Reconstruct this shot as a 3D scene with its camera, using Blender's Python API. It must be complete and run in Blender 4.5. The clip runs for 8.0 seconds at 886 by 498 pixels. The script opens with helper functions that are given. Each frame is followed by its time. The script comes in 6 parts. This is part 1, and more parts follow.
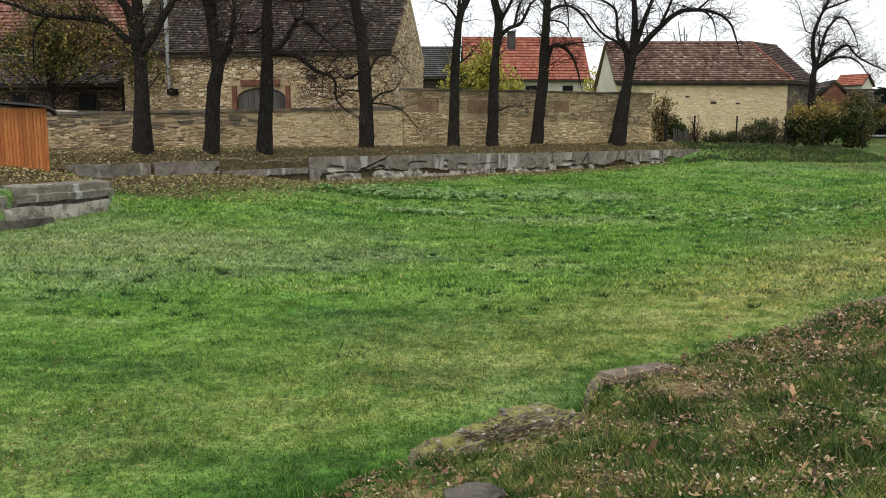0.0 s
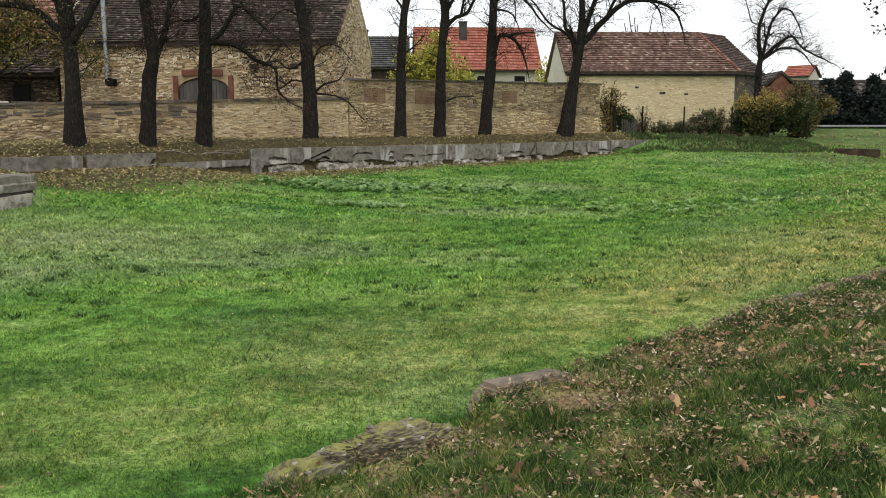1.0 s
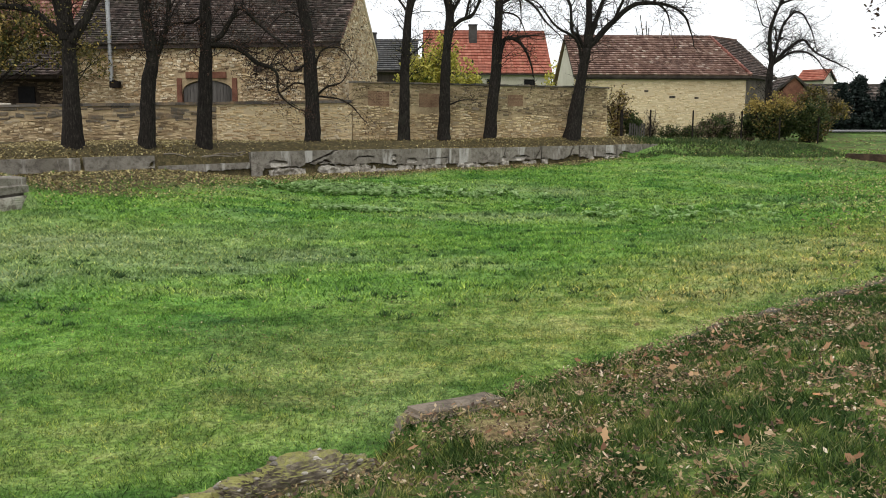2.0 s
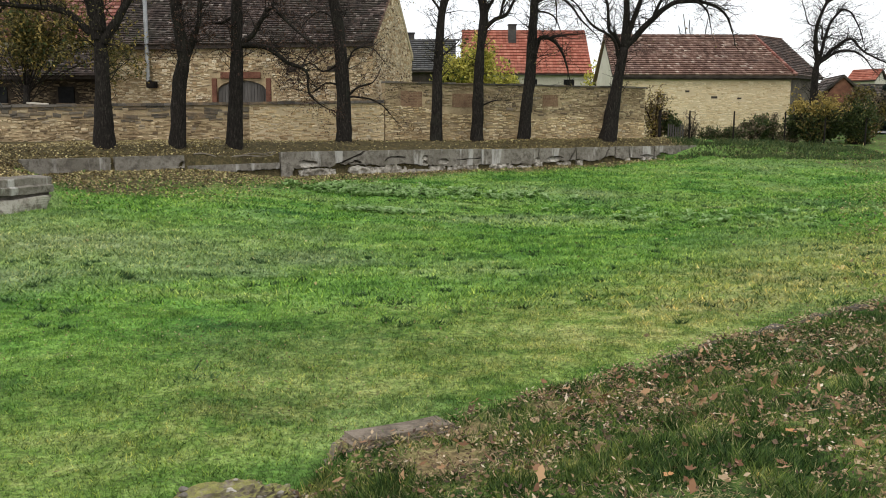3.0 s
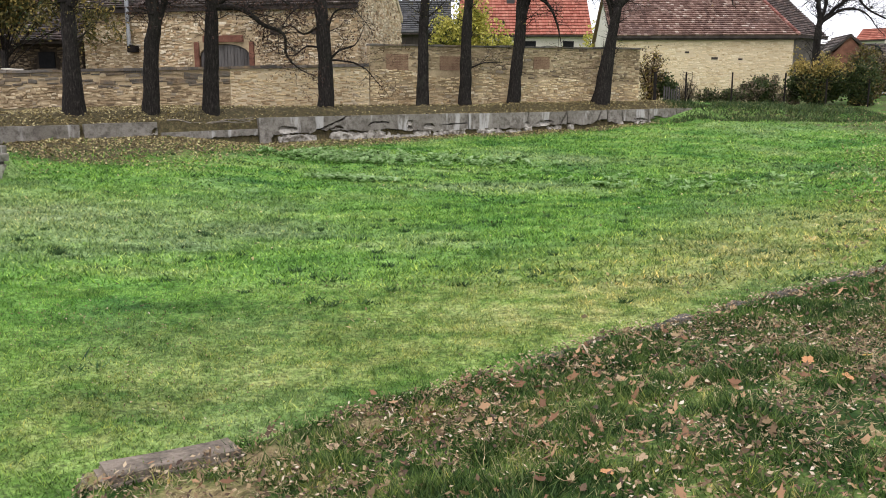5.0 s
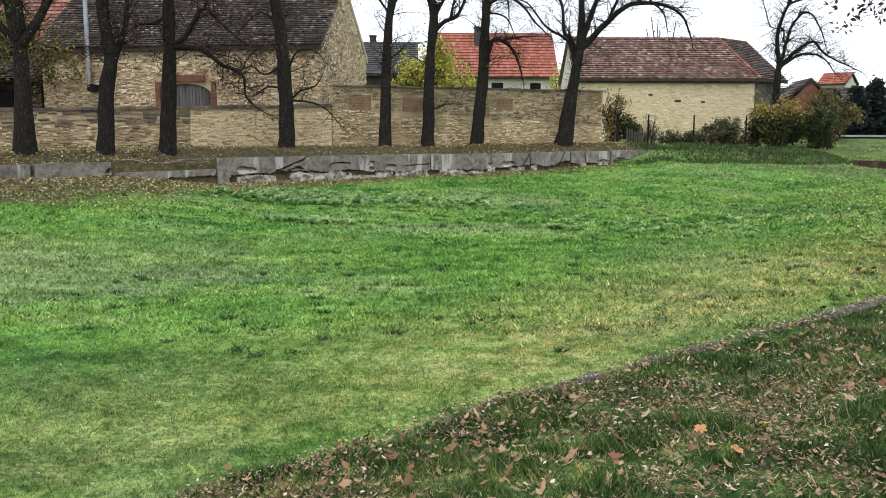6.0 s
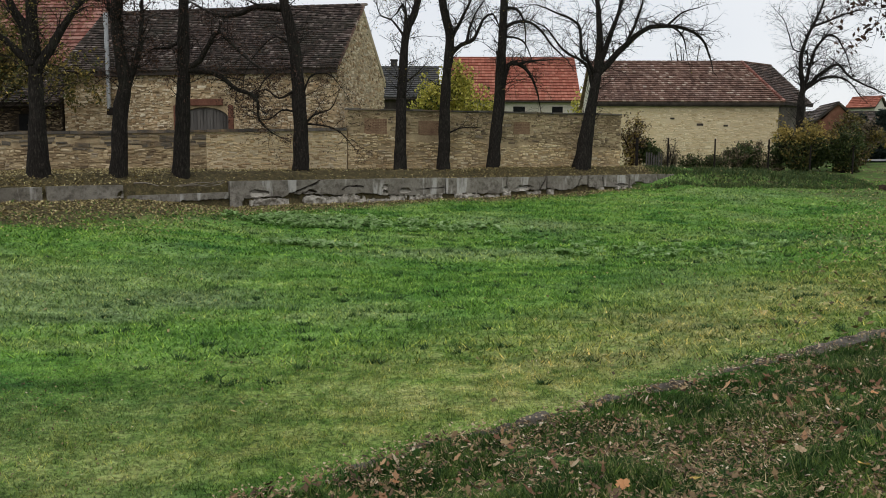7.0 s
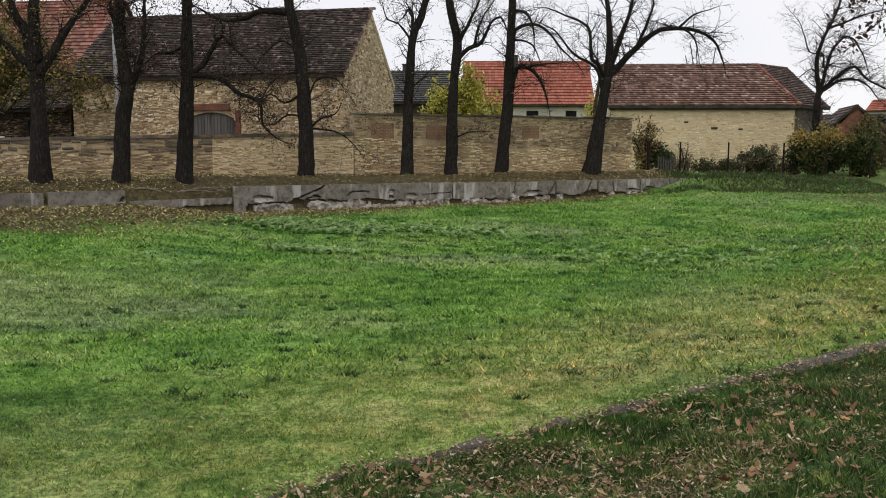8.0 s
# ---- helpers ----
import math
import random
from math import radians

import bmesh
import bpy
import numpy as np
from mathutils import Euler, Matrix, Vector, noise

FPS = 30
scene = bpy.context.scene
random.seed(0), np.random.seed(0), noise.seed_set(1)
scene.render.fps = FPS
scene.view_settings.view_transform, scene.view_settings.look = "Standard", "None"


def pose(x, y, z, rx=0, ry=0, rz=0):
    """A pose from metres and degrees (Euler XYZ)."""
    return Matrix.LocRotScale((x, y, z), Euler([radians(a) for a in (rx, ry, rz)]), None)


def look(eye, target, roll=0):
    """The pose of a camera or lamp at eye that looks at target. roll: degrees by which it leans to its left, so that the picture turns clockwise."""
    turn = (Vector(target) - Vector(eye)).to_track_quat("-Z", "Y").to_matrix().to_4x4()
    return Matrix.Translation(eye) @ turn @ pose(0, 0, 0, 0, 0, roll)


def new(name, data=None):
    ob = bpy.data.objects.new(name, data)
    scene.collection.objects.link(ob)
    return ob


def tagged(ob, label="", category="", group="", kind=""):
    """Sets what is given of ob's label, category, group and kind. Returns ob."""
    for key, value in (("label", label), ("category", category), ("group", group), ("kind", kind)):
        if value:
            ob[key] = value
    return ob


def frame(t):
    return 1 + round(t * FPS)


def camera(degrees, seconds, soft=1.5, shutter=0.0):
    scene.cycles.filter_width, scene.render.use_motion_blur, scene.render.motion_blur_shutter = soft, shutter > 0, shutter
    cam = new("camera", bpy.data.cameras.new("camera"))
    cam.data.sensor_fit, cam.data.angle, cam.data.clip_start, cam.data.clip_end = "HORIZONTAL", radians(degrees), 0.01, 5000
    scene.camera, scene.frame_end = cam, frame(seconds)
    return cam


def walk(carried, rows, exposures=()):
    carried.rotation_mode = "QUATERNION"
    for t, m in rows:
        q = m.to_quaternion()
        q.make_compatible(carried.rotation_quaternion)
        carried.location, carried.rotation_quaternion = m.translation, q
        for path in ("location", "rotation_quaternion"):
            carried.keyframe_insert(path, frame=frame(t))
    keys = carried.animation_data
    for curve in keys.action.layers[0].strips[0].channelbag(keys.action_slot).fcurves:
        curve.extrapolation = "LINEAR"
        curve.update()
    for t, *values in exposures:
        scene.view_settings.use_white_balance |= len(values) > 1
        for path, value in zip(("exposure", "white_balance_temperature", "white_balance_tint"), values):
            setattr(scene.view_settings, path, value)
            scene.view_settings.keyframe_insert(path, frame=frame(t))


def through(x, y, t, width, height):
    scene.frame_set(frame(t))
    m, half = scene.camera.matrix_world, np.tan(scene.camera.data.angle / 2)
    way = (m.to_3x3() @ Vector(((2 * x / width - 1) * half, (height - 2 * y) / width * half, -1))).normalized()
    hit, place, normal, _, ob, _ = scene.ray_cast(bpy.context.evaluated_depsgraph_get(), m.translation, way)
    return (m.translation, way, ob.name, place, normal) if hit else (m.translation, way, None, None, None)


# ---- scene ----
cam = camera(54.9, 8.0, 0.95)
METRES, EYE, TILT, LEAN, TURN = 5.6, 2.85, -8.0, 0.0, 0.0
ROWS = [
    (0.0, 0.0, 0.0, 0.0, -0.0, 0.0, 0.0),
    (0.5, 0.0495, 0.0452, 0.0074, -1.23, -0.39, 0.32),
    (1.0, 0.1014, 0.0801, 0.0107, -2.77, -0.61, 0.47),
    (1.5, 0.1496, 0.1148, 0.0169, -2.86, -0.45, 0.36),
    (3.0, 0.3035, 0.2225, 0.0339, 1.05, -0.38, -0.38),
    (3.5, 0.3437, 0.2656, 0.0433, 0.73, -1.03, -0.2),
    (4.0, 0.3901, 0.2947, 0.0516, 1.2, 0.87, -0.32),
    (4.5, 0.4416, 0.339, 0.0481, 3.5, -0.26, -0.58),
    (5.0, 0.494, 0.3753, 0.0574, 1.67, -2.77, -0.1),
    (6.5, 0.6436, 0.4751, 0.0783, -0.15, 1.2, -0.15),
    (7.0, 0.6988, 0.5094, 0.0819, 1.75, 1.42, -0.47),
    (7.5, 0.7444, 0.5472, 0.0831, 3.36, 1.36, -0.64),
    (8.0, 0.7927, 0.5928, 0.0917, 3.0, 1.73, -0.5),
]
walk(cam, [(t, pose(0, 0, EYE, TILT, LEAN, TURN) @ pose(METRES * x, METRES * y, METRES * z, 90 + pitch, roll, yaw)) for t, x, y, z, yaw, pitch, roll in ROWS],
     [(0.0, 0.08, 6500, 10), (0.5, 0.08, 6500, 10), (1.5, 0.18, 6500, 10), (3.0, 0.18, 6500, 10), (3.5, 0.16, 6500, 9), (4.0, 0.2, 6450, 9), (4.3, -0.14, 6400, 9), (4.6, -0.28, 6350, 9), (4.8, 0.15, 6350, 11), (5.0, 0.53, 6200, 16), (5.3, 0.6, 6150, 14), (6.2, 0.3, 6000, 10), (6.5, 0.05, 6000, 10), (7.0, -0.32, 6350, 10), (7.5, -0.37, 6500, 12), (8.0, -0.2, 6500, 14)])

# ---- world and light: a bright overcast autumn day ----
world = bpy.data.worlds.new("overcast_sky")
world.use_nodes = True
scene.world = world
wn, wl = world.node_tree.nodes, world.node_tree.links
sky = wn.new("ShaderNodeTexSky")
sky.sky_type, sky.sun_disc = "NISHITA", False
sky.sun_elevation, sky.sun_rotation = radians(38), radians(205)
sky_gain = wn.new("ShaderNodeVectorMath")
sky_gain.operation = "SCALE"
sky_gain.inputs["Scale"].default_value = 0.10
wl.new(sky.outputs[0], sky_gain.inputs[0])
cloud = wn.new("ShaderNodeTexNoise")
cloud.inputs["Scale"].default_value, cloud.inputs["Detail"].default_value = 2.2, 5.0
cloud_ramp = wn.new("ShaderNodeValToRGB")
cloud_ramp.color_ramp.elements[0].position, cloud_ramp.color_ramp.elements[0].color = 0.3, (0.86, 0.875, 0.90, 1)
cloud_ramp.color_ramp.elements[1].position, cloud_ramp.color_ramp.elements[1].color = 0.7, (1.0, 0.99, 0.98, 1)
wl.new(cloud.outputs["Fac"], cloud_ramp.inputs[0])
sky_mix = wn.new("ShaderNodeMix")
sky_mix.data_type = "RGBA"
sky_mix.inputs["Factor"].default_value = 0.88
wl.new(sky_gain.outputs[0], sky_mix.inputs[6])
wl.new(cloud_ramp.outputs[0], sky_mix.inputs[7])
wl.new(sky_mix.outputs[2], wn["Background"].inputs["Color"])
wn["Background"].inputs["Strength"].default_value = 1.2

sun = new("sun", bpy.data.lights.new("sun", "SUN"))
sun.data.energy, sun.data.angle, sun.data.color = 0.9, radians(25), (1.0, 0.96, 0.9)
sun.matrix_world = look((0, 0, 60), (14, 34, 0))


# ---- materials ----
def material(name, rough=0.85, spec=0.3, metal=0.0):
    m = bpy.data.materials.new(name)
    m.use_nodes = True
    b = m.node_tree.nodes["Principled BSDF"]
    b.inputs["Roughness"].default_value = rough
    b.inputs["Specular IOR Level"].default_value = spec
    b.inputs["Metallic"].default_value = metal
    return m, m.node_tree.nodes, m.node_tree.links, b


def tex_noise(n, l, vec, scale, detail=4.0, rough=0.6):
    t = n.new("ShaderNodeTexNoise")
    t.inputs["Scale"].default_value, t.inputs["Detail"].default_value = scale, detail
    t.inputs["Roughness"].default_value = rough
    l.new(vec, t.inputs["Vector"])
    return t.outputs["Fac"]


def ramp(n, l, fac, stops):
    r = n.new("ShaderNodeValToRGB")
    e = r.color_ramp.elements
    while len(e) < len(stops):
        e.new(0.5)
    for el, (p, c) in zip(e, stops):
        el.position, el.color = p, (*c, 1) if len(c) == 3 else c
    l.new(fac, r.inputs[0])
    return r.outputs[0]


def mix(n, l, fac, a, b, blend="MIX"):
    m = n.new("ShaderNodeMix")
    m.data_type, m.blend_type = "RGBA", blend
    for key, v in ((0, fac), (6, a), (7, b)):
        if isinstance(v, (int, float)):
            m.inputs[key].default_value = v
        elif isinstance(v, tuple):
            m.inputs[key].default_value = (*v, 1)
        else:
            l.new(v, m.inputs[key])
    return m.outputs[2]


def maths(n, l, op, a, b=0.0, clamp=False):
    m = n.new("ShaderNodeMath")
    m.operation, m.use_clamp = op, clamp
    for i, v in ((0, a), (1, b)):
        if isinstance(v, (int, float)):
            m.inputs[i].default_value = v
        else:
            l.new(v, m.inputs[i])
    return m.outputs[0]


def where(n):
    return n.new("ShaderNodeNewGeometry").outputs["Position"]


def piece_random(n, l):
    """One number per piece, for single objects and for pieces joined in a mesh."""
    a = n.new("ShaderNodeObjectInfo").outputs["Random"]
    b = n.new("ShaderNodeNewGeometry").outputs["Random Per Island"]
    return maths(n, l, "FRACT", maths(n, l, "ADD", a, b))


def bump(n, l, b, height, strength=0.4, distance=0.02):
    u = n.new("ShaderNodeBump")
    u.inputs["Strength"].default_value, u.inputs["Distance"].default_value = strength, distance
    l.new(height, u.inputs["Height"])
    l.new(u.outputs[0], b.inputs["Normal"])


def stone_material(name, stops, patch=(0.31, 0.215, 0.12), patch_from=0.56):
    m, n, l, b = material(name, 0.92, 0.15)
    p = where(n)
    col = ramp(n, l, piece_random(n, l), stops)
    grain = tex_noise(n, l, p, 9.0, 6.0, 0.7)
    col = mix(n, l, 0.35, col, ramp(n, l, grain, [(0.3, (0.16, 0.15, 0.14)), (0.7, (0.9, 0.88, 0.82))]), "SOFT_LIGHT")
    stain = tex_noise(n, l, p, 0.8, 6.0, 0.75)
    col = mix(n, l, ramp(n, l, stain, [(patch_from - 0.08, (0, 0, 0)), (patch_from + 0.1, (0.75, 0.75, 0.75))]), col, patch)
    pits = tex_noise(n, l, p, 5.5, 5.0, 0.75)
    col = mix(n, l, ramp(n, l, pits, [(0.33, (0.85, 0.85, 0.85)), (0.41, (0, 0, 0))]), col, (0.13, 0.10, 0.065))
    l.new(col, b.inputs["Base Color"])
    bump(n, l, b, grain, 0.6, 0.02)
    return m


TAN = [(0.0, (0.30, 0.22, 0.13)), (0.1, (0.50, 0.36, 0.195)), (0.25, (0.60, 0.46, 0.26)), (0.5, (0.67, 0.535, 0.325)), (0.75, (0.74, 0.605, 0.38)), (0.9, (0.80, 0.70, 0.49)), (1.0, (0.42, 0.35, 0.26))]
GREYTAN = [(0.0, (0.20, 0.145, 0.095)), (0.15, (0.46, 0.32, 0.18)), (0.45, (0.62, 0.495, 0.325)), (0.75, (0.72, 0.605, 0.425)), (0.92, (0.79, 0.70, 0.53)), (1.0, (0.38, 0.32, 0.24))]
CREAM = [(0.0, (0.50, 0.38, 0.225)), (0.25, (0.63, 0.505, 0.315)), (0.7, (0.70, 0.575, 0.375)), (1.0, (0.74, 0.64, 0.45))]
M_STONE = stone_material("yellow_limestone", TAN)
M_STONE_BARN = stone_material("barn_rubble_stone", GREYTAN, (0.26, 0.20, 0.13), 0.58)
M_STONE_DULL = stone_material("dull_weathered_limestone", [(0, (0.14, 0.105, 0.07)), (0.25, (0.30, 0.22, 0.13)), (0.6, (0.47, 0.365, 0.22)), (0.88, (0.66, 0.54, 0.355)), (1, (0.26, 0.22, 0.17))], (0.26, 0.195, 0.12), 0.58)
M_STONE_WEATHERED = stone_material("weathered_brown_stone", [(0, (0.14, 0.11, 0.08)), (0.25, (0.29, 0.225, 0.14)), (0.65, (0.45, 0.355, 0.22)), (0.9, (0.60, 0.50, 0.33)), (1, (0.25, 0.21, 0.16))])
M_STONE_CREAM = stone_material("cream_stone", CREAM, (0.50, 0.43, 0.31), 0.66)
M_STONE_GREY = stone_material("grey_brown_blocks", [(0, (0.075, 0.068, 0.058)), (0.45, (0.15, 0.132, 0.105)), (0.75, (0.22, 0.185, 0.135)), (1, (0.48, 0.40, 0.26))])
# outbuilding stone, its dark tone partly shade put into the colour
M_STONE_SHADED = stone_material("shaded_rubble_stone", [(0, (0.055, 0.042, 0.032)), (0.4, (0.12, 0.088, 0.058)), (0.8, (0.21, 0.16, 0.10)), (1, (0.30, 0.24, 0.16))], (0.09, 0.068, 0.045))
M_COPING = stone_material("weathered_grey_stone", [(0.0, (0.06, 0.055, 0.05)), (0.5, (0.11, 0.10, 0.088)), (1.0, (0.18, 0.165, 0.145))])


def simple(name, c0, c1, scale=3.0, rough=0.9, spec=0.2, fine=40.0, relief=0.3, metal=0.0, stretch=None, dist=0.01):
    m, n, l, b = material(name, rough, spec, metal)
    p = where(n)
    if stretch:
        s = n.new("ShaderNodeVectorMath")
        s.operation = "MULTIPLY"
        s.inputs[1].default_value = stretch
        l.new(p, s.inputs[0])
        p = s.outputs[0]
    big, small = tex_noise(n, l, p, scale, 4.0), tex_noise(n, l, p, fine, 5.0, 0.7)
    col = mix(n, l, ramp(n, l, big, [(0.35, (0, 0, 0)), (0.65, (1, 1, 1))]), c0, c1)
    col = mix(n, l, 0.3, col, ramp(n, l, small, [(0.3, (0.15, 0.15, 0.15)), (0.7, (0.85, 0.85, 0.85))]), "SOFT_LIGHT")
    l.new(col, b.inputs["Base Color"])
    bump(n, l, b, small, relief, dist)
    return m


M_MORTAR = simple("lime_mortar", (0.26, 0.195, 0.118), (0.54, 0.425, 0.26), 1.2, 0.95, 0.1, 14.0, 0.5)
M_MORTAR_PALE = simple("pale_lime_render", (0.56, 0.45, 0.285), (0.67, 0.56, 0.375), 0.8, 0.95, 0.1, 12.0, 0.4)
M_PLASTER = simple("old_plaster", (0.52, 0.44, 0.30), (0.38, 0.31, 0.20), 2.2, 0.95, 0.1, 18.0, 0.3)
# plaster of the long barn's corner wall, with its shade painted in
M_PLASTER_SHADED = simple("shaded_grey_plaster", (0.085, 0.075, 0.062), (0.15, 0.132, 0.108), 1.4, 0.95, 0.1, 14.0, 0.3)
M_PLASTER_WHITE = simple("cream_plaster", (0.62, 0.58, 0.50), (0.52, 0.48, 0.40), 0.5, 0.9, 0.1, 10.0, 0.15)
M_BRICK_RED = simple("dark_red_brick", (0.13, 0.058, 0.040), (0.22, 0.105, 0.070), 2.0, 0.92, 0.1, 16.0, 0.4)
M_BRICK_PATCH = simple("red_brick_infill", (0.19, 0.112, 0.075), (0.33, 0.215, 0.135), 2.0, 0.92, 0.1, 16.0, 0.4)
M_WOOD_DARK = simple("dark_old_timber", (0.035, 0.028, 0.024), (0.075, 0.06, 0.05), 2.0, 0.8, 0.2, 30.0, 0.5, stretch=(1, 1, 0.15))
M_WOOD_GREY = simple("grey_old_boards", (0.065, 0.06, 0.055), (0.14, 0.13, 0.12), 2.0, 0.85, 0.2, 30.0, 0.5, stretch=(1, 1, 0.12))
M_METAL = simple("galvanised_pipe", (0.34, 0.35, 0.36), (0.46, 0.47, 0.48), 1.5, 0.5, 0.5, 12.0, 0.1, 0.6)
M_PANE = simple("dark_old_glass", (0.008, 0.008, 0.009), (0.018, 0.018, 0.018), 2.0, 0.7, 0.08, 10.0, 0.05)
M_POST = simple("rusty_dark_steel", (0.013, 0.012, 0.012), (0.03, 0.024, 0.02), 4.0, 0.9, 0.1, 60.0, 0.3)
M_ROOFFELT = simple("roofing_felt", (0.05, 0.047, 0.045), (0.085, 0.08, 0.075), 2.0, 0.9, 0.2, 60.0, 0.3)
M_ROAD = simple("asphalt", (0.16, 0.16, 0.16), (0.21, 0.21, 0.21), 0.5, 0.9, 0.2, 20.0, 0.2)


def concrete_material(name, base, light, dark, moss=None, runs=False):
    m, n, l, b = material(name, 0.93, 0.15)
    p = where(n)
    big, mid, small = tex_noise(n, l, p, 0.9, 5.0), tex_noise(n, l, p, 4.0, 6.0, 0.7), tex_noise(n, l, p, 38.0, 5.0, 0.7)
    col = mix(n, l, ramp(n, l, big, [(0.35, (0, 0, 0)), (0.65, (1, 1, 1))]), base, light)
    col = mix(n, l, ramp(n, l, mid, [(0.46, (0, 0, 0)), (0.62, (0.85, 0.85, 0.85))]), col, dark)
    if runs:
        s = n.new("ShaderNodeVectorMath")
        s.operation = "MULTIPLY"
        s.inputs[1].default_value = (2.2, 2.2, 0.35)
        l.new(p, s.inputs[0])
        col = mix(n, l, ramp(n, l, tex_noise(n, l, s.outputs[0], 1.0, 4.0, 0.6), [(0.57, (0, 0, 0)), (0.66, (0.8, 0.8, 0.8))]), col, (0.50, 0.485, 0.45))
    if moss:
        up = n.new("ShaderNodeSeparateXYZ")
        l.new(n.new("ShaderNodeNewGeometry").outputs["Normal"], up.inputs[0])
        grow = maths(n, l, "MULTIPLY", ramp(n, l, tex_noise(n, l, p, 12.0, 6.0, 0.8), [(0.40, (0, 0, 0)), (0.54, (0.92, 0.92, 0.92))]), ramp(n, l, up.outputs[2], [(0.1, (0, 0, 0)), (0.6, (1, 1, 1))]))
        col = mix(n, l, grow, col, moss)
    col = mix(n, l, 0.4, col, ramp(n, l, small, [(0.3, (0.1, 0.1, 0.1)), (0.7, (0.9, 0.9, 0.9))]), "SOFT_LIGHT")
    l.new(col, b.inputs["Base Color"])
    bump(n, l, b, mix(n, l, 0.5, mid, small), 0.7, 0.03)
    return m


M_CONCRETE = concrete_material("weathered_concrete", (0.19, 0.172, 0.142), (0.29, 0.268, 0.228), (0.105, 0.092, 0.074), runs=True)
M_CONCRETE_PALE = concrete_material("spalled_pale_concrete", (0.36, 0.33, 0.28), (0.56, 0.525, 0.46), (0.14, 0.12, 0.092))
# earth in the wall gaps; painted shade on the outbuilding front
M_EARTH_SHADE = simple("dark_earth_and_shade", (0.03, 0.024, 0.018), (0.065, 0.05, 0.036), 3.0, 0.95, 0.1, 25.0, 0.6)
M_ROCK = concrete_material("mossy_rubble_concrete", (0.13, 0.105, 0.08), (0.29, 0.25, 0.20), (0.05, 0.041, 0.03), (0.27, 0.265, 0.085))
M_SLAB = concrete_material("dull_capping_slab", (0.092, 0.082, 0.068), (0.165, 0.148, 0.125), (0.04, 0.035, 0.029))
M_SLAB_PALE = concrete_material("worn_tan_slab", (0.19, 0.155, 0.12), (0.30, 0.25, 0.195), (0.07, 0.058, 0.045))
M_BEAM = simple("dark_wet_timber", (0.04, 0.026, 0.018), (0.095, 0.062, 0.042), 3.0, 0.8, 0.2, 30.0, 0.5)


def tile_material(name, stops, moss, moss_from=0.55):
    m, n, l, b = material(name, 0.85, 0.2)
    p = where(n)
    col = ramp(n, l, piece_random(n, l), stops)
    col = mix(n, l, ramp(n, l, tex_noise(n, l, p, 0.5, 5.0, 0.7), [(moss_from - 0.1, (0, 0, 0)), (moss_from + 0.12, (0.8, 0.8, 0.8))]), col, moss)
    fine = tex_noise(n, l, p, 14.0, 4.0, 0.7)
    col = mix(n, l, 0.35, col, ramp(n, l, fine, [(0.3, (0.15, 0.15, 0.15)), (0.7, (0.85, 0.85, 0.85))]), "SOFT_LIGHT")
    l.new(col, b.inputs["Base Color"])
    bump(n, l, b, fine, 0.4, 0.02)
    return m


M_TILE_BARN = tile_material("sooty_clay_tiles", [(0, (0.032, 0.025, 0.023)), (0.45, (0.072, 0.054, 0.048)), (0.8, (0.125, 0.092, 0.08)), (0.95, (0.22, 0.175, 0.155)), (1, (0.36, 0.31, 0.275))], (0.060, 0.058, 0.045))
# darker copy of the brown tiles: the corner facet's shade as colour
M_TILE_SHADED = tile_material("shaded_weathered_brown_tiles", [(0, (0.075, 0.055, 0.048)), (0.5, (0.13, 0.095, 0.082)), (0.9, (0.19, 0.13, 0.11)), (1, (0.30, 0.23, 0.20))], (0.09, 0.08, 0.072))
M_TILE_BROWN = tile_material("weathered_red_brown_tiles", [(0, (0.11, 0.066, 0.052)), (0.4, (0.19, 0.115, 0.090)), (0.8, (0.26, 0.165, 0.130)), (0.95, (0.36, 0.26, 0.21)), (1, (0.50, 0.41, 0.34))], (0.17, 0.115, 0.10), 0.62)
M_TILE_RED = tile_material("orange_red_tiles", [(0, (0.28, 0.09, 0.06)), (0.5, (0.36, 0.125, 0.085)), (1, (0.43, 0.18, 0.125))], (0.24, 0.09, 0.065), 0.58)
M_TILE_FADED = tile_material("faded_red_tiles", [(0, (0.16, 0.06, 0.045)), (0.5, (0.27, 0.11, 0.085)), (1, (0.36, 0.20, 0.16))], (0.14, 0.09, 0.075), 0.55)
M_TILE_SLATE = tile_material("grey_slates", [(0, (0.07, 0.07, 0.072)), (0.5, (0.10, 0.10, 0.10)), (1, (0.14, 0.135, 0.13))], (0.08, 0.08, 0.075))


def board_material():
    m, n, l, b = material("fresh_orange_stained_boards", 0.55, 0.35)
    p = where(n)
    s = n.new("ShaderNodeVectorMath")
    s.operation = "MULTIPLY"
    s.inputs[1].default_value = (9, 9, 0.8)
    l.new(p, s.inputs[0])
    grain = tex_noise(n, l, s.outputs[0], 3.0, 6.0, 0.7)
    col = ramp(n, l, piece_random(n, l), [(0, (0.40, 0.125, 0.03)), (0.5, (0.54, 0.19, 0.05)), (1, (0.64, 0.26, 0.08))])
    col = mix(n, l, ramp(n, l, grain, [(0.42, (0, 0, 0)), (0.7, (0.7, 0.7, 0.7))]), col, (0.22, 0.065, 0.018))
    l.new(col, b.inputs["Base Color"])
    bump(n, l, b, grain, 0.3, 0.004)
    return m


M_BOARD = board_material()


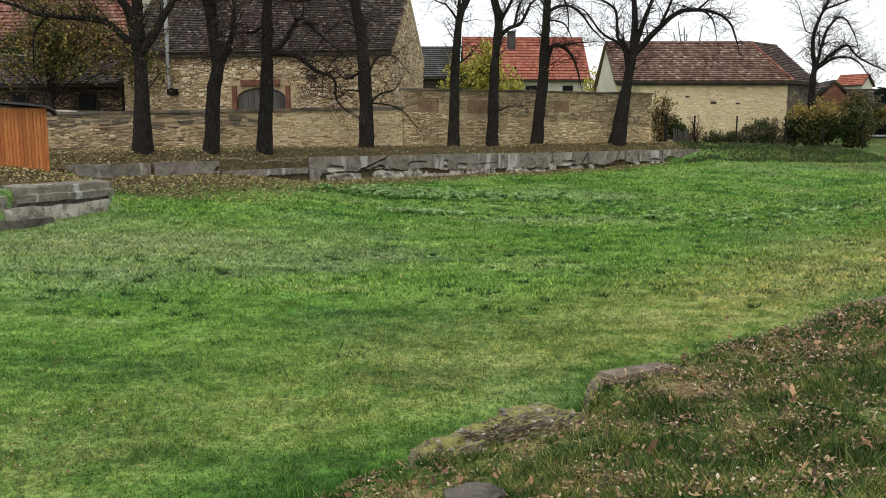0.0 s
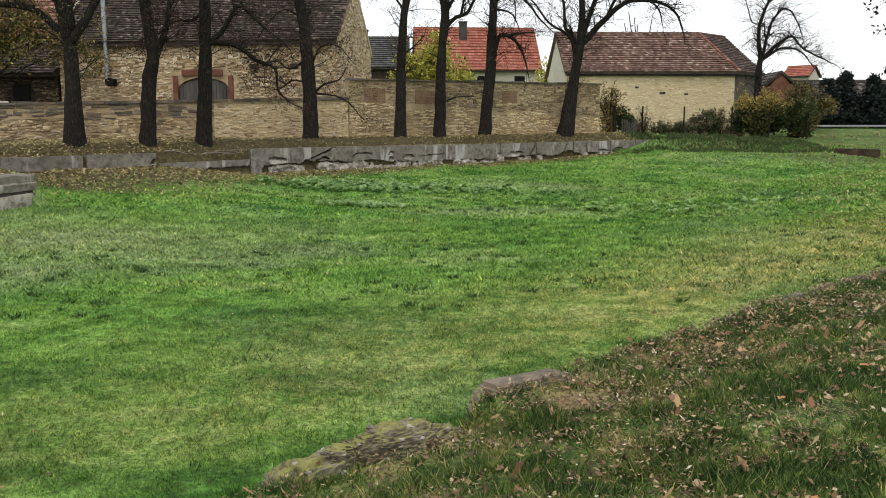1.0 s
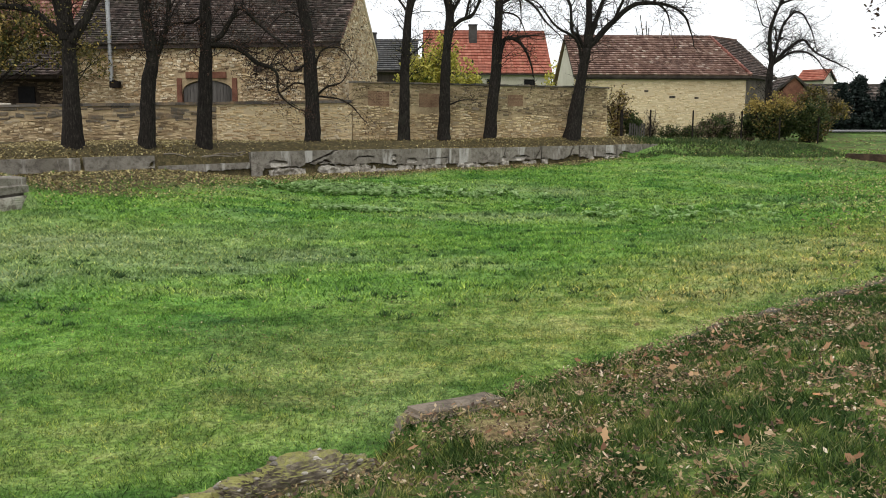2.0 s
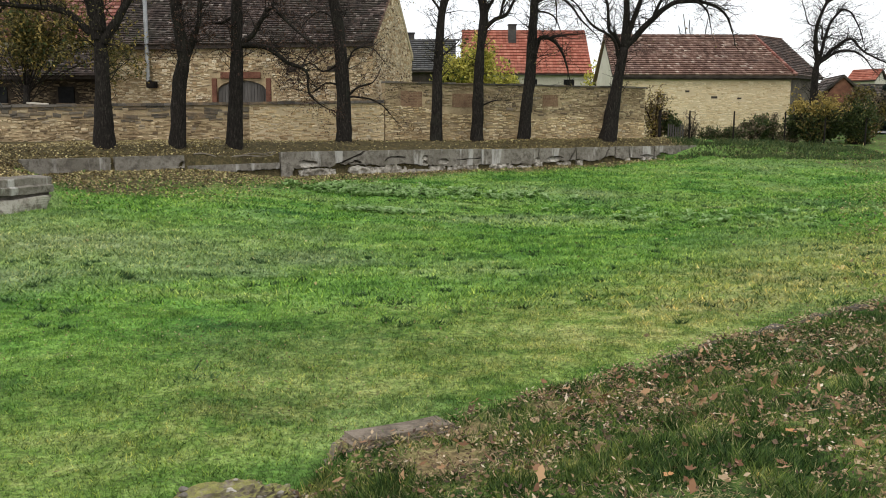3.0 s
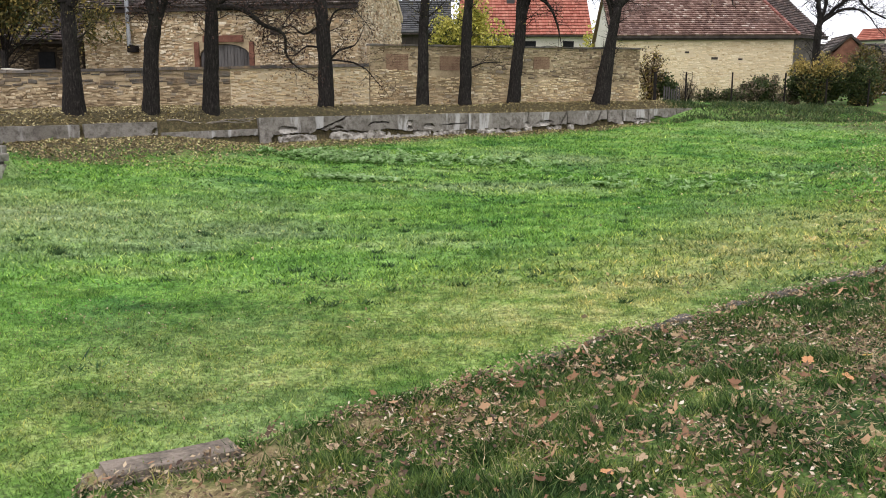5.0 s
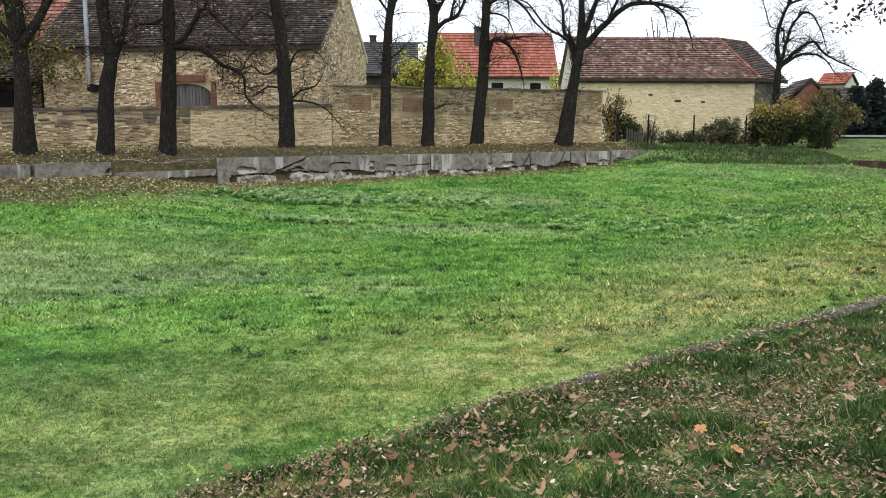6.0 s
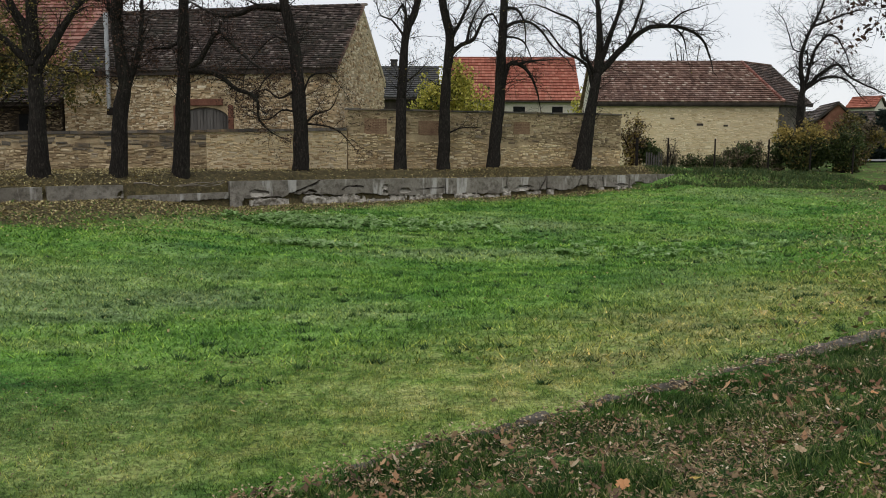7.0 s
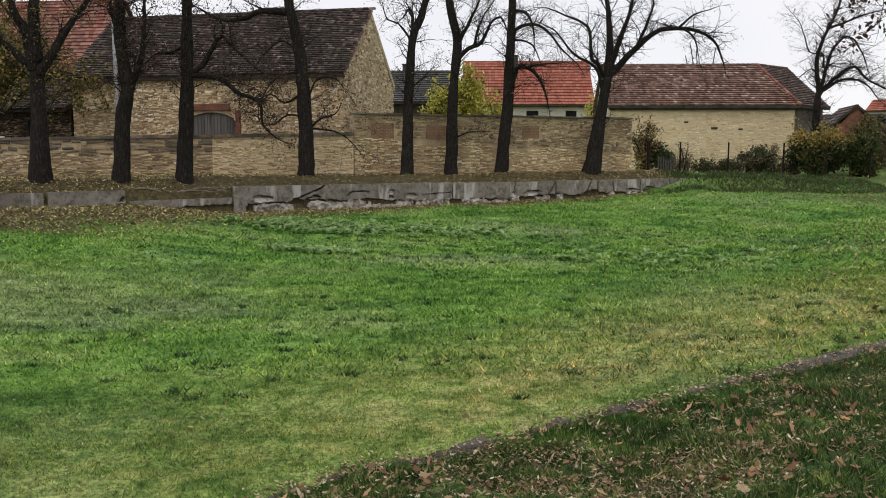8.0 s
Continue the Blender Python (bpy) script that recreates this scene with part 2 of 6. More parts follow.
def bark_material():
    m, n, l, b = material("dark_fissured_bark", 0.95, 0.1)
    p = where(n)
    s = n.new("ShaderNodeVectorMath")
    s.operation = "MULTIPLY"
    s.inputs[1].default_value = (1, 1, 0.22)
    l.new(p, s.inputs[0])
    f, g = tex_noise(n, l, s.outputs[0], 22.0, 6.0, 0.75), tex_noise(n, l, p, 1.3, 4.0)
    col = ramp(n, l, f, [(0.32, (0.006, 0.0055, 0.005)), (0.55, (0.025, 0.0215, 0.0185)), (0.72, (0.080, 0.069, 0.058))])
    col = mix(n, l, ramp(n, l, g, [(0.56, (0, 0, 0)), (0.75, (0.5, 0.5, 0.5))]), col, (0.055, 0.056, 0.042))
    l.new(col, b.inputs["Base Color"])
    bump(n, l, b, f, 0.8, 0.03)
    return m


M_BARK = bark_material()


def leaf_material(name, stops, through=0.35):
    m, n, l, b = material(name, 0.6, 0.25)
    r = n.new("ShaderNodeNewGeometry").outputs["Random Per Island"]
    col = ramp(n, l, r, stops)
    col = mix(n, l, 0.25, col, ramp(n, l, tex_noise(n, l, where(n), 3.0, 4.0), [(0.3, (0.2, 0.2, 0.2)), (0.7, (0.8, 0.8, 0.8))]), "SOFT_LIGHT")
    l.new(col, b.inputs["Base Color"])
    t = n.new("ShaderNodeBsdfTranslucent")
    l.new(col, t.inputs["Color"])
    s = n.new("ShaderNodeMixShader")
    s.inputs[0].default_value = through
    l.new(b.outputs[0], s.inputs[1])
    l.new(t.outputs[0], s.inputs[2])
    l.new(s.outputs[0], n["Material Output"].inputs["Surface"])
    return m


M_LITTER = leaf_material("dry_fallen_leaves", [(0, (0.06, 0.035, 0.024)), (0.35, (0.13, 0.083, 0.042)), (0.65, (0.24, 0.162, 0.080)), (0.86, (0.38, 0.28, 0.148)), (0.95, (0.52, 0.40, 0.26)), (1, (0.66, 0.58, 0.44))], 0.12)
M_LITTER_YELLOW = leaf_material("yellowish_fallen_leaves", [(0, (0.05, 0.035, 0.02)), (0.35, (0.17, 0.125, 0.055)), (0.7, (0.40, 0.32, 0.13)), (1, (0.68, 0.60, 0.30))], 0.12)
M_LEAF_ORANGE = leaf_material("orange_maple_leaf", [(0, (0.50, 0.24, 0.10)), (1, (0.62, 0.33, 0.15))], 0.15)
M_LEAF_RUST = leaf_material("rust_brown_leaves", [(0, (0.13, 0.062, 0.03)), (0.6, (0.27, 0.14, 0.07)), (1, (0.46, 0.29, 0.15))], 0.12)
M_LEAF_AMBER = leaf_material("amber_maple_leaf", [(0, (0.62, 0.42, 0.10)), (1, (0.68, 0.48, 0.14))], 0.15)
M_LEAF_TAN = leaf_material("pale_brown_leaf", [(0, (0.36, 0.255, 0.145)), (0.6, (0.46, 0.345, 0.21)), (1, (0.56, 0.46, 0.31))], 0.12)
M_LEAF_GREEN = leaf_material("dull_green_leaves", [(0, (0.025, 0.04, 0.014)), (0.5, (0.05, 0.075, 0.022)), (1, (0.10, 0.12, 0.035))])
M_LEAF_OLIVE = leaf_material("olive_autumn_leaves", [(0, (0.06, 0.055, 0.02)), (0.5, (0.13, 0.12, 0.038)), (0.85, (0.24, 0.19, 0.055)), (1, (0.38, 0.28, 0.08))])
M_LEAF_YELLOW = leaf_material("yellow_green_leaves", [(0, (0.20, 0.21, 0.04)), (0.5, (0.46, 0.43, 0.08)), (1, (0.68, 0.60, 0.15))])
M_LEAF_GOLD = leaf_material("golden_brown_leaves", [(0, (0.14, 0.115, 0.034)), (0.5, (0.32, 0.24, 0.062)), (1, (0.54, 0.41, 0.125))])
M_LEAF_CONIFER = leaf_material("dark_conifer_needles", [(0, (0.007, 0.013, 0.011)), (1, (0.022, 0.035, 0.028))], 0.1)
M_LEAF_DARK = leaf_material("dark_brown_hanging_leaves", [(0, (0.030, 0.016, 0.012)), (0.6, (0.06, 0.03, 0.02)), (1, (0.11, 0.06, 0.035))], 0.2)
M_WEED = leaf_material("broad_weed_leaves", [(0, (0.15, 0.27, 0.07)), (0.6, (0.30, 0.47, 0.16)), (1, (0.46, 0.60, 0.30))], 0.45)
M_SHRUB_DRY = leaf_material("dry_brown_stalks", [(0, (0.09, 0.07, 0.045)), (0.6, (0.17, 0.13, 0.08)), (1, (0.24, 0.20, 0.12))], 0.2)


def grass_colour(n, l):
    """Lawn colour by place: green drifts, bluish and bleached patches, a dry strip along the near edge, a darker bank."""
    p = where(n)
    big = tex_noise(n, l, p, 0.16, 3.0, 0.55)
    s = n.new("ShaderNodeVectorMath")
    s.operation = "MULTIPLY"
    s.inputs[1].default_value = (0.5, 1.0, 0.0)
    l.new(p, s.inputs[0])
    drift = tex_noise(n, l, s.outputs[0], 0.45, 5.0, 0.65)
    tuft = tex_noise(n, l, p, 2.6, 5.0, 0.7)
    fine = tex_noise(n, l, p, 21.0, 3.0, 0.7)
    col = ramp(n, l, drift, [(0.33, (0.042, 0.140, 0.032)), (0.45, (0.112, 0.252, 0.047)), (0.55, (0.165, 0.312, 0.062)), (0.68, (0.25, 0.352, 0.120))])
    col = mix(n, l, ramp(n, l, big, [(0.50, (0, 0, 0)), (0.68, (0.5, 0.5, 0.5))]), col, (0.26, 0.33, 0.16))
    for cx, cy, rx_, ry_, most in ((-7.5, 19.2, 9.5, 4.6, 0.85), (3.3, 26.6, 4.5, 1.6, 0.6), (8.0, 35.0, 4.0, 2.0, 0.4)):
        v1, v2, v3 = [n.new("ShaderNodeVectorMath") for _ in range(3)]
        v1.operation, v2.operation, v3.operation = "SUBTRACT", "MULTIPLY", "LENGTH"
        v1.inputs[1].default_value, v2.inputs[1].default_value = (cx, cy, 0), (1 / rx_, 1 / ry_, 0)
        l.new(p, v1.inputs[0])
        l.new(v1.outputs[0], v2.inputs[0])
        l.new(v2.outputs[0], v3.inputs[0])
        far = maths(n, l, "ADD", v3.outputs["Value"], maths(n, l, "MULTIPLY", maths(n, l, "ADD", drift, -0.5), 1.6))
        col = mix(n, l, ramp(n, l, far, [(0.1, (most, most, most)), (1.1, (0, 0, 0))]), col, (0.28, 0.345, 0.17))
    xyz = n.new("ShaderNodeSeparateXYZ")
    l.new(p, xyz.inputs[0])
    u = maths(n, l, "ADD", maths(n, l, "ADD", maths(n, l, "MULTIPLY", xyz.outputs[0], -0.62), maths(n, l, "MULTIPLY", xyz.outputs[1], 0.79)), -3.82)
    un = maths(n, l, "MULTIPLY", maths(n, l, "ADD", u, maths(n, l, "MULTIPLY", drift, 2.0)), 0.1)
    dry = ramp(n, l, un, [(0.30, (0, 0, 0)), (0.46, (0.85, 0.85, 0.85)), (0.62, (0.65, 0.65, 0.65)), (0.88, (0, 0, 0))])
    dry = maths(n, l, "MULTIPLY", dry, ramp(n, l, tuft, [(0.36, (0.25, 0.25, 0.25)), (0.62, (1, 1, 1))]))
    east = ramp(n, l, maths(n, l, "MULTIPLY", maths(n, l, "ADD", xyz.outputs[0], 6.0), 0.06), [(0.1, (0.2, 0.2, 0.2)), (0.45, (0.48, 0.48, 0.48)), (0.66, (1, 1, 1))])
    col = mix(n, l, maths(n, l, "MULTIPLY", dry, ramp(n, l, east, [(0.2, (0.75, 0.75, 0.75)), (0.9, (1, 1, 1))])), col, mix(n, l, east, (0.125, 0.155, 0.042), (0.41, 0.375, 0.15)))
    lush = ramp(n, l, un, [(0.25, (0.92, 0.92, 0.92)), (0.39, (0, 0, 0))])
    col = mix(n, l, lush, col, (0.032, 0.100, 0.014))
    bank = ramp(n, l, maths(n, l, "ADD", maths(n, l, "MULTIPLY", u, 0.5), 0.5), [(0.36, (1, 1, 1)), (0.48, (0, 0, 0))])
    grain = tex_noise(n, l, p, 8.0, 4.0, 0.7)
    moist = maths(n, l, "ADD", maths(n, l, "MULTIPLY", xyz.outputs[0], -0.020), -0.008)
    bank_col = ramp(n, l, maths(n, l, "ADD", mix(n, l, 0.45, tuft, grain), moist), [(0.38, (0.040, 0.090, 0.022)), (0.48, (0.11, 0.17, 0.042)), (0.55, (0.22, 0.22, 0.080)), (0.66, (0.42, 0.34, 0.165))])
    col = mix(n, l, bank, col, bank_col)
    # soft-light noise puts the shade between tufts and clumps into the colour
    col = mix(n, l, 0.5, col, ramp(n, l, tuft, [(0.32, (0.08, 0.08, 0.08)), (0.68, (0.95, 0.95, 0.95))]), "SOFT_LIGHT")
    clump = tex_noise(n, l, s.outputs[0], 1.5, 4.0, 0.7)
    col = mix(n, l, 0.45, col, ramp(n, l, clump, [(0.34, (0.12, 0.14, 0.12)), (0.64, (0.88, 0.86, 0.85))]), "SOFT_LIGHT")
    col = mix(n, l, 0.65, col, ramp(n, l, grain, [(0.34, (0.10, 0.12, 0.12)), (0.62, (0.84, 0.82, 0.80))]), "SOFT_LIGHT")
    return col, fine, tuft, p


def ground_material():
    m, n, l, b = material("autumn_turf", 0.95, 0.1)
    col, fine, tuft, p = grass_colour(n, l)
    a = n.new("ShaderNodeAttribute")
    a.attribute_name = "litter"
    soil = ramp(n, l, tex_noise(n, l, p, 5.0, 5.0, 0.7), [(0.3, (0.040, 0.030, 0.019)), (0.52, (0.10, 0.077, 0.040)), (0.72, (0.20, 0.16, 0.075))])
    grow = maths(n, l, "ADD", a.outputs["Fac"], maths(n, l, "MULTIPLY", maths(n, l, "ADD", tuft, -0.5), 1.6))
    col = mix(n, l, ramp(n, l, grow, [(0.35, (0, 0, 0)), (0.65, (1, 1, 1))]), col, soil)
    # dark flecks paint shaded gaps between the tufts
    col = mix(n, l, ramp(n, l, fine, [(0.36, (0.75, 0.75, 0.75)), (0.56, (0, 0, 0))]), col, (0.035, 0.045, 0.018))
    worn = n.new("ShaderNodeAttribute")
    worn.attribute_name = "bare"
    col = mix(n, l, worn.outputs["Fac"], col, ramp(n, l, fine, [(0.35, (0.17, 0.115, 0.065)), (0.6, (0.42, 0.29, 0.165))]))
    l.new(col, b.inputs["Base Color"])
    bump(n, l, b, mix(n, l, 0.4, tuft, fine), 0.9, 0.06)
    return m


def blade_material():
    m, n, l, b = material("grass_blades", 0.7, 0.2)
    col, fine, tuft, p = grass_colour(n, l)
    r = n.new("ShaderNodeNewGeometry").outputs["Random Per Island"]
    # the darkest blades also stand in for shade among the tufts
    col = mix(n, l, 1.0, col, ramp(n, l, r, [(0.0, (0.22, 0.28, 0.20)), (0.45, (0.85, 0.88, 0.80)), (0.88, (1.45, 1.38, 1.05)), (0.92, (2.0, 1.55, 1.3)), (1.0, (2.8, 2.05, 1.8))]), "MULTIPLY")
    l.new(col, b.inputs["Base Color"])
    t = n.new("ShaderNodeBsdfTranslucent")
    l.new(col, t.inputs["Color"])
    s = n.new("ShaderNodeMixShader")
    s.inputs[0].default_value = 0.3
    l.new(b.outputs[0], s.inputs[1])
    l.new(t.outputs[0], s.inputs[2])
    l.new(s.outputs[0], n["Material Output"].inputs["Surface"])
    return m


M_TURF, M_BLADE = ground_material(), blade_material()


# ---- mesh helpers ----
def mesh_of(name, verts, faces, mat, smooth=False):
    me = bpy.data.meshes.new(name)
    me.from_pydata([tuple(v) for v in verts], [], faces)
    me.materials.append(mat)
    if smooth:
        me.polygons.foreach_set("use_smooth", [True] * len(me.polygons))
    me.update()
    return me


def tri_mesh(name, verts, mat, corners=3):
    """A fast mesh of separate triangles or quads: verts is (n * corners, 3)."""
    me = bpy.data.meshes.new(name)
    nv = len(verts)
    nf = nv // corners
    me.vertices.add(nv)
    me.vertices.foreach_set("co", np.asarray(verts, np.float32).ravel())
    me.loops.add(nv)
    me.loops.foreach_set("vertex_index", np.arange(nv, dtype=np.int32))
    me.polygons.add(nf)
    me.polygons.foreach_set("loop_start", np.arange(0, nv, corners, dtype=np.int32))
    me.update(calc_edges=True)
    me.materials.append(mat)
    return me


def part(name, data, material_, parent, label=""):
    """Links a mesh, or a bmesh, as one object under a thing or part."""
    if isinstance(data, bmesh.types.BMesh):
        me = bpy.data.meshes.new(name)
        data.to_mesh(me)
        data.free()
        me.materials.append(material_)
        data = me
    ob = new(name, data)
    ob.parent = parent
    return tagged(ob, label)


def thing(name, m, label, category, group="", kind=""):
    ob = new(name)
    ob.empty_display_size = 0.2
    ob.matrix_world = m
    return tagged(ob, label, category, group, kind)


def box(bm, lo, hi, bevel=0.0, m=None):
    lo, hi = Vector(lo), Vector(hi)
    r = bmesh.ops.create_cube(bm, size=1.0)
    vs = r["verts"]
    for v in vs:
        v.co = Vector([(lo[i] + hi[i]) / 2 + v.co[i] * (hi[i] - lo[i]) for i in range(3)])
    if bevel:
        es = list({e for v in vs for e in v.link_edges})
        vs = list({v for f in bmesh.ops.bevel(bm, geom=es, offset=bevel, segments=2, affect="EDGES")["faces"] for v in f.verts} | {v for v in vs if v.is_valid})
    if m:
        bmesh.ops.transform(bm, matrix=m, verts=vs)
    return bm


def boxed(lo, hi, bevel=0.0, m=None):
    return box(bmesh.new(), lo, hi, bevel, m)


def prism(outline, direction):
    """A solid from a planar outline (list of points) pushed along a direction."""
    bm = bmesh.new()
    d = Vector(direction)
    a = [bm.verts.new(p) for p in outline]
    b = [bm.verts.new(Vector(p) + d) for p in outline]
    k = len(a)
    bm.faces.new(a)
    bm.faces.new(b[::-1])
    for i in range(k):
        bm.faces.new((a[i], b[i], b[(i + 1) % k], a[(i + 1) % k]))
    bmesh.ops.recalc_face_normals(bm, faces=bm.faces)
    return bm


def rough_up(bm, amount, scale=3.0, cuts=2, off=0.0):
    bmesh.ops.subdivide_edges(bm, edges=bm.edges[:], cuts=cuts, use_grid_fill=True)
    for v in bm.verts:
        q = v.co * scale + Vector((off, off * 2, off * 3))
        v.co += noise.noise_vector(q) * amount
    return bm


def lattice_noise(x, y, scale, seed=0):
    """Smooth value noise in 0..1 on arrays."""
    rs = np.random.RandomState(seed)
    tab = rs.rand(64, 64)
    x, y = np.asarray(x) * scale + 1000.0, np.asarray(y) * scale + 1000.0
    xi, yi = np.floor(x).astype(int), np.floor(y).astype(int)
    fx, fy = x - xi, y - yi
    fx, fy = fx * fx * (3 - 2 * fx), fy * fy * (3 - 2 * fy)
    g = lambda i, j: tab[(xi + i) % 64, (yi + j) % 64]
    return (g(0, 0) * (1 - fx) + g(1, 0) * fx) * (1 - fy) + (g(0, 1) * (1 - fx) + g(1, 1) * fx) * fy


def smooth(t):
    t = np.clip(t, 0, 1)
    return t * t * (3 - 2 * t)


# ---- the ground: a dry round pond, grassed over, with a bank on this side and a terrace beyond ----
# rim of the pond: x, y, height outside, height inside, width of the step
RIM = np.array([
    (-8, -2, 1.1, 0, 1.8), (-3, 2.6, 1.05, 0, 1.4), (-0.7, 4.2, 0.85, 0, 1.0), (0.1, 4.9, 0.88, 0, 0.35), (0.9, 5.3, 0.98, 0, 0.25), (1.1, 5.6, 1.15, 0, 0.22),
    (4.25, 8.2, 1.17, 0, 0.2), (7.4, 10.75, 1.17, 0.1, 0.22), (13, 15.4, 1.2, 0.3, 1.0), (22, 24, 1.2, 0.5, 3.0), (32, 38, 1.2, 0.9, 5.0),
    (34, 48, 1.25, 1.0, 5.0), (26.5, 52.0, 1.25, 1.02, 3.0), (20, 51.2, 1.62, 1.08, 1.6), (16.5, 50.2, 1.72, 1.08, 1.1), (14.78, 49.7, 1.7, 1.3, 0.5),
    (12.27, 48.34, 1.66, 0.98, 0.15), (7.72, 46.27, 1.6, 0.72, 0.15), (2.69, 43.4, 1.55, 0.6, 0.15), (-5.85, 37.5, 1.6, 0.62, 0.15),
    (-8.95, 34.26, 1.56, 1.0, 0.15), (-11.05, 32.45, 1.55, 1.05, 0.15), (-13.5, 30.5, 1.55, 1.0, 0.15), (-12.2, 27.5, 1.45, 1.0, 1.2),
    (-10.0, 25.2, 1.25, 0.5, 0.5), (-11.4, 21.6, 1.3, 0.3, 0.4), (-14, 14, 1.3, 0.2, 1.0), (-16, 4, 1.2, 0, 2.0)])


def rim_distance(x, y):
    """Distance to the rim (positive outside the pond) and the rim's figures at the nearest place."""
    x, y = np.asarray(x, float), np.asarray(y, float)
    best = np.full(x.shape, 1e9)
    vals = np.zeros((3,) + x.shape)
    total = np.zeros(x.shape)
    inside = np.zeros(x.shape, bool)
    k = len(RIM)
    for i in range(k):
        a, b = RIM[i], RIM[(i + 1) % k]
        dx, dy = b[0] - a[0], b[1] - a[1]
        t = np.clip(((x - a[0]) * dx + (y - a[1]) * dy) / (dx * dx + dy * dy), 0, 1)
        d = np.hypot(x - a[0] - t * dx, y - a[1] - t * dy)
        best = np.minimum(best, d)
        w = math.hypot(dx, dy) ** 0.5 / (d * d + 0.004) ** 1.6
        total += w
        for j in range(3):
            vals[j] += w * (a[2 + j] * (1 - t) + b[2 + j] * t)
        cross = (a[1] > y) != (b[1] > y)
        with np.errstate(divide="ignore", invalid="ignore"):
            xs = a[0] + (y - a[1]) * dx / (dy if dy else 1e-9)
        inside ^= cross & (x < xs)
    return np.where(inside, -best, best), vals / total


def ground_height(x, y):
    d, (oz, iz, w) = rim_distance(x, y)
    lawn = iz * (1 - smooth(-d / 13.0))
    terrace = smooth((np.asarray(y, float) - 26) / 3.0) * smooth((15 - np.asarray(x, float)) / 2.0)
    outer = oz + 0.27 * smooth(d / 2.2) * (1 - terrace) + 0.40 * smooth(d / 1.1) * terrace
    far = smooth((np.asarray(y, float) - 54) / 10.0) * 0.55 * smooth((np.asarray(x, float) - 22) / 6.0)
    step = smooth((d + w) / w)
    h = np.where(d > 0, outer + far, lawn + (oz - lawn) * step)
    h = h + (lattice_noise(x, y, 0.35, 3) - 0.5) * 0.10 + (lattice_noise(x, y, 1.7, 4) - 0.5) * 0.06 + (lattice_noise(x, y, 3.9, 5) - 0.5) * 0.03
    return h


def gz(x, y):
    return float(ground_height(np.array([x]), np.array([y]))[0])


BARE = ((1.62, 5.42, 0.30, 0.16), (2.15, 6.25, 0.22, 0.13), (1.85, 5.95, 0.24, 0.12))


def bare(x, y):
    """Trodden tan soil beside the capping slab, 0 to 1."""
    x, y = np.asarray(x, float), np.asarray(y, float)
    out = np.zeros(x.shape)
    for cx, cy, rx_, ry_ in BARE:
        u, v = (x - cx) * 0.79 + (y - cy) * 0.61, (y - cy) * 0.79 - (x - cx) * 0.61
        out = np.maximum(out, 0.7 * smooth(1.5 - np.hypot(u / rx_, v / ry_) - 1.4 * (lattice_noise(x, y, 9.0, 18) - 0.35)))
    return out


def litter_amount(x, y):
    """How thickly dead leaves and bare soil lie, 0 to 1."""
    d, v = rim_distance(x, y)
    y = np.asarray(y, float)
    x = np.asarray(x, float)
    far = y > 22
    ease = smooth((y - 23.5 - 2.5 * lattice_noise(x, y, 0.7, 19)) / 5.0)
    strip = 0.85 * np.where(far & (d < 0), smooth(1.15 + d / (2.6 + 4.8 * smooth((2.0 - x) / 9.0))), 0) * smooth((16 - x) / 6.0) * ease
    terrace = np.where(far & (d >= 0) & (x < 15) & (y < 52), 1.0, 0)
    right = 0.5 * smooth((x - 13) / 5.0) * smooth((y - 45 + 0.5 * np.maximum(x - 19, 0)) / 4.0) * smooth((68 - y) / 6.0)
    bank = np.where((d > -0.1) & (y < 20), 0.05 + 0.35 * smooth((lattice_noise(x, y, 1.3, 17) - 0.45) / 0.4), 0)
    return np.clip(np.maximum(np.maximum(strip, terrace), np.maximum(right, bank)), 0, 1)


def axis(segments):
    out = []
    for a, b, s in segments:
        out += list(np.arange(a, b, s))
    return np.array(out + [segments[-1][1]])


gx = axis([(-1500, -200, 130), (-200, -60, 20), (-60, -20, 4), (-20, -15, 0.5), (-15, -3, 0.16), (-3, 9.5, 0.11), (9.5, 17, 0.16), (17, 30, 0.5), (30, 60, 3), (60, 200, 20), (200, 1500, 130)])
gy = axis([(-300, -60, 40), (-60, -8, 5), (-8, 2, 0.6), (2, 12.5, 0.11), (12.5, 20, 0.2), (20, 29, 0.25), (29, 52, 0.16), (52, 70, 1.5), (70, 200, 10), (200, 2000, 150)])
GX, GY = np.meshgrid(gx, gy)
GZ = ground_height(GX.ravel(), GY.ravel())
nx, ny = len(gx), len(gy)
me = bpy.data.meshes.new("ground")
idx = np.arange(nx * ny).reshape(ny, nx)
quads = np.stack([idx[:-1, :-1], idx[:-1, 1:], idx[1:, 1:], idx[1:, :-1]], -1).reshape(-1, 4)
me.vertices.add(nx * ny)
me.vertices.foreach_set("co", np.stack([GX.ravel(), GY.ravel(), GZ], -1).astype(np.float32).ravel())
me.loops.add(quads.size)
me.loops.foreach_set("vertex_index", quads.astype(np.int32).ravel())
me.polygons.add(len(quads))
me.polygons.foreach_set("loop_start", np.arange(0, quads.size, 4, dtype=np.int32))
me.polygons.foreach_set("use_smooth", np.ones(len(quads), bool))
me.update(calc_edges=True)
me.attributes.new("litter", "FLOAT", "POINT").data.foreach_set("value", litter_amount(GX.ravel(), GY.ravel()).astype(np.float32))
me.attributes.new("bare", "FLOAT", "POINT").data.foreach_set("value", bare(GX.ravel(), GY.ravel()).astype(np.float32))
me.materials.append(M_TURF)
tagged(new("ground", me), "grassed-over hollow with green and bleached autumn turf", "ground", kind="structure")


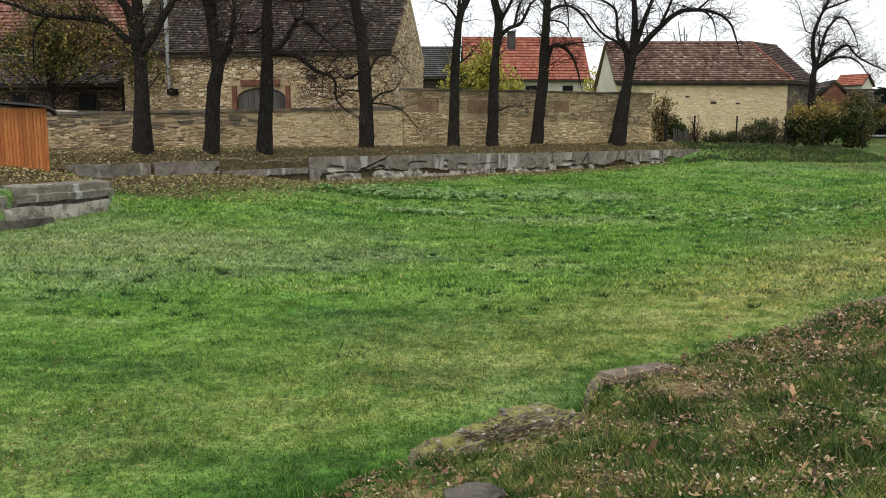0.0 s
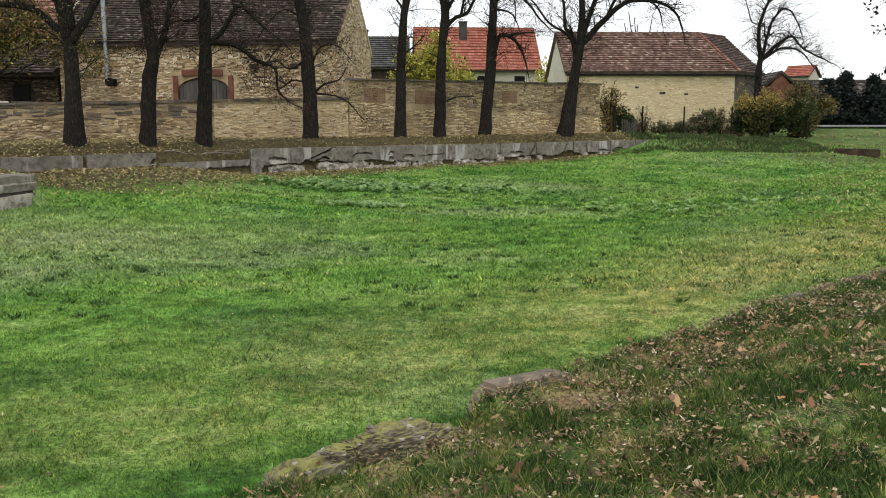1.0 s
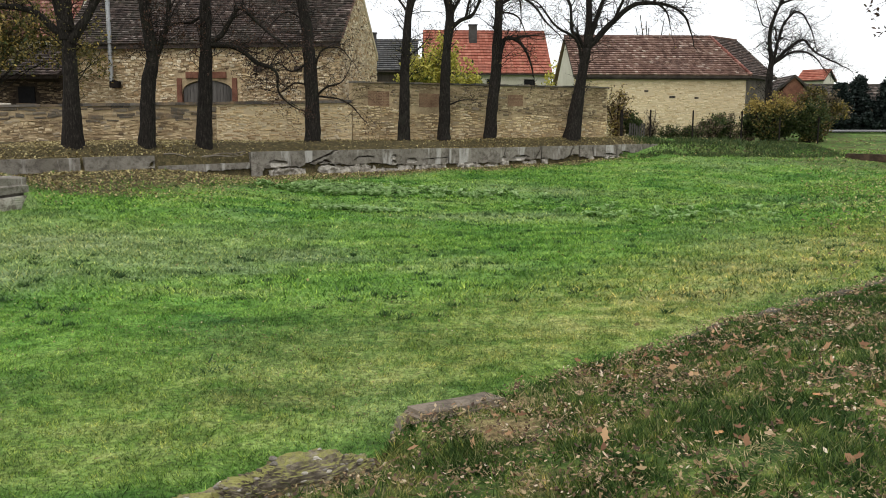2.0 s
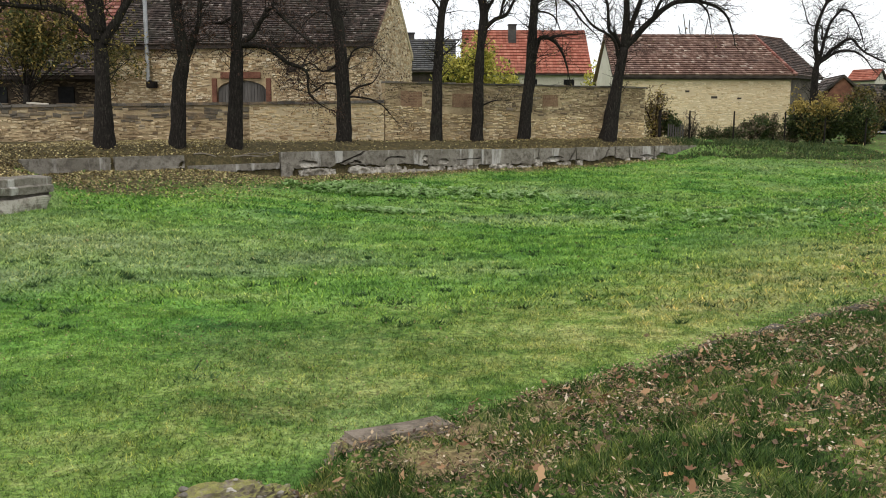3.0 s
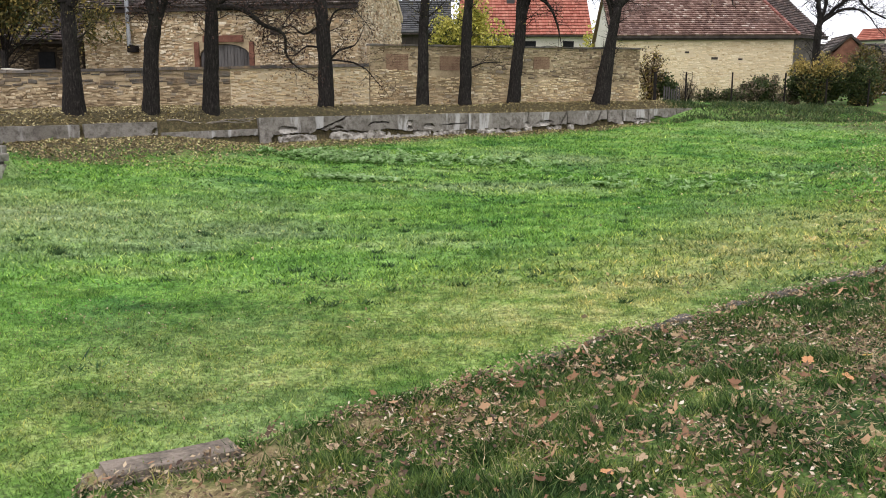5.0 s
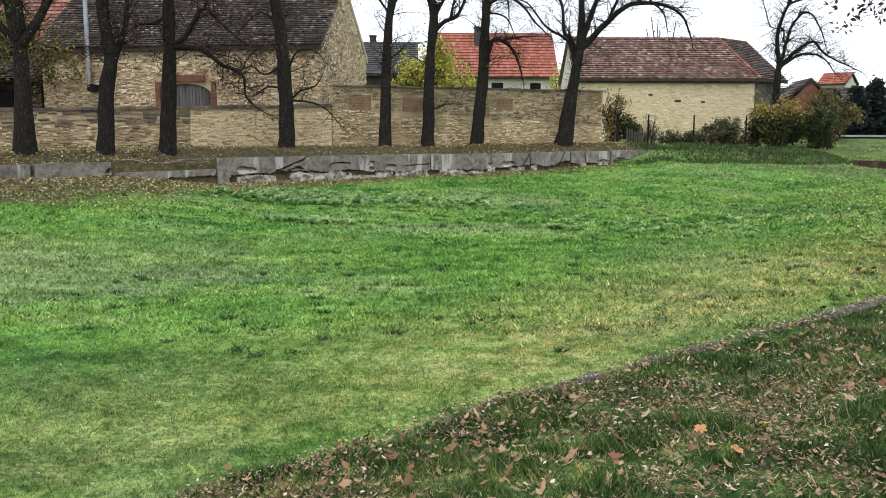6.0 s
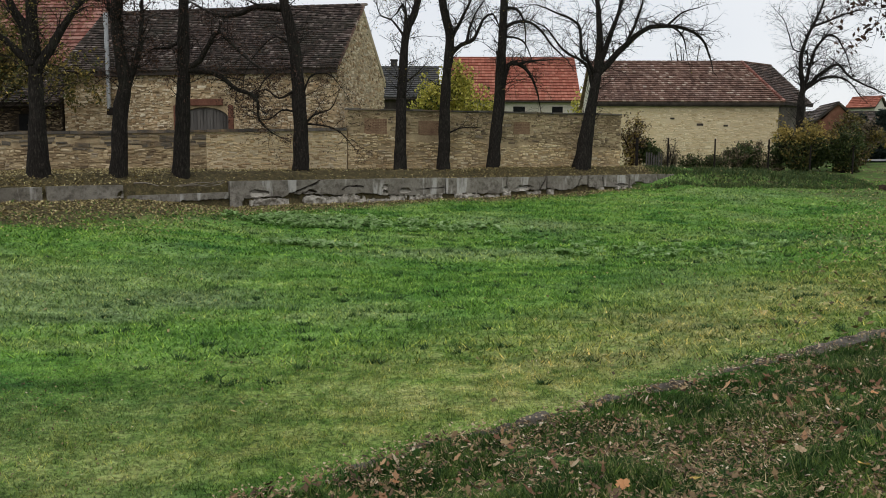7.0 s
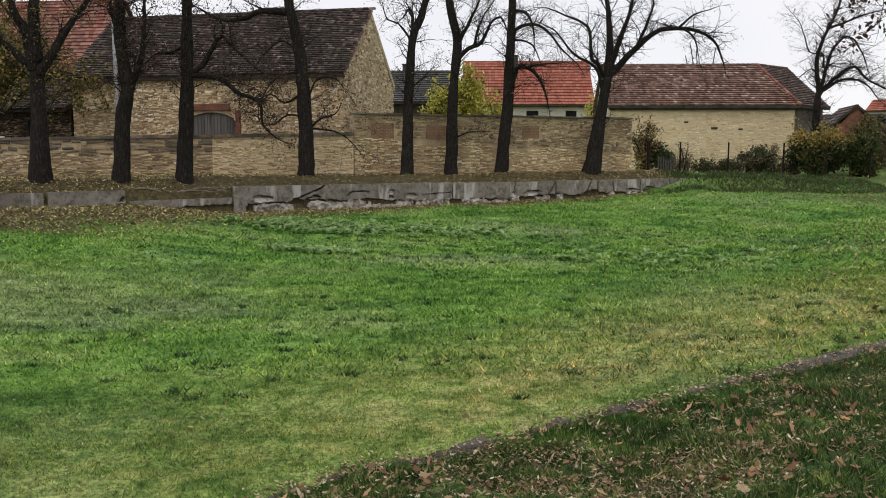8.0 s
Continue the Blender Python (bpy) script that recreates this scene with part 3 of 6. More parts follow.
# ---- stonework and tiled roofs ----
def stone_unit(seed):
    rs = random.Random(seed)
    j = lambda a: rs.uniform(-a, a)
    v = [(0, 0.12, 0), (1, 0.12, 0), (1, 0.12, 1), (0, 0.12, 1)]
    ins = 0.035
    v += [(ins + j(0.05), j(0.015), 0.13 + j(0.13)), (1 - ins + j(0.05), j(0.015), 0.13 + j(0.13)), (1 - ins + j(0.05), j(0.015), 0.87 + j(0.13)), (ins + j(0.05), j(0.015), 0.87 + j(0.13))]
    v += [(0.5 + j(0.1), -0.015 + j(0.01), 0.5 + j(0.15))]
    f = [(4, 5, 8), (5, 6, 8), (6, 7, 8), (7, 4, 8)]
    f += [(0, 1, 5, 4), (1, 2, 6, 5), (2, 3, 7, 6), (3, 0, 4, 7)]
    return v, f


STONES = [stone_unit(i) for i in range(10)]


def stone_face(parent, length, z0, top, mat, course=0.14, reach=(0.22, 0.6), holes=(), seed=1, singles=0, span=None, start=0.0, proudest=0.035, gap=0.022, name="stone", sit=0.018):
    """Courses of rough stones on the face y = 0 of a wall's own frame (x along, -y towards the viewer)."""
    rs = random.Random(seed)
    shared = [mesh_of(name, v, f, mat) for v, f in STONES]
    verts, faces, made, z = [], [], 0, z0
    while True:
        h = course * rs.choice((0.7, 0.85, 1.0, 1.2, 1.5)) * rs.uniform(0.9, 1.1)
        if z > (max(top(start), top(length), top((start + length) / 2))):
            break
        x = start - rs.uniform(0, 0.2)
        while x < length:
            w = rs.uniform(*reach) * rs.choice((0.6, 1.0, 1.0, 1.5)) * (0.8 + h / course * 0.3)
            a, b = max(x, start), min(x + w, length)
            x += w
            if b - a < 0.06:
                continue
            lim = min(top(a), top(b))
            hh = min(h, lim - z)
            if hh < 0.04:
                continue
            if any(a < q[1] and b > q[0] and z < q[3] and z + hh > q[2] for q in holes):
                continue
            if rs.random() < 0.07:
                continue
            proud = rs.uniform(0.0, proudest)
            wob = 0.06 * math.sin(a * 1.7 + z * 3.1) + 0.04 * math.sin(a * 4.3 + z * 1.3) + rs.uniform(-0.045, 0.045)
            loc, sc = (a + gap / 2, -sit - proud, min(z + wob, lim - 0.04)), (b - a - gap, 1.0, max(0.03, min(hh * rs.uniform(0.7, 1.35), lim - z - wob) - gap))
            tilt = rs.uniform(-0.15, 0.15)
            k = rs.randrange(10)
            if made < singles and (span is None or span[0] < a < span[1]):
                ob = new(name, shared[k])
                ob.parent = parent
                ob.location, ob.scale, ob.rotation_euler = loc, sc, (0, tilt, 0)
                made += 1
            else:
                o = len(verts)
                c, s = math.cos(tilt), math.sin(tilt)
                for p in STONES[k][0]:
                    px, pz = p[0] * sc[0], p[2] * sc[2]
                    verts.append((loc[0] + px * c + pz * s, loc[1] + p[1], loc[2] - px * s + pz * c))
                faces += [tuple(o + i for i in f) for f in STONES[k][1]]
        z += h
    ob = part("stonework", mesh_of("stonework", verts, faces, mat), mat, parent)
    tagged(ob, kind="stuff")


def tiled_slope(parent, corners, mat, row=0.2, wide=0.19, thick=0.03, seed=5, name="tiles"):
    """Overlapping tiles on a sloping quad: eave left, eave right, ridge right, ridge left."""
    rs = random.Random(seed)
    a, b, c, d = [Vector(p) for p in corners]
    n = (b - a).cross(d - a).normalized()
    if n.z < 0:
        n = -n
    span = max((d - a).length, (c - b).length)
    rows = max(2, int(span / row))
    verts, faces = [], []
    for r in range(rows):
        t0, t1 = r / rows, min(1.0, (r + 1.25) / rows)
        l0, r0 = a.lerp(d, t0), b.lerp(c, t0)
        up = (a.lerp(d, t1) - l0)
        along = (r0 - l0)
        k = max(1, int(along.length / wide))
        lean = (b.lerp(c, t1) - r0)
        sag = n * (rs.uniform(-0.012, 0.012))
        for i in range(k):
            u0, u1 = (i + 0.03) / k, (i + 0.97) / k
            lift = n * (thick + rs.uniform(0, 0.018))
            drop = up.normalized() * rs.uniform(-0.015, 0.015)
            p0, p1 = l0 + along * u0 + drop + sag, l0 + along * u1 + drop + sag
            q0, q1 = p0 + up.lerp(lean, u0), p1 + up.lerp(lean, u1)
            o = len(verts)
            verts += [p0, p1, p0 + lift, p1 + lift, q0 + n * 0.006, q1 + n * 0.006]
            faces += [(o, o + 1, o + 3, o + 2), (o + 2, o + 3, o + 5, o + 4), (o, o + 2, o + 4), (o + 1, o + 5, o + 3)]
    return tagged(part(name, mesh_of(name, verts, faces, mat), mat, parent), kind="stuff")


def wall_frame(p0, p1, z, label, category, kind="", name="boundary_wall"):
    ang = math.degrees(math.atan2(p1[1] - p0[1], p1[0] - p0[0]))
    return thing(name, pose(p0[0], p0[1], z, 0, 0, ang), label, category, kind=kind), math.hypot(p1[0] - p0[0], p1[1] - p0[1])


# low wall of yellow stone along the terrace
low, LOWLEN = wall_frame((-26, 38.76), (-2.1, 44.7), 0, "low yellow limestone boundary wall with grey coping", "wall", "structure", "wall_low")
low_top = lambda s: 3.36 + 0.5 * s / LOWLEN
bm = prism([(0, 0, 1.2), (LOWLEN, 0, 1.2), (LOWLEN, 0, low_top(LOWLEN)), (0, 0, low_top(0))], (0, 0.45, 0))
part("core", bm, M_MORTAR, low)
part("pointed_face", prism([(18.0, -0.006, 1.2), (LOWLEN, -0.006, 1.2), (LOWLEN, -0.006, low_top(LOWLEN)), (18.0, -0.006, low_top(18.0))], (0, 0.008, 0)), M_MORTAR_PALE, low)
s = 0.0
crs = random.Random(4)
while s < LOWLEN:
    w = crs.uniform(0.5, 1.1)
    e = min(s + w, LOWLEN) - 0.015
    h = crs.uniform(0.11, 0.15)
    if s > 4 and e - s > 0.1:
        bm = prism([(s, -0.10 + crs.uniform(-0.02, 0.02), low_top(s)), (e, -0.10, low_top(e)), (e, -0.09, low_top(e) + h), (s, -0.09, low_top(s) + h)], (0, 0.62, 0))
        part("coping_stone", bm, M_COPING, low)
    s += w
board_bm = rough_up(boxed((0, -0.14, 0), (0.92, 0.14, 0.07), 0.012), 0.02, 3.0, 2, 1.3)
board_me = bpy.data.meshes.new("weathered_board")
board_bm.to_mesh(board_me)
board_bm.free()
board_me.materials.append(M_PLASTER_WHITE)
plank = new("weathered_board", board_me)
plank.matrix_world = low.matrix_world @ pose(7.98, 0.16, 3.685, 4, 3, 2)
tagged(plank, "short pale weathered board lying on the wall coping", "board")
# tall wall
tall, TALLLEN = wall_frame((-2.06, 44.7), (12.2, 50.5), 0, "tall rubble stone courtyard wall with brick infills", "wall", "structure", "wall_tall")
part("core", boxed((0, 0, 1.3), (TALLLEN, 0.5, 4.86)), M_MORTAR, tall)
s = 0.0
while s < TALLLEN:
    w = crs.uniform(0.5, 1.0)
    e = min(s + w, TALLLEN) - 0.012
    if e - s > 0.1:
        part("coping_stone", boxed((s, -0.12 + crs.uniform(-0.02, 0.02), 4.86), (e, 0.6, 4.95 + crs.uniform(-0.015, 0.02)), 0.012), M_COPING, tall)
    s += w
BRICKED = [(0.85, 2.0, 3.7, 4.5), (3.65, 4.8, 3.7, 4.45), (8.9, 9.85, 3.8, 4.4)]
for a, b, z0, z1 in BRICKED:
    bm = bmesh.new()
    zz, i = z0, 0
    while zz < z1 - 0.05:
        x = a - (0.13 if i % 2 else 0)
        while x < b:
            x0, x1 = max(a, x), min(b, x + 0.25)
            if x1 - x0 > 0.04:
                box(bm, (x0, -0.014 - crs.uniform(0, 0.012), zz), (x1 - 0.012, 0.01, zz + 0.066))
            x += 0.26
        zz += 0.078
        i += 1
    part("brick_infill", bm, M_BRICK_PATCH, tall, "red brick filling of a former opening")

# ---- barn with a steep sooty tiled roof ----
barn, BL = wall_frame((-17.9, 48.68), (-2.77, 46.0), 0, "old rubble stone barn with steep dark tiled roof", "barn", name="barn")
BD, BE, BA = 8.7, 7.14, 10.75
GATE = (6.7, 9.5, 1.6, 5.2)
bm = bmesh.new()
for lo, hi in (((0, 0, 1.3), (GATE[0], 0.5, BE)), ((GATE[1], 0, 1.3), (BL, 0.5, BE)), ((GATE[0], 0, GATE[3]), (GATE[1], 0.5, BE))):
    box(bm, lo, hi)
part("front_wall", bm, M_MORTAR, barn)
part("rear_wall", boxed((0, BD - 0.5, 1.3), (BL, BD, BE)), M_MORTAR, barn)
for name, x in (("gable_wall", BL - 0.5), ("gable_wall", 0.0)):
    part(name, prism([(x, 0.5, 1.3), (x, BD - 0.5, 1.3), (x, BD - 0.5, BE), (x, BD / 2, BA - 0.1), (x, 0.5, BE)], (0.5, 0, 0)), M_PLASTER, barn)
for y0, y1 in ((-0.3, BD / 2), (BD + 0.3, BD / 2)):
    z0 = BE - 0.18
    part("roof_deck", prism([(-0.2, y0, z0), (-0.2, y1, BA), (-0.2, y1, BA - 0.14), (-0.2, y0, z0 - 0.14)], (BL + (0.28 if y0 < 0 else 0.15), 0, 0)), M_WOOD_DARK, barn)
z0 = BE - 0.18
tiled_slope(barn, [(-0.22, -0.36, z0), (BL + 0.14, -0.36, z0), (BL + 0.14, BD / 2, BA + 0.02), (-0.22, BD / 2, BA + 0.02)], M_TILE_BARN, 0.175, 0.18, 0.075, 8)
tiled_slope(barn, [(BL - 0.04, BD + 0.36, z0), (-0.22, BD + 0.36, z0), (-0.22, BD / 2, BA + 0.02), (BL - 0.04, BD / 2, BA + 0.02)], M_TILE_BARN, 0.4, 0.5, 0.035, 9)
bm = bmesh.new()
x = -0.22
while x < BL + 0.1:
    box(bm, (x, BD / 2 - 0.12, BA - 0.03), (x + 0.36, BD / 2 + 0.12, BA + 0.09), 0.03)
    x += 0.37
part("ridge_tiles", bm, M_TILE_BARN, barn)
bm = bmesh.new()
for k in range(22):
    y = BD / 2 * k / 22
    zz = z0 + (BA - z0) * (y + 0.3) / (BD / 2 + 0.3)
    box(bm, (BL + 0.08, y - 0.02, zz - 0.03), (BL + 0.17, y + 0.17, zz + 0.12))
part("verge_tiles", bm, M_TILE_BROWN, barn, "reddish verge tiles along the gable")
part("rear_verge", prism([(BL - 0.06, BD / 2, BA - 0.32), (BL - 0.06, BD / 2, BA + 0.05), (BL - 0.06, BD + 0.32, z0 + 0.06), (BL - 0.06, BD + 0.32, z0 - 0.3)], (0.09, 0, 0)), M_PLASTER, barn, "mortared verge of the far slope")
part("eaves_board", boxed((-0.2, -0.3, z0 - 0.22), (BL + 0.1, -0.18, z0 - 0.02), 0.01), M_WOOD_DARK, barn)
# arched gate with a brick lintel
gate = part("gate", prism([(GATE[0], 0.14, 1.6), (GATE[1], 0.14, 1.6), (GATE[1], 0.14, 4.75)] + [((GATE[0] + GATE[1]) / 2 + math.cos(a) * 1.4, 0.14, 4.45 + math.sin(a) * 0.62) for a in [math.pi * i / 10 for i in range(2, 9)]] + [(GATE[0], 0.14, 4.75)], (0, 0.06, 0)), M_WOOD_GREY, barn, "grey arched plank gate")
x = GATE[0] + 0.05
while x < GATE[1] - 0.1:
    part("plank", boxed((x, 0.105, 1.65), (x + 0.17, 0.142, 4.7 + 0.25 * math.sin(math.pi * (x - GATE[0]) / 2.8)), 0.006), M_WOOD_GREY, gate)
    x += 0.185
part("lintel", boxed((GATE[0] + 0.25, -0.1, 5.18), (GATE[1] - 0.3, 0.1, 5.52), 0.015), M_BRICK_RED, barn, "rusty red lintel over the gate")
for x in (GATE[0] - 0.28, GATE[1]):
    part("jamb", boxed((x, -0.07, 1.6), (x + 0.28, 0.3, 5.2), 0.02), M_BRICK_RED, barn)
part("gate_arch", prism([(GATE[0], 0.02, 5.2), (GATE[0], 0.02, 4.6)] + [((GATE[0] + GATE[1]) / 2 - math.cos(a) * 1.4, 0.02, 4.5 + math.sin(a) * 0.6) for a in [math.pi * i / 12 for i in range(0, 13)]] + [(GATE[1], 0.02, 4.6), (GATE[1], 0.02, 5.2)], (0, 0.45, 0)), M_MORTAR, barn)
for x, zz, w, h in ((10.7, 5.5, 0.5, 0.3), (12.9, 5.5, 0.45, 0.28)):
    part("air_hole", boxed((x, -0.055, zz), (x + w, 0.0, zz + h), 0.02), M_WOOD_DARK, barn)
# stove pipe on the barn front
pipe = thing("stove_pipe", barn.matrix_world @ pose(2.85, -0.28, 0), "tall pale galvanised stove pipe on the barn front", "pipe")
bm = bmesh.new()
bmesh.ops.create_cone(bm, cap_ends=True, segments=14, radius1=0.11, radius2=0.11, depth=4.9, matrix=pose(0, 0, 7.5))
part("flue", bm, M_METAL, pipe)
for zz in (5.6, 6.6, 8.2, 9.4):
    bm = bmesh.new()
    bmesh.ops.create_cone(bm, cap_ends=True, segments=14, radius1=0.128, radius2=0.128, depth=0.07, matrix=pose(0, 0, zz))
    part("joint_band", bm, M_METAL, pipe)
bm = bmesh.new()
bmesh.ops.create_cone(bm, cap_ends=True, segments=14, radius1=0.12, radius2=0.12, depth=0.5, matrix=pose(0.05, 0.16, 5.0, 90, 0, 0))
box(bm, (-0.1, -0.1, 4.7), (0.42, 0.25, 5.05), 0.03)
part("elbow", bm, M_POST, pipe, "dark rusty elbow")

# ---- low dark outbuilding joined to the barn ----
shedrow, SL = wall_frame((-38, 52.2), (-18.05, 48.7), 0, "low stone outbuilding with sagging dark tiled roof", "outbuilding", name="outbuilding")
# dark backing paints the shade between the front stones
part("front_wall", boxed((0, 0, 1.3), (SL, 0.4, 5.35)), M_EARTH_SHADE, shedrow)
part("rear_wall", boxed((0, 3.0, 1.3), (SL, 3.4, 6.9)), M_MORTAR, shedrow)
part("roof_deck", prism([(0, -0.4, 5.35), (0, 3.5, 7.25), (0, 3.5, 7.1), (0, -0.4, 5.2)], (SL - 0.05, 0, 0)), M_WOOD_DARK, shedrow)
tiled_slope(shedrow, [(0, -0.45, 5.37), (SL - 0.05, -0.45, 5.37), (SL - 0.05, 3.5, 7.3), (0, 3.5, 7.3)], M_TILE_BARN, 0.22, 0.24, 0.06, 12)
for x in (13.4, 17.6):
    w = part("window", boxed((x, -0.06, 3.9), (x + 1.0, 0.02, 4.8), 0.02), M_PANE, shedrow, "dark small window")
    part("window_sill", boxed((x - 0.08, -0.14, 3.82), (x + 1.08, 0.0, 3.9), 0.01), M_COPING, w)


# ---- houses behind ----
def gabled_house(name, label, p, ang, length, depth, base, eave, ridge, wallmat, tilemat, row=0.3, wide=0.26, windows=(), chimneys=(), gable_windows=()):
    h = thing(name, pose(p[0], p[1], 0, 0, 0, ang), label, "house")
    part("front_wall", boxed((0, 0, base), (length, 0.4, eave)), wallmat, h)
    part("rear_wall", boxed((0, depth - 0.4, base), (length, depth, eave)), wallmat, h)
    for x in (0.0, length - 0.4):
        part("gable_wall", prism([(x, 0.4, base), (x, depth - 0.4, base), (x, depth - 0.4, eave), (x, depth / 2, ridge - 0.12), (x, 0.4, eave)], (0.4, 0, 0)), wallmat, h)
    z0 = eave - 0.15
    for k, (y0, y1) in enumerate(((-0.35, depth / 2), (depth + 0.35, depth / 2))):
        roof = part("roof", prism([(-0.25, y0, z0), (-0.25, y1, ridge), (-0.25, y1, ridge - 0.15), (-0.25, y0, z0 - 0.15)], (length + 0.5, 0, 0)), M_WOOD_DARK, h)
        c = [(-0.27, y0 * 1.02, z0 + 0.02), (length + 0.27, y0 * 1.02, z0 + 0.02), (length + 0.27, y1, ridge + 0.03), (-0.27, y1, ridge + 0.03)]
        tiled_slope(roof, c if k == 0 else [c[1], c[0], c[3], c[2]], tilemat, row if k == 0 else row * 2, wide if k == 0 else wide * 3, 0.1, 20 + k)
    bm = bmesh.new()
    x = -0.25
    while x < length + 0.2:
        box(bm, (x, depth / 2 - 0.13, ridge - 0.02), (x + 0.38, depth / 2 + 0.13, ridge + 0.1), 0.03)
        x += 0.39
    part("ridge_tiles", bm, tilemat, h)
    part("gutter", boxed((-0.2, -0.47, z0 - 0.12), (length + 0.2, -0.36, z0 - 0.02), 0.02), M_WOOD_DARK, h)
    for x, y, w, top in chimneys:
        c = part("chimney", boxed((x, y, eave), (x + w, y + w, top), 0.02), M_ROOFFELT, h, "sooty brick chimney")
        part("chimney_cap", boxed((x - 0.06, y - 0.06, top), (x + w + 0.06, y + w + 0.06, top + 0.1), 0.01), M_ROOFFELT, c)
    for x, zz, w, hh in windows:
        o = part("window", boxed((x, -0.05, zz), (x + w, 0.02, zz + hh), 0.01), M_PANE, h, "dark window")
        part("sill", boxed((x - 0.1, -0.12, zz - 0.08), (x + w + 0.1, 0.0, zz), 0.01), M_PLASTER_WHITE, o)
    for y, zz, w, hh in gable_windows:
        part("window", boxed((length - 0.02, y, zz), (length + 0.05, y + w, zz + hh), 0.01), M_WOOD_DARK, h, "dark gable window")
    return h


gabled_house("house", "cream house with bright orange-red tiled roof", (2.3, 83), 2, 11.6, 9.0, 1.4, 7.65, 11.9, M_PLASTER_WHITE, M_TILE_RED, 0.42, 0.3, ((5.6, 5.9, 1.1, 1.1), (9.2, 5.9, 1.0, 1.1)), ((4.2, 2.9, 0.75, 12.3),), ((3.6, 8.6, 1.0, 1.2),))
gabled_house("house", "tall house with faded red tiled roof behind the barn", (-39, 62), -4, 16.7, 9.0, 1.4, 8.6, 14.0, M_PLASTER_WHITE, M_TILE_FADED, 0.36, 0.32)
gabled_house("outhouse", "narrow outhouse with dark grey slate roof", (-5.5, 70), 0, 6.6, 6.0, 1.4, 7.1, 9.6, M_WOOD_DARK, M_TILE_SLATE, 0.28, 0.3, (), ((2.9, 3.6, 0.5, 10.2),))
gabled_house("house", "distant house with orange-red roof and white gable", (54.5, 120.2), -50, 3.5, 3.2, 1.4, 8.9, 10.25, M_PLASTER_WHITE, M_TILE_RED, 0.4, 0.4)
gabled_house("outhouse", "small brown brick outhouse with dark roof", (40.6, 86), 80, 7.0, 3.4, 1.4, 6.0, 7.6, M_BRICK_RED, M_TILE_BARN, 0.25, 0.22, (), (), ())
gabled_house("outhouse", "long low distant shed with dull dark roof", (40, 100), -4, 24.0, 8.0, 1.4, 5.4, 7.5, M_WOOD_DARK, M_TILE_BARN, 0.4, 0.5)

# ---- long barn with cream wall and red-brown hipped roof ----
K = 65.0
rb = thing("barn", pose(0, 0, 0), "long cream stone barn with weathered red-brown hipped roof", "barn")
A, B2 = Vector((25.85, K, 0)), Vector((29.0, 68.3, 0))
LEFT = Vector((13.0, K, 0))
RE, RR = 6.40, 9.65
P1, P2 = Vector((24.3, K + 4.2, RR)), Vector((27.6, K + 7.2, RR))
PL = Vector((13.0, K + 4.2, RR))
part("front_wall", boxed((LEFT.x, K, 1.4), (A.x, K + 0.5, RE)), M_MORTAR_PALE, rb)
d = (B2 - A)
part("corner_wall", prism([A + Vector((0, 0, 1.4)), B2 + Vector((0, 0, 1.4)), B2 + Vector((0, 0, RE)), A + Vector((0, 0, RE))], Vector((-d.y, d.x, 0)).normalized() * 0.5), M_PLASTER_SHADED, rb)
part("rear_wall", boxed((LEFT.x, K + 8.0, 1.4), (28.0, K + 8.5, RE)), M_PLASTER, rb)
part("end_wall", prism([(LEFT.x, K + 0.5, 1.4), (LEFT.x, K + 8.0, 1.4), (LEFT.x, K + 8.0, RE), (LEFT.x, K + 4.2, RR - 0.15), (LEFT.x, K + 0.5, RE)], (0.5, 0, 0)), M_PLASTER_WHITE, rb)
ov = Vector((0.28, -0.28, 0))
e0, e1, e2 = Vector((LEFT.x - 0.2, K - 0.35, RE)), Vector((A.x + 0.2, K - 0.35, RE)), Vector((B2.x + 0.5, B2.y - 0.1, RE))
PLx = Vector((LEFT.x - 0.2, PL.y, RR))
for nm, quad in (("front_roof", (e0, e1, P1, PLx)), ("corner_roof", (e1, e2, P2, P1))):
    dn = Vector((0, 0, -0.16))
    r = part(nm, prism([q + dn * 0.1 for q in quad], dn), M_WOOD_DARK, rb)
    tiled_slope(r, list(quad), M_TILE_BROWN if nm == "front_roof" else M_TILE_SHADED, 0.27, 0.24, 0.10, 31)
part("rear_roof", prism([PLx, P1, P2, Vector((30, K + 8.9, RE)), Vector((LEFT.x - 0.2, K + 8.9, RE))], (0, 0, -0.1)), M_TILE_BROWN, rb)
for nm, a, b in (("ridge_tiles", PLx, P1), ("ridge_tiles", P1, P2), ("hip_tiles", e1, P1)):
    bm = bmesh.new()
    k = int((b - a).length / 0.36)
    q = (b - a).to_track_quat("X", "Z").to_matrix().to_4x4()
    for i in range(k):
        box(bm, (0, -0.13, -0.03), (0.34, 0.13, 0.16 if nm == "hip_tiles" else 0.1), 0.03, Matrix.Translation(a.lerp(b, i / k)) @ q)
    part(nm, bm, M_TILE_FADED if nm == "hip_tiles" else M_TILE_BROWN, rb)
part("eaves_beam", boxed((LEFT.x - 0.1, K - 0.24, RE - 0.30), (A.x + 0.1, K - 0.08, RE - 0.12), 0.02), M_WOOD_DARK, rb)
for x, zz, w, h in ((20.1, 4.75, 0.45, 0.16), (22.0, 4.7, 0.3, 0.12), (18.2, 5.2, 0.3, 0.12)):
    part("air_hole", boxed((x, K - 0.05, zz), (x + w, K + 0.02, zz + h), 0.01), M_WOOD_DARK, rb)


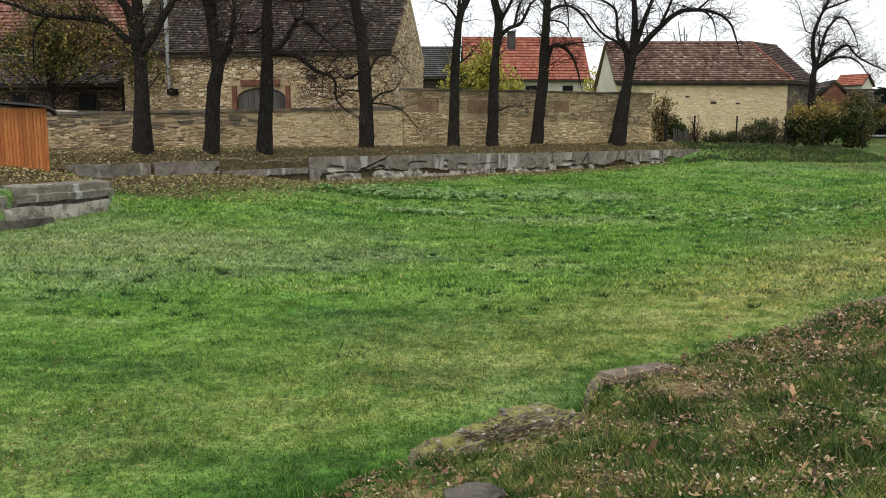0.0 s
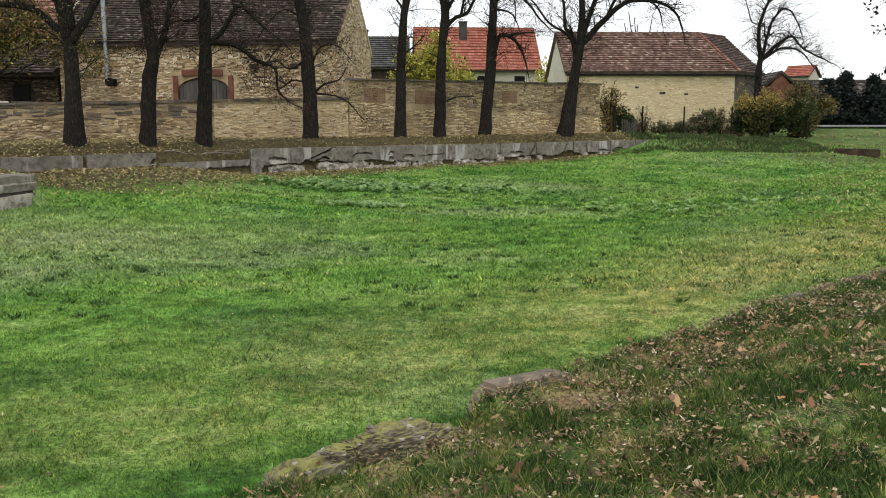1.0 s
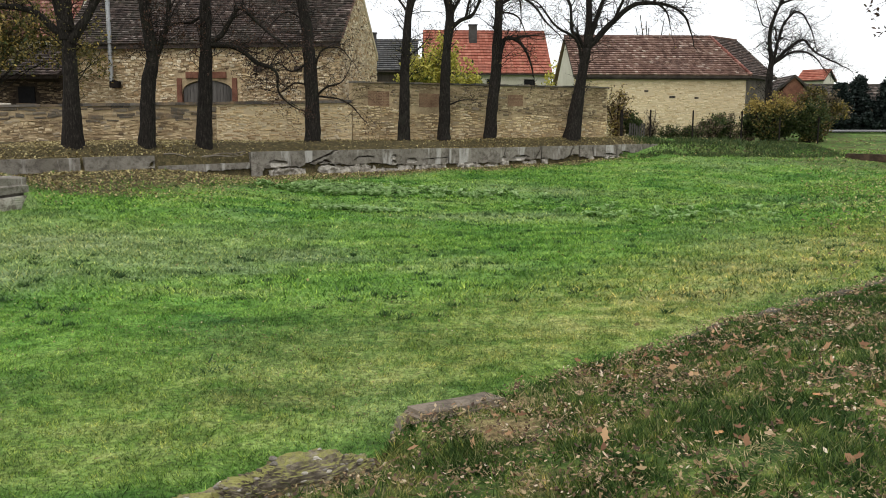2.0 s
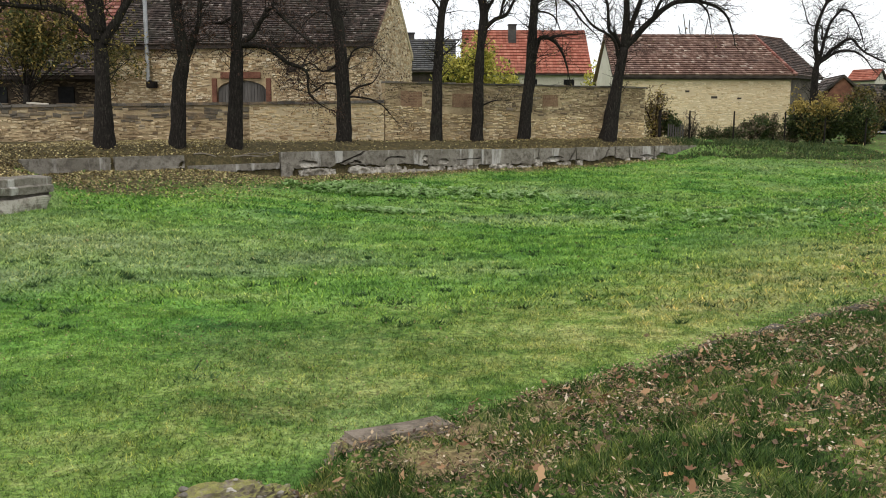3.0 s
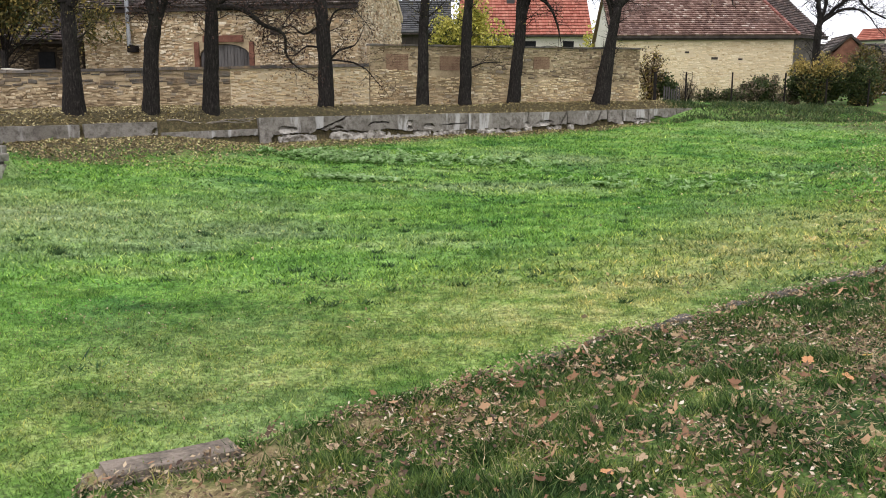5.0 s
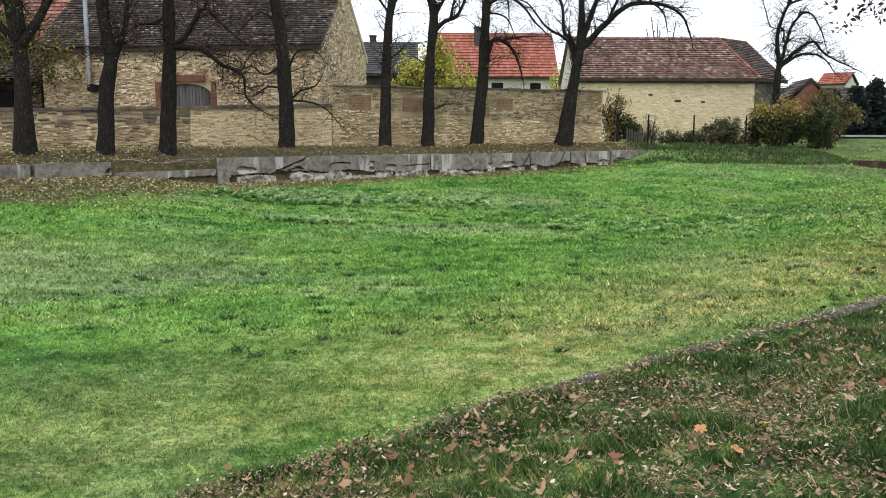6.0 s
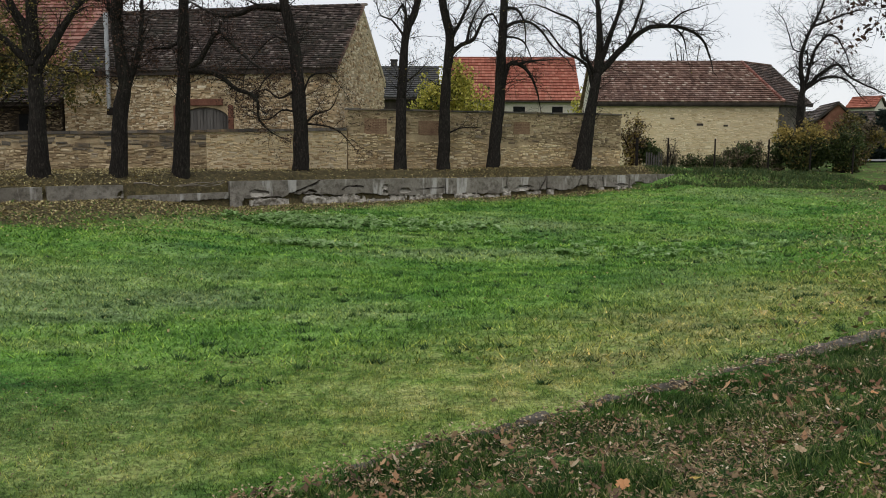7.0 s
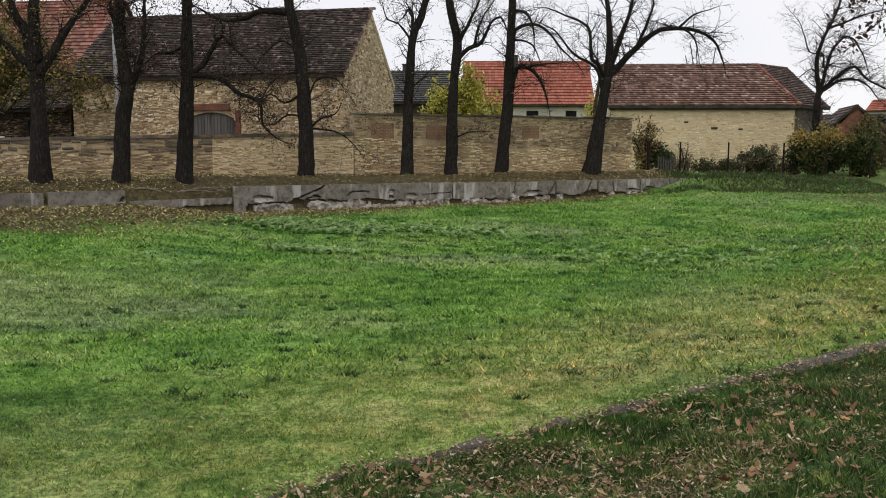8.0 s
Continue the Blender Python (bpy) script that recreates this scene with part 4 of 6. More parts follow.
# ---- broken concrete retaining wall round the far side ----
def wall_section(p0, p1, z0, z1, label, edge=(), footing=(), cracks=(), pits=(), thick=0.32, seed=0, front=0.0):
    """One cast section: a slab whose foot has broken away along an edge line, with open cracks, chipped hollows and pale rubble footing."""
    L = math.hypot(p1[0] - p0[0], p1[1] - p0[1])
    ang = math.degrees(math.atan2(p1[1] - p0[1], p1[0] - p0[0]))
    t = thing("concrete_wall_section", pose(p0[0], p0[1], 0, 0, 0, ang), label, "retaining wall", "sections of the retaining wall")
    low_z = z0 - 0.35
    nx_, nz_ = int(L / 0.036) + 2, int((z1 - low_z) / 0.03) + 2
    S, Z = np.meshgrid(np.linspace(0.012, L - 0.012, nx_), np.linspace(low_z, z1, nz_), indexing="ij")
    wob = lambda sc, k: lattice_noise(S + 40 * seed, Z, sc, k) - 0.5
    sw, zw = S + 0.10 * wob(5.0, 71) + 0.05 * wob(14.0, 72), Z + 0.07 * wob(4.0, 73) + 0.05 * wob(13.0, 74)
    Y = -thick / 2 + 0.03 * wob(1.2, 75) + 0.012 * wob(7.0, 76) - 0.02 * (Z - low_z) * front
    kind = np.zeros(S.shape, int)
    if edge:
        e = np.array(edge)
        gone = zw < np.interp(sw, e[:, 0], e[:, 1])
        Y = np.where(gone, 0.03 + 0.05 * wob(6.0, 77), Y)
        kind[gone] = 2
        for x0, x1, top in footing:
            ragged = top + 0.03 + 0.20 * wob(2.5, 78) + 0.10 * wob(8.0, 79)
            rub = gone & (Z < ragged) & (S > x0 + 0.05 * wob(9, 80)) & (S < x1 + 0.05 * wob(9, 81)) & (lattice_noise(S + seed, Z * 0.3, 3.3, 82) > 0.12)
            Y = np.where(rub, -thick / 2 - 0.04 + 0.20 * wob(3.5, 83) + 0.13 * wob(9.0, 84) + 0.10 * (Z - low_z), Y)
            kind[rub] = 1
    for line, wide in cracks:
        dist = np.full(S.shape, 9.0)
        for (xa, za), (xb, zb) in zip(line[:-1], line[1:]):
            q = np.clip(((sw - xa) * (xb - xa) + (zw - za) * (zb - za)) / ((xb - xa) ** 2 + (zb - za) ** 2), 0, 1)
            dist = np.minimum(dist, np.hypot(sw - xa - q * (xb - xa), zw - za - q * (zb - za)))
        hit = (dist < wide * (0.35 + 0.6 * lattice_noise(S, Z, 3.0, 85))) & (kind == 0)
        Y = np.where(hit, 0.0, Y)
        kind[hit] = 2
    for cx, cz, rx_, rz_ in pits:
        r = np.hypot((sw - cx) / rx_, (zw - cz) / rz_)
        hit = (r < 1) & (kind == 0)
        Y = np.where(hit, -thick / 2 + 0.10 - 0.09 * np.clip((cz - zw) / rz_, -1, 1), Y)
        kind[hit & (zw < cz)] = 1
    V = np.stack([S, Y, Z], -1).reshape(-1, 3)
    idx_ = np.arange(nx_ * nz_).reshape(nx_, nz_)
    quad = np.stack([idx_[:-1, :-1], idx_[1:, :-1], idx_[1:, 1:], idx_[:-1, 1:]], -1).reshape(-1, 4)
    of = np.max(kind.reshape(-1)[quad] * (kind.reshape(-1)[quad] < 2), 1)
    of = np.where((kind.reshape(-1)[quad] == 2).sum(1) >= 3, 2, of)
    back = V.copy()
    back[:, 1] = thick / 2
    for k, (nm, mat, lab) in enumerate((("slab", M_CONCRETE, ""), ("broken_footing", M_CONCRETE_PALE, "pale spalled concrete rubble"), ("dark_gap", M_EARTH_SHADE, "dark earth behind the broken concrete"))):
        f = quad[of == k]
        vv = V
        if k == 0:
            top, le, ri = idx_[:, -1], idx_[0, :], idx_[-1, :]
            o = len(V)
            vv = np.concatenate([V, back])
            f = np.concatenate([f] + [np.stack([r_[:-1], r_[1:], r_[1:] + o, r_[:-1] + o], 1) for r_ in (top, le[::-1], ri)])
        if not len(f):
            continue
        used, inv = np.unique(f, return_inverse=True)
        part(nm, mesh_of(nm, vv[used].tolist(), inv.reshape(-1, 4).tolist(), mat), mat, t, lab)
    return t


GREYWALL = "cracked grey concrete retaining wall section under the trees"
wall_section((-15.2, 29.0), (-11.1, 32.38), 1.0, 1.58, "plain stained concrete retaining wall section", [(0, 0.9), (2.5, 1.02), (5.4, 1.06)], seed=1, front=0.5)
wall_section((-11.0, 32.45), (-8.98, 34.2), 1.0, 1.6, "plain stained concrete retaining wall section with a chipped end", [(0, 1.04), (1.4, 1.07), (2.7, 1.1)], (), (), [(2.55, 1.2, 0.08, 0.16)], seed=2)
wall_section((-8.9, 34.28), (-5.95, 37.3), 0.7, 1.2, "low broken stump of concrete wall below roots", [(0, 0.95), (2, 0.9), (4.3, 0.95)], seed=3)
wall_section((-5.9, 37.35), (2.66, 43.28), 0.6, 1.64, GREYWALL + ", its foot broken away",
             [(0, 0.5), (0.5, 0.55), (0.6, 0.92), (1.6, 0.95), (2.5, 0.98), (2.75, 1.12), (3.2, 1.02), (3.5, 1.05), (4.75, 0.97), (6.2, 1.01), (7.0, 0.92), (8.5, 0.88), (10.5, 0.88)],
             [(0.85, 2.6, 0.86), (3.25, 6.25, 0.93), (6.3, 8.4, 0.80), (8.5, 10.3, 0.84)],
             [([(2.6, 1.05), (3.0, 1.22), (3.6, 1.42), (4.25, 1.66)], 0.055), ([(3.1, 1.0), (3.5, 1.18), (3.8, 1.10)], 0.05), ([(5.0, 1.22), (5.45, 1.34), (6.1, 1.27)], 0.03), ([(8.95, 1.13), (9.7, 1.18), (10.35, 1.20)], 0.035)],
             [(1.25, 1.13, 0.42, 0.16), (8.25, 1.08, 0.28, 0.13), (7.2, 1.30, 0.16, 0.12), (7.2, 1.0, 0.14, 0.14)], seed=4)
wall_section((2.72, 43.33), (7.7, 46.15), 0.65, 1.62, GREYWALL, [(0, 0.88), (3.3, 0.86), (3.6, 0.92), (5.3, 0.98), (5.8, 1.0)], [(0.5, 3.0, 0.80), (3.2, 3.6, 0.95), (4.5, 5.4, 0.90)],
             [([(3.36, 1.66), (3.33, 1.3), (3.4, 0.85)], 0.03), ([(5.3, 0.95), (5.5, 1.25), (5.74, 1.64)], 0.05), ([(4.0, 1.16), (4.4, 1.22), (5.0, 1.1)], 0.03)], [(4.3, 1.08, 0.4, 0.09), (3.3, 1.05, 0.14, 0.14)], seed=5)
wall_section((7.75, 46.18), (9.9, 47.15), 0.65, 1.66, GREYWALL + " with a rounded broken foot", [(0, 1.12), (0.3, 1.0), (0.8, 0.93), (1.4, 0.98), (1.9, 1.15), (2.4, 1.25)], [(0.0, 0.45, 0.98), (1.3, 1.7, 0.86)],
             [([(1.6, 1.0), (1.85, 1.3), (2.05, 1.7)], 0.05)], (), seed=6)
wall_section((9.95, 47.18), (12.2, 48.2), 0.75, 1.68, GREYWALL, [(0, 1.1), (0.5, 0.98), (0.9, 1.12), (1.3, 1.05), (2.6, 1.05)], [(0.65, 1.0, 1.05), (1.7, 2.4, 1.0)],
             [([(0.9, 1.7), (0.86, 1.4), (0.95, 1.1)], 0.05), ([(1.7, 1.2), (2.1, 1.24), (2.5, 1.18)], 0.03)], [(2.1, 1.12, 0.3, 0.08)], seed=7)
wall_section((12.25, 48.22), (14.9, 49.75), 0.85, 1.70, GREYWALL + " sinking into the mound", [(0, 1.08), (0.35, 1.22), (1.25, 1.24), (3.1, 1.36)], [(0.0, 0.3, 1.12)], [([(0.1, 1.1), (0.35, 1.3), (0.9, 1.24)], 0.04), ([(1.9, 1.7), (1.95, 1.3)], 0.02)], (), seed=8)

# ---- orange board shed on its slab, and the tilted concrete blocks below it ----
shed = thing("garden_shed", pose(-12.4, 27.0, 0, 0, 0, 27), "small shed of fresh orange vertical boards with felt roof", "shed")
k = 0
x = -3.2
while x < -0.02:
    w = 0.098
    part("board", boxed((x, 0, 1.5), (min(x + w, 0), 0.03, 3.5), 0.008), M_BOARD, shed)
    x += w + 0.006
y = 0.03
while y < 2.2:
    part("board", boxed((-0.03, y, 1.5), (0, y + 0.098, 3.5 - 0.04 * y), 0.008), M_BOARD, shed)
    y += 0.104
part("inner_wall", boxed((-3.15, 0.04, 1.5), (-0.04, 2.2, 3.42)), M_WOOD_DARK, shed)
roofbm = bmesh.new()
secs = [(-3.5, 3.70), (-2.5, 3.73), (-1.4, 3.71), (-0.5, 3.64), (0.05, 3.57), (0.22, 3.47), (0.30, 3.35)]
tv = [[roofbm.verts.new((sx, yy, sz)) for sx, sz in secs] for yy in (-0.25, 2.4)]
bv = [[roofbm.verts.new((sx, yy, sz - 0.07)) for sx, sz in secs] for yy in (-0.25, 2.4)]
for i in range(len(secs) - 1):
    roofbm.faces.new((tv[0][i], tv[0][i + 1], tv[1][i + 1], tv[1][i]))
    roofbm.faces.new((bv[0][i], bv[1][i], bv[1][i + 1], bv[0][i + 1]))
    roofbm.faces.new((tv[0][i], bv[0][i], bv[0][i + 1], tv[0][i + 1]))
bmesh.ops.recalc_face_normals(roofbm, faces=roofbm.faces)
part("roof", roofbm, M_ROOFFELT, shed, "dark curved felt roof")
part("base_slab", rough_up(boxed((-3.4, -0.2, 1.1), (0.12, 2.3, 1.5), 0.02), 0.02, 2.0, 3), M_CONCRETE, shed)


def block(p0, p1, z0, z1, thick, label, seed, lean=0.0, mat=None, amount=0.04, roll=0.0):
    L = math.hypot(p1[0] - p0[0], p1[1] - p0[1])
    ang = math.degrees(math.atan2(p1[1] - p0[1], p1[0] - p0[0]))
    bm = rough_up(boxed((0, -thick / 2, 0), (L, thick / 2, z1 - z0), 0.03), amount, 2.0, 5, seed)
    me_ = bpy.data.meshes.new("concrete_block")
    bm.to_mesh(me_)
    bm.free()
    me_.materials.append(mat or M_CONCRETE)
    ob = new("concrete_block", me_)
    ob.matrix_world = pose(p0[0], p0[1], z0, lean, roll, ang)
    return tagged(ob, label, "concrete block", "broken blocks of the pond edge")


def lipped_block(p0, p1, z0, label, seed, lean):
    """A capping block whose upper half is set back behind a projecting lip."""
    L = math.hypot(p1[0] - p0[0], p1[1] - p0[1])
    bm = bmesh.new()
    profile = ((-0.36, 0.0), (-0.37, 0.19), (-0.29, 0.225), (-0.27, 0.39), (-0.24, 0.42), (0.33, 0.42), (0.35, 0.0))
    k = 26
    rings = [[bm.verts.new(Vector((L * i / k, y, z)) + noise.noise_vector(Vector((L * i / k * 2.5, y * 4, z * 4 + seed))) * 0.035 + noise.noise_vector(Vector((L * i / k * 9, y * 9, z * 9 + seed))) * 0.014) for y, z in profile] for i in range(k + 1)]
    for a, b in zip(rings[:-1], rings[1:]):
        for j in range(len(profile)):
            bm.faces.new((a[j], b[j], b[(j + 1) % len(profile)], a[(j + 1) % len(profile)]))
    bm.faces.new(rings[0])
    bm.faces.new(rings[-1][::-1])
    bmesh.ops.recalc_face_normals(bm, faces=bm.faces)
    me_ = bpy.data.meshes.new("concrete_block")
    bm.to_mesh(me_)
    bm.free()
    me_.materials.append(M_CONCRETE)
    ob = new("concrete_block", me_)
    ob.matrix_world = pose(p0[0], p0[1], z0, lean, 0, math.degrees(math.atan2(p1[1] - p0[1], p1[0] - p0[0])))
    return tagged(ob, label, "concrete block", "broken blocks of the pond edge")


lipped_block((-11.25, 22.1), (-9.85, 24.85), 0.96, "tilted weathered concrete capping block at the pond edge", 2.2, 3)
block((-11.35, 21.7), (-9.95, 24.7), 0.45, 0.84, 0.85, "pale broken concrete footing under the capping block", 5.2, 0, M_CONCRETE_PALE, 0.15)
block((-11.3, 22.0), (-9.9, 24.8), 0.6, 1.0, 0.55, "dark recessed core between the blocks", 5.9, 0, M_SLAB, 0.05)
block((-11.6, 20.9), (-10.55, 22.6), 0.2, 0.55, 0.7, "low brownish broken kerb block half sunk in grass", 4.4, 0, M_SLAB, 0.06)
block((-12.6, 19.0), (-11.5, 21.9), 0.5, 1.15, 0.8, "worn concrete edge block half sunk in grass", 7.7, 0)
block((-12.6, 23.3), (-11.6, 23.6), 1.0, 1.32, 0.4, "small broken concrete lump beside the shed", 3.1, 6)
block((25.75, 49.0), (27.1, 46.9), 0.78, 1.2, 0.45, "dark timber beam lying on the grass", 4.0, 0, M_BEAM, 0.02)

# ---- near edge: slabs and mossy rubble set along the bank ----
block((1.13, 5.635), (1.66, 6.02), 1.03, 1.19, 0.27, "dull worn concrete capping slab in the grass bank", 8.4, -4, M_SLAB_PALE, 0.035)


def boulder(p, size, turn, seed, label, mat, name="rubble_stone", fine=4, pebbles=0):
    bm = bmesh.new()
    bmesh.ops.create_icosphere(bm, subdivisions=fine, radius=1.0)
    for v in bm.verts:
        q = v.co.copy()
        q = Vector((math.copysign(abs(q.x) ** 0.7, q.x), math.copysign(abs(q.y) ** 0.7, q.y), math.copysign(abs(q.z) ** 0.7, q.z)))
        q *= 1 + 0.18 * noise.noise(v.co * 1.7 + Vector((seed, 0, 0))) + 0.12 * noise.noise(v.co * 3.6 + Vector((0, seed, 0))) + 0.07 * noise.noise(v.co * 10.0 + Vector((0, 0, seed))) + 0.09 * noise.noise(v.co * 26.0 + Vector((seed, seed, 0)))
        v.co = Vector((q.x * size[0], q.y * size[1], q.z * size[2]))
    bm.normal_update()
    rs = random.Random(seed)
    spots = [v.co.copy() for v in bm.verts if v.normal.z > -0.1]
    me_ = bpy.data.meshes.new(name)
    bm.to_mesh(me_)
    bm.free()
    me_.materials.append(mat)
    ob = new(name, me_)
    ob.matrix_world = pose(*p, 0, 0, turn)
    for i in range(pebbles):
        bm = bmesh.new()
        bmesh.ops.create_icosphere(bm, subdivisions=2, radius=rs.uniform(0.008, 0.021), matrix=Matrix.Translation(rs.choice(spots)) @ Matrix.Diagonal((1.3, 1.0, 0.7, 1)))
        for v in bm.verts:
            v.co += noise.noise_vector(v.co * 40) * 0.006
        part("pebble", bm, M_CONCRETE_PALE if rs.random() < 0.3 else M_CONCRETE, ob)
    return tagged(ob, label, "stone")


boulder((0.52, 5.15, 0.86), (0.46, 0.15, 0.23), 27, 1.0, "mossy lump of rubble concrete in the bank", M_ROCK, "rubble_stone", 6, 110)
boulder((0.06, 4.95, 0.74), (0.26, 0.2, 0.26), 30, 2.4, "mossy pebbly end of the old edging", M_ROCK, "rubble_stone", 5, 40)
boulder((1.19, 5.67, 0.885), (0.19, 0.19, 0.27), 35, 5.1, "dark pebbly concrete under the slab", M_ROCK, "rubble_stone", 5, 40)
boulder((0.15, 3.80, 1.13), (0.14, 0.10, 0.05), 10, 3.3, "flat dark stone sunk in the grass", M_SLAB)
ers = random.Random(77)
for i in range(26):
    t = i / 25.0
    x = 3.3 + 4.6 * t + ers.uniform(-0.05, 0.05)
    y = 7.42 + 3.75 * t + ers.uniform(-0.03, 0.03)
    L = ers.uniform(0.14, 0.34)
    boulder((x, y, 1.095 + ers.uniform(-0.03, 0.015)), (L * 0.6, 0.085, 0.085), 39 + ers.uniform(-10, 10), i * 1.3, "small edging stone in the bank covered with leaves", M_SLAB, "edging_stone")
block((6.85, 10.28), (8.6, 11.70), 0.93, 1.175, 0.22, "long flat capping slab along the bank edge", 6.3, 4, M_SLAB, 0.025)
block((6.1, 9.66), (6.8, 10.20), 0.9, 1.145, 0.2, "short sunken capping slab along the bank edge", 6.9, 2, M_SLAB, 0.03)


# ---- trees ----
def tube(V, F, pts, radii, sides):
    """Adds a tapered tube along points to the lists V and F."""
    pts = [Vector(p) for p in pts]
    start = len(V)
    side = Vector((0.3, 1, 0.2))
    for i, p in enumerate(pts):
        d = (pts[min(i + 1, len(pts) - 1)] - pts[max(i - 1, 0)]).normalized()
        a = d.cross(side)
        if a.length < 1e-3:
            a = d.cross(Vector((1, 0, 0)))
        a.normalize()
        b = d.cross(a)
        for k in range(sides):
            t = 2 * math.pi * k / sides
            V.append(p + (a * math.cos(t) + b * math.sin(t)) * radii[i])
    for i in range(len(pts) - 1):
        for k in range(sides):
            o, q = start + i * sides, (k + 1) % sides
            F.append((o + k, o + q, o + sides + q, o + sides + k))
    V.append(pts[-1])
    for k in range(sides):
        o = start + (len(pts) - 1) * sides
        F.append((o + k, o + (k + 1) % sides, len(V) - 1))


def curve_through(ctrl, step=0.35):
    """A smooth line through a few control points."""
    c = [Vector(p) for p in ctrl]
    c = [c[0] * 2 - c[1]] + c + [c[-1] * 2 - c[-2]]
    out = []
    for i in range(1, len(c) - 2):
        k = max(2, int((c[i + 1] - c[i]).length / step))
        for j in range(k):
            t = j / k
            out.append(0.5 * ((2 * c[i]) + (c[i + 1] - c[i - 1]) * t + (2 * c[i - 1] - 5 * c[i] + 4 * c[i + 1] - c[i + 2]) * t * t + (3 * c[i] - c[i - 1] - 3 * c[i + 1] + c[i + 2]) * t ** 3))
    out.append(c[-2])
    return out


def twigs(V, F, rs, p, d, length, radius, depth, droop, tips):
    """A crooked side shoot with its own shoots."""
    pts, q, v = [p], p.copy(), d.normalized()
    k = max(3, int(length / (0.2 if depth > 0 else 0.27)))
    for i in range(k):
        v = (v + Vector((rs.uniform(-1, 1), rs.uniform(-1, 1), rs.uniform(-1, 1))) * 0.24 + Vector((0, 0, droop)) * 0.09).normalized()
        q = q + v * (length / k)
        pts.append(q.copy())
    tube(V, F, pts, [radius * (1 - 0.8 * i / k) for i in range(k + 1)], 5 if radius > 0.02 else 3)
    tips.append((pts[-1], v))
    if depth > 0:
        for i in range(1, k + 1):
            if rs.random() < 0.8:
                side = Vector((rs.uniform(-1, 1), rs.uniform(-1, 1), rs.uniform(-0.7, 0.9)))
                twigs(V, F, rs, pts[i], v * 0.5 + side, length * rs.uniform(0.3, 0.6), max(0.0065, radius * 0.5), depth - 1, droop, tips)


def leaf_quads(rs, centres, size, count, spread, mat, name, flat=0.0):
    """Many small leaves round the given places, each a bent quad."""
    g = np.random.RandomState(rs.randrange(10 ** 6))
    c = np.asarray(centres, float)
    c = c[g.randint(0, len(c), count)] + g.normal(0, 1, (count, 3)) * spread
    u = g.normal(0, 1, (count, 3))
    u[:, 2] *= 1 - flat
    u /= np.linalg.norm(u, axis=1)[:, None]
    w = g.normal(0, 1, (count, 3))
    w -= (w * u).sum(1)[:, None] * u
    w /= np.linalg.norm(w, axis=1)[:, None]
    s = (size * g.uniform(0.6, 1.3, count))[:, None]
    quad = np.stack([c - u * s, c + w * s * 0.55, c + u * s, c - w * s * 0.55], 1).reshape(-1, 3)
    return tri_mesh(name, quad, mat, 4)


def bare_tree(base, radius, trunk, limbs, seed, label, twig=1.0, depth=2, leaves=0, leafmat=None, droop=0.0, flare=1.16):
    """A bare tree: trunk line, then limbs, as (sideways, height) bends with their thickness; finer wood grows on them."""
    rs = random.Random(seed)
    z = gz(*base) - 0.15
    t = thing("tree", pose(base[0], base[1], z), label, "tree", "row of bare trees")
    V, F = [], []
    c = curve_through([(x, rs.uniform(-0.05, 0.05), h + 0.15 if i else 0.0) for i, (x, h) in enumerate(trunk)], 0.3)
    k = len(c)
    H = c[-1].z
    rad = [radius * (1 - 0.52 * p.z / H) * (1 + (flare - 1) * math.exp(-p.z / 0.45)) * (1 + 0.07 * noise.noise(p * 2.0 + Vector((seed, 0, 0)))) for p in c]
    tube(V, F, c, rad, 18)
    V = [v + (noise.noise_vector(Vector((v.x * 3.5, v.y * 3.5, v.z * 1.2)) + Vector((seed, 0, 0))) * 0.09 + noise.noise_vector(Vector((v.x * 9, v.y * 9, v.z * 2.5))) * 0.04) * min(1.0, radius * 2.4) * (0.6 if v.z > 1 else 1.0) for v in V]
    part("trunk", mesh_of("trunk", V, F, M_BARK, True), M_BARK, t)
    tips, TV, TF = [], [], []
    spots = [(c[i], c[i] - c[i - 1], rad[i]) for i in range(2, k) if c[i].z > H * 0.33]
    for r0, line in limbs:
        V, F = [], []
        y0 = rs.uniform(-0.6, 0.6)
        m = len(line) - 1
        lc = curve_through([(x, y0 * (i / m) ** 1.2 * min(2.0, 0.4 * m), h + 0.15) for i, (x, h) in enumerate(line)], 0.22)
        n_ = len(lc)
        rr = [max(0.014, r0 * (1 - 0.78 * i / n_)) for i in range(n_)]
        lc = [p + noise.noise_vector(p * 1.6 + Vector((seed, 3, 0))) * 0.05 for p in lc]
        tube(V, F, lc, rr, 9)
        part("limb", mesh_of("limb", V, F, M_BARK, True), M_BARK, t)
        spots += [(lc[i], lc[i] - lc[i - 1], rr[i]) for i in range(2, n_)]
        tips.append((lc[-1], lc[-1] - lc[-2]))
        twigs(TV, TF, rs, lc[-1], lc[-1] - lc[-2], 0.9, rr[-1], depth, droop, tips)
    for p, d, r in spots:
        for _ in range(int(twig + rs.random())):
            side = Vector((rs.uniform(-1, 1), rs.uniform(-1, 1), rs.uniform(-0.3, 1.1)))
            twigs(TV, TF, rs, p, d.normalized() * 0.5 + side, rs.uniform(0.5, 1.7), min(0.030, max(0.011, r * 0.34)), depth, droop, tips)
    tagged(part("twig_mass", mesh_of("twig_mass", TV, TF, M_BARK), M_BARK, t, "fine bare twigs"), kind="stuff")
    if leaves:
        part("last_leaves", leaf_quads(rs, [tuple(p) for p, v in tips], 0.045, leaves, 0.11, leafmat, "last_leaves"), leafmat, t, "few withered leaves")
    return t


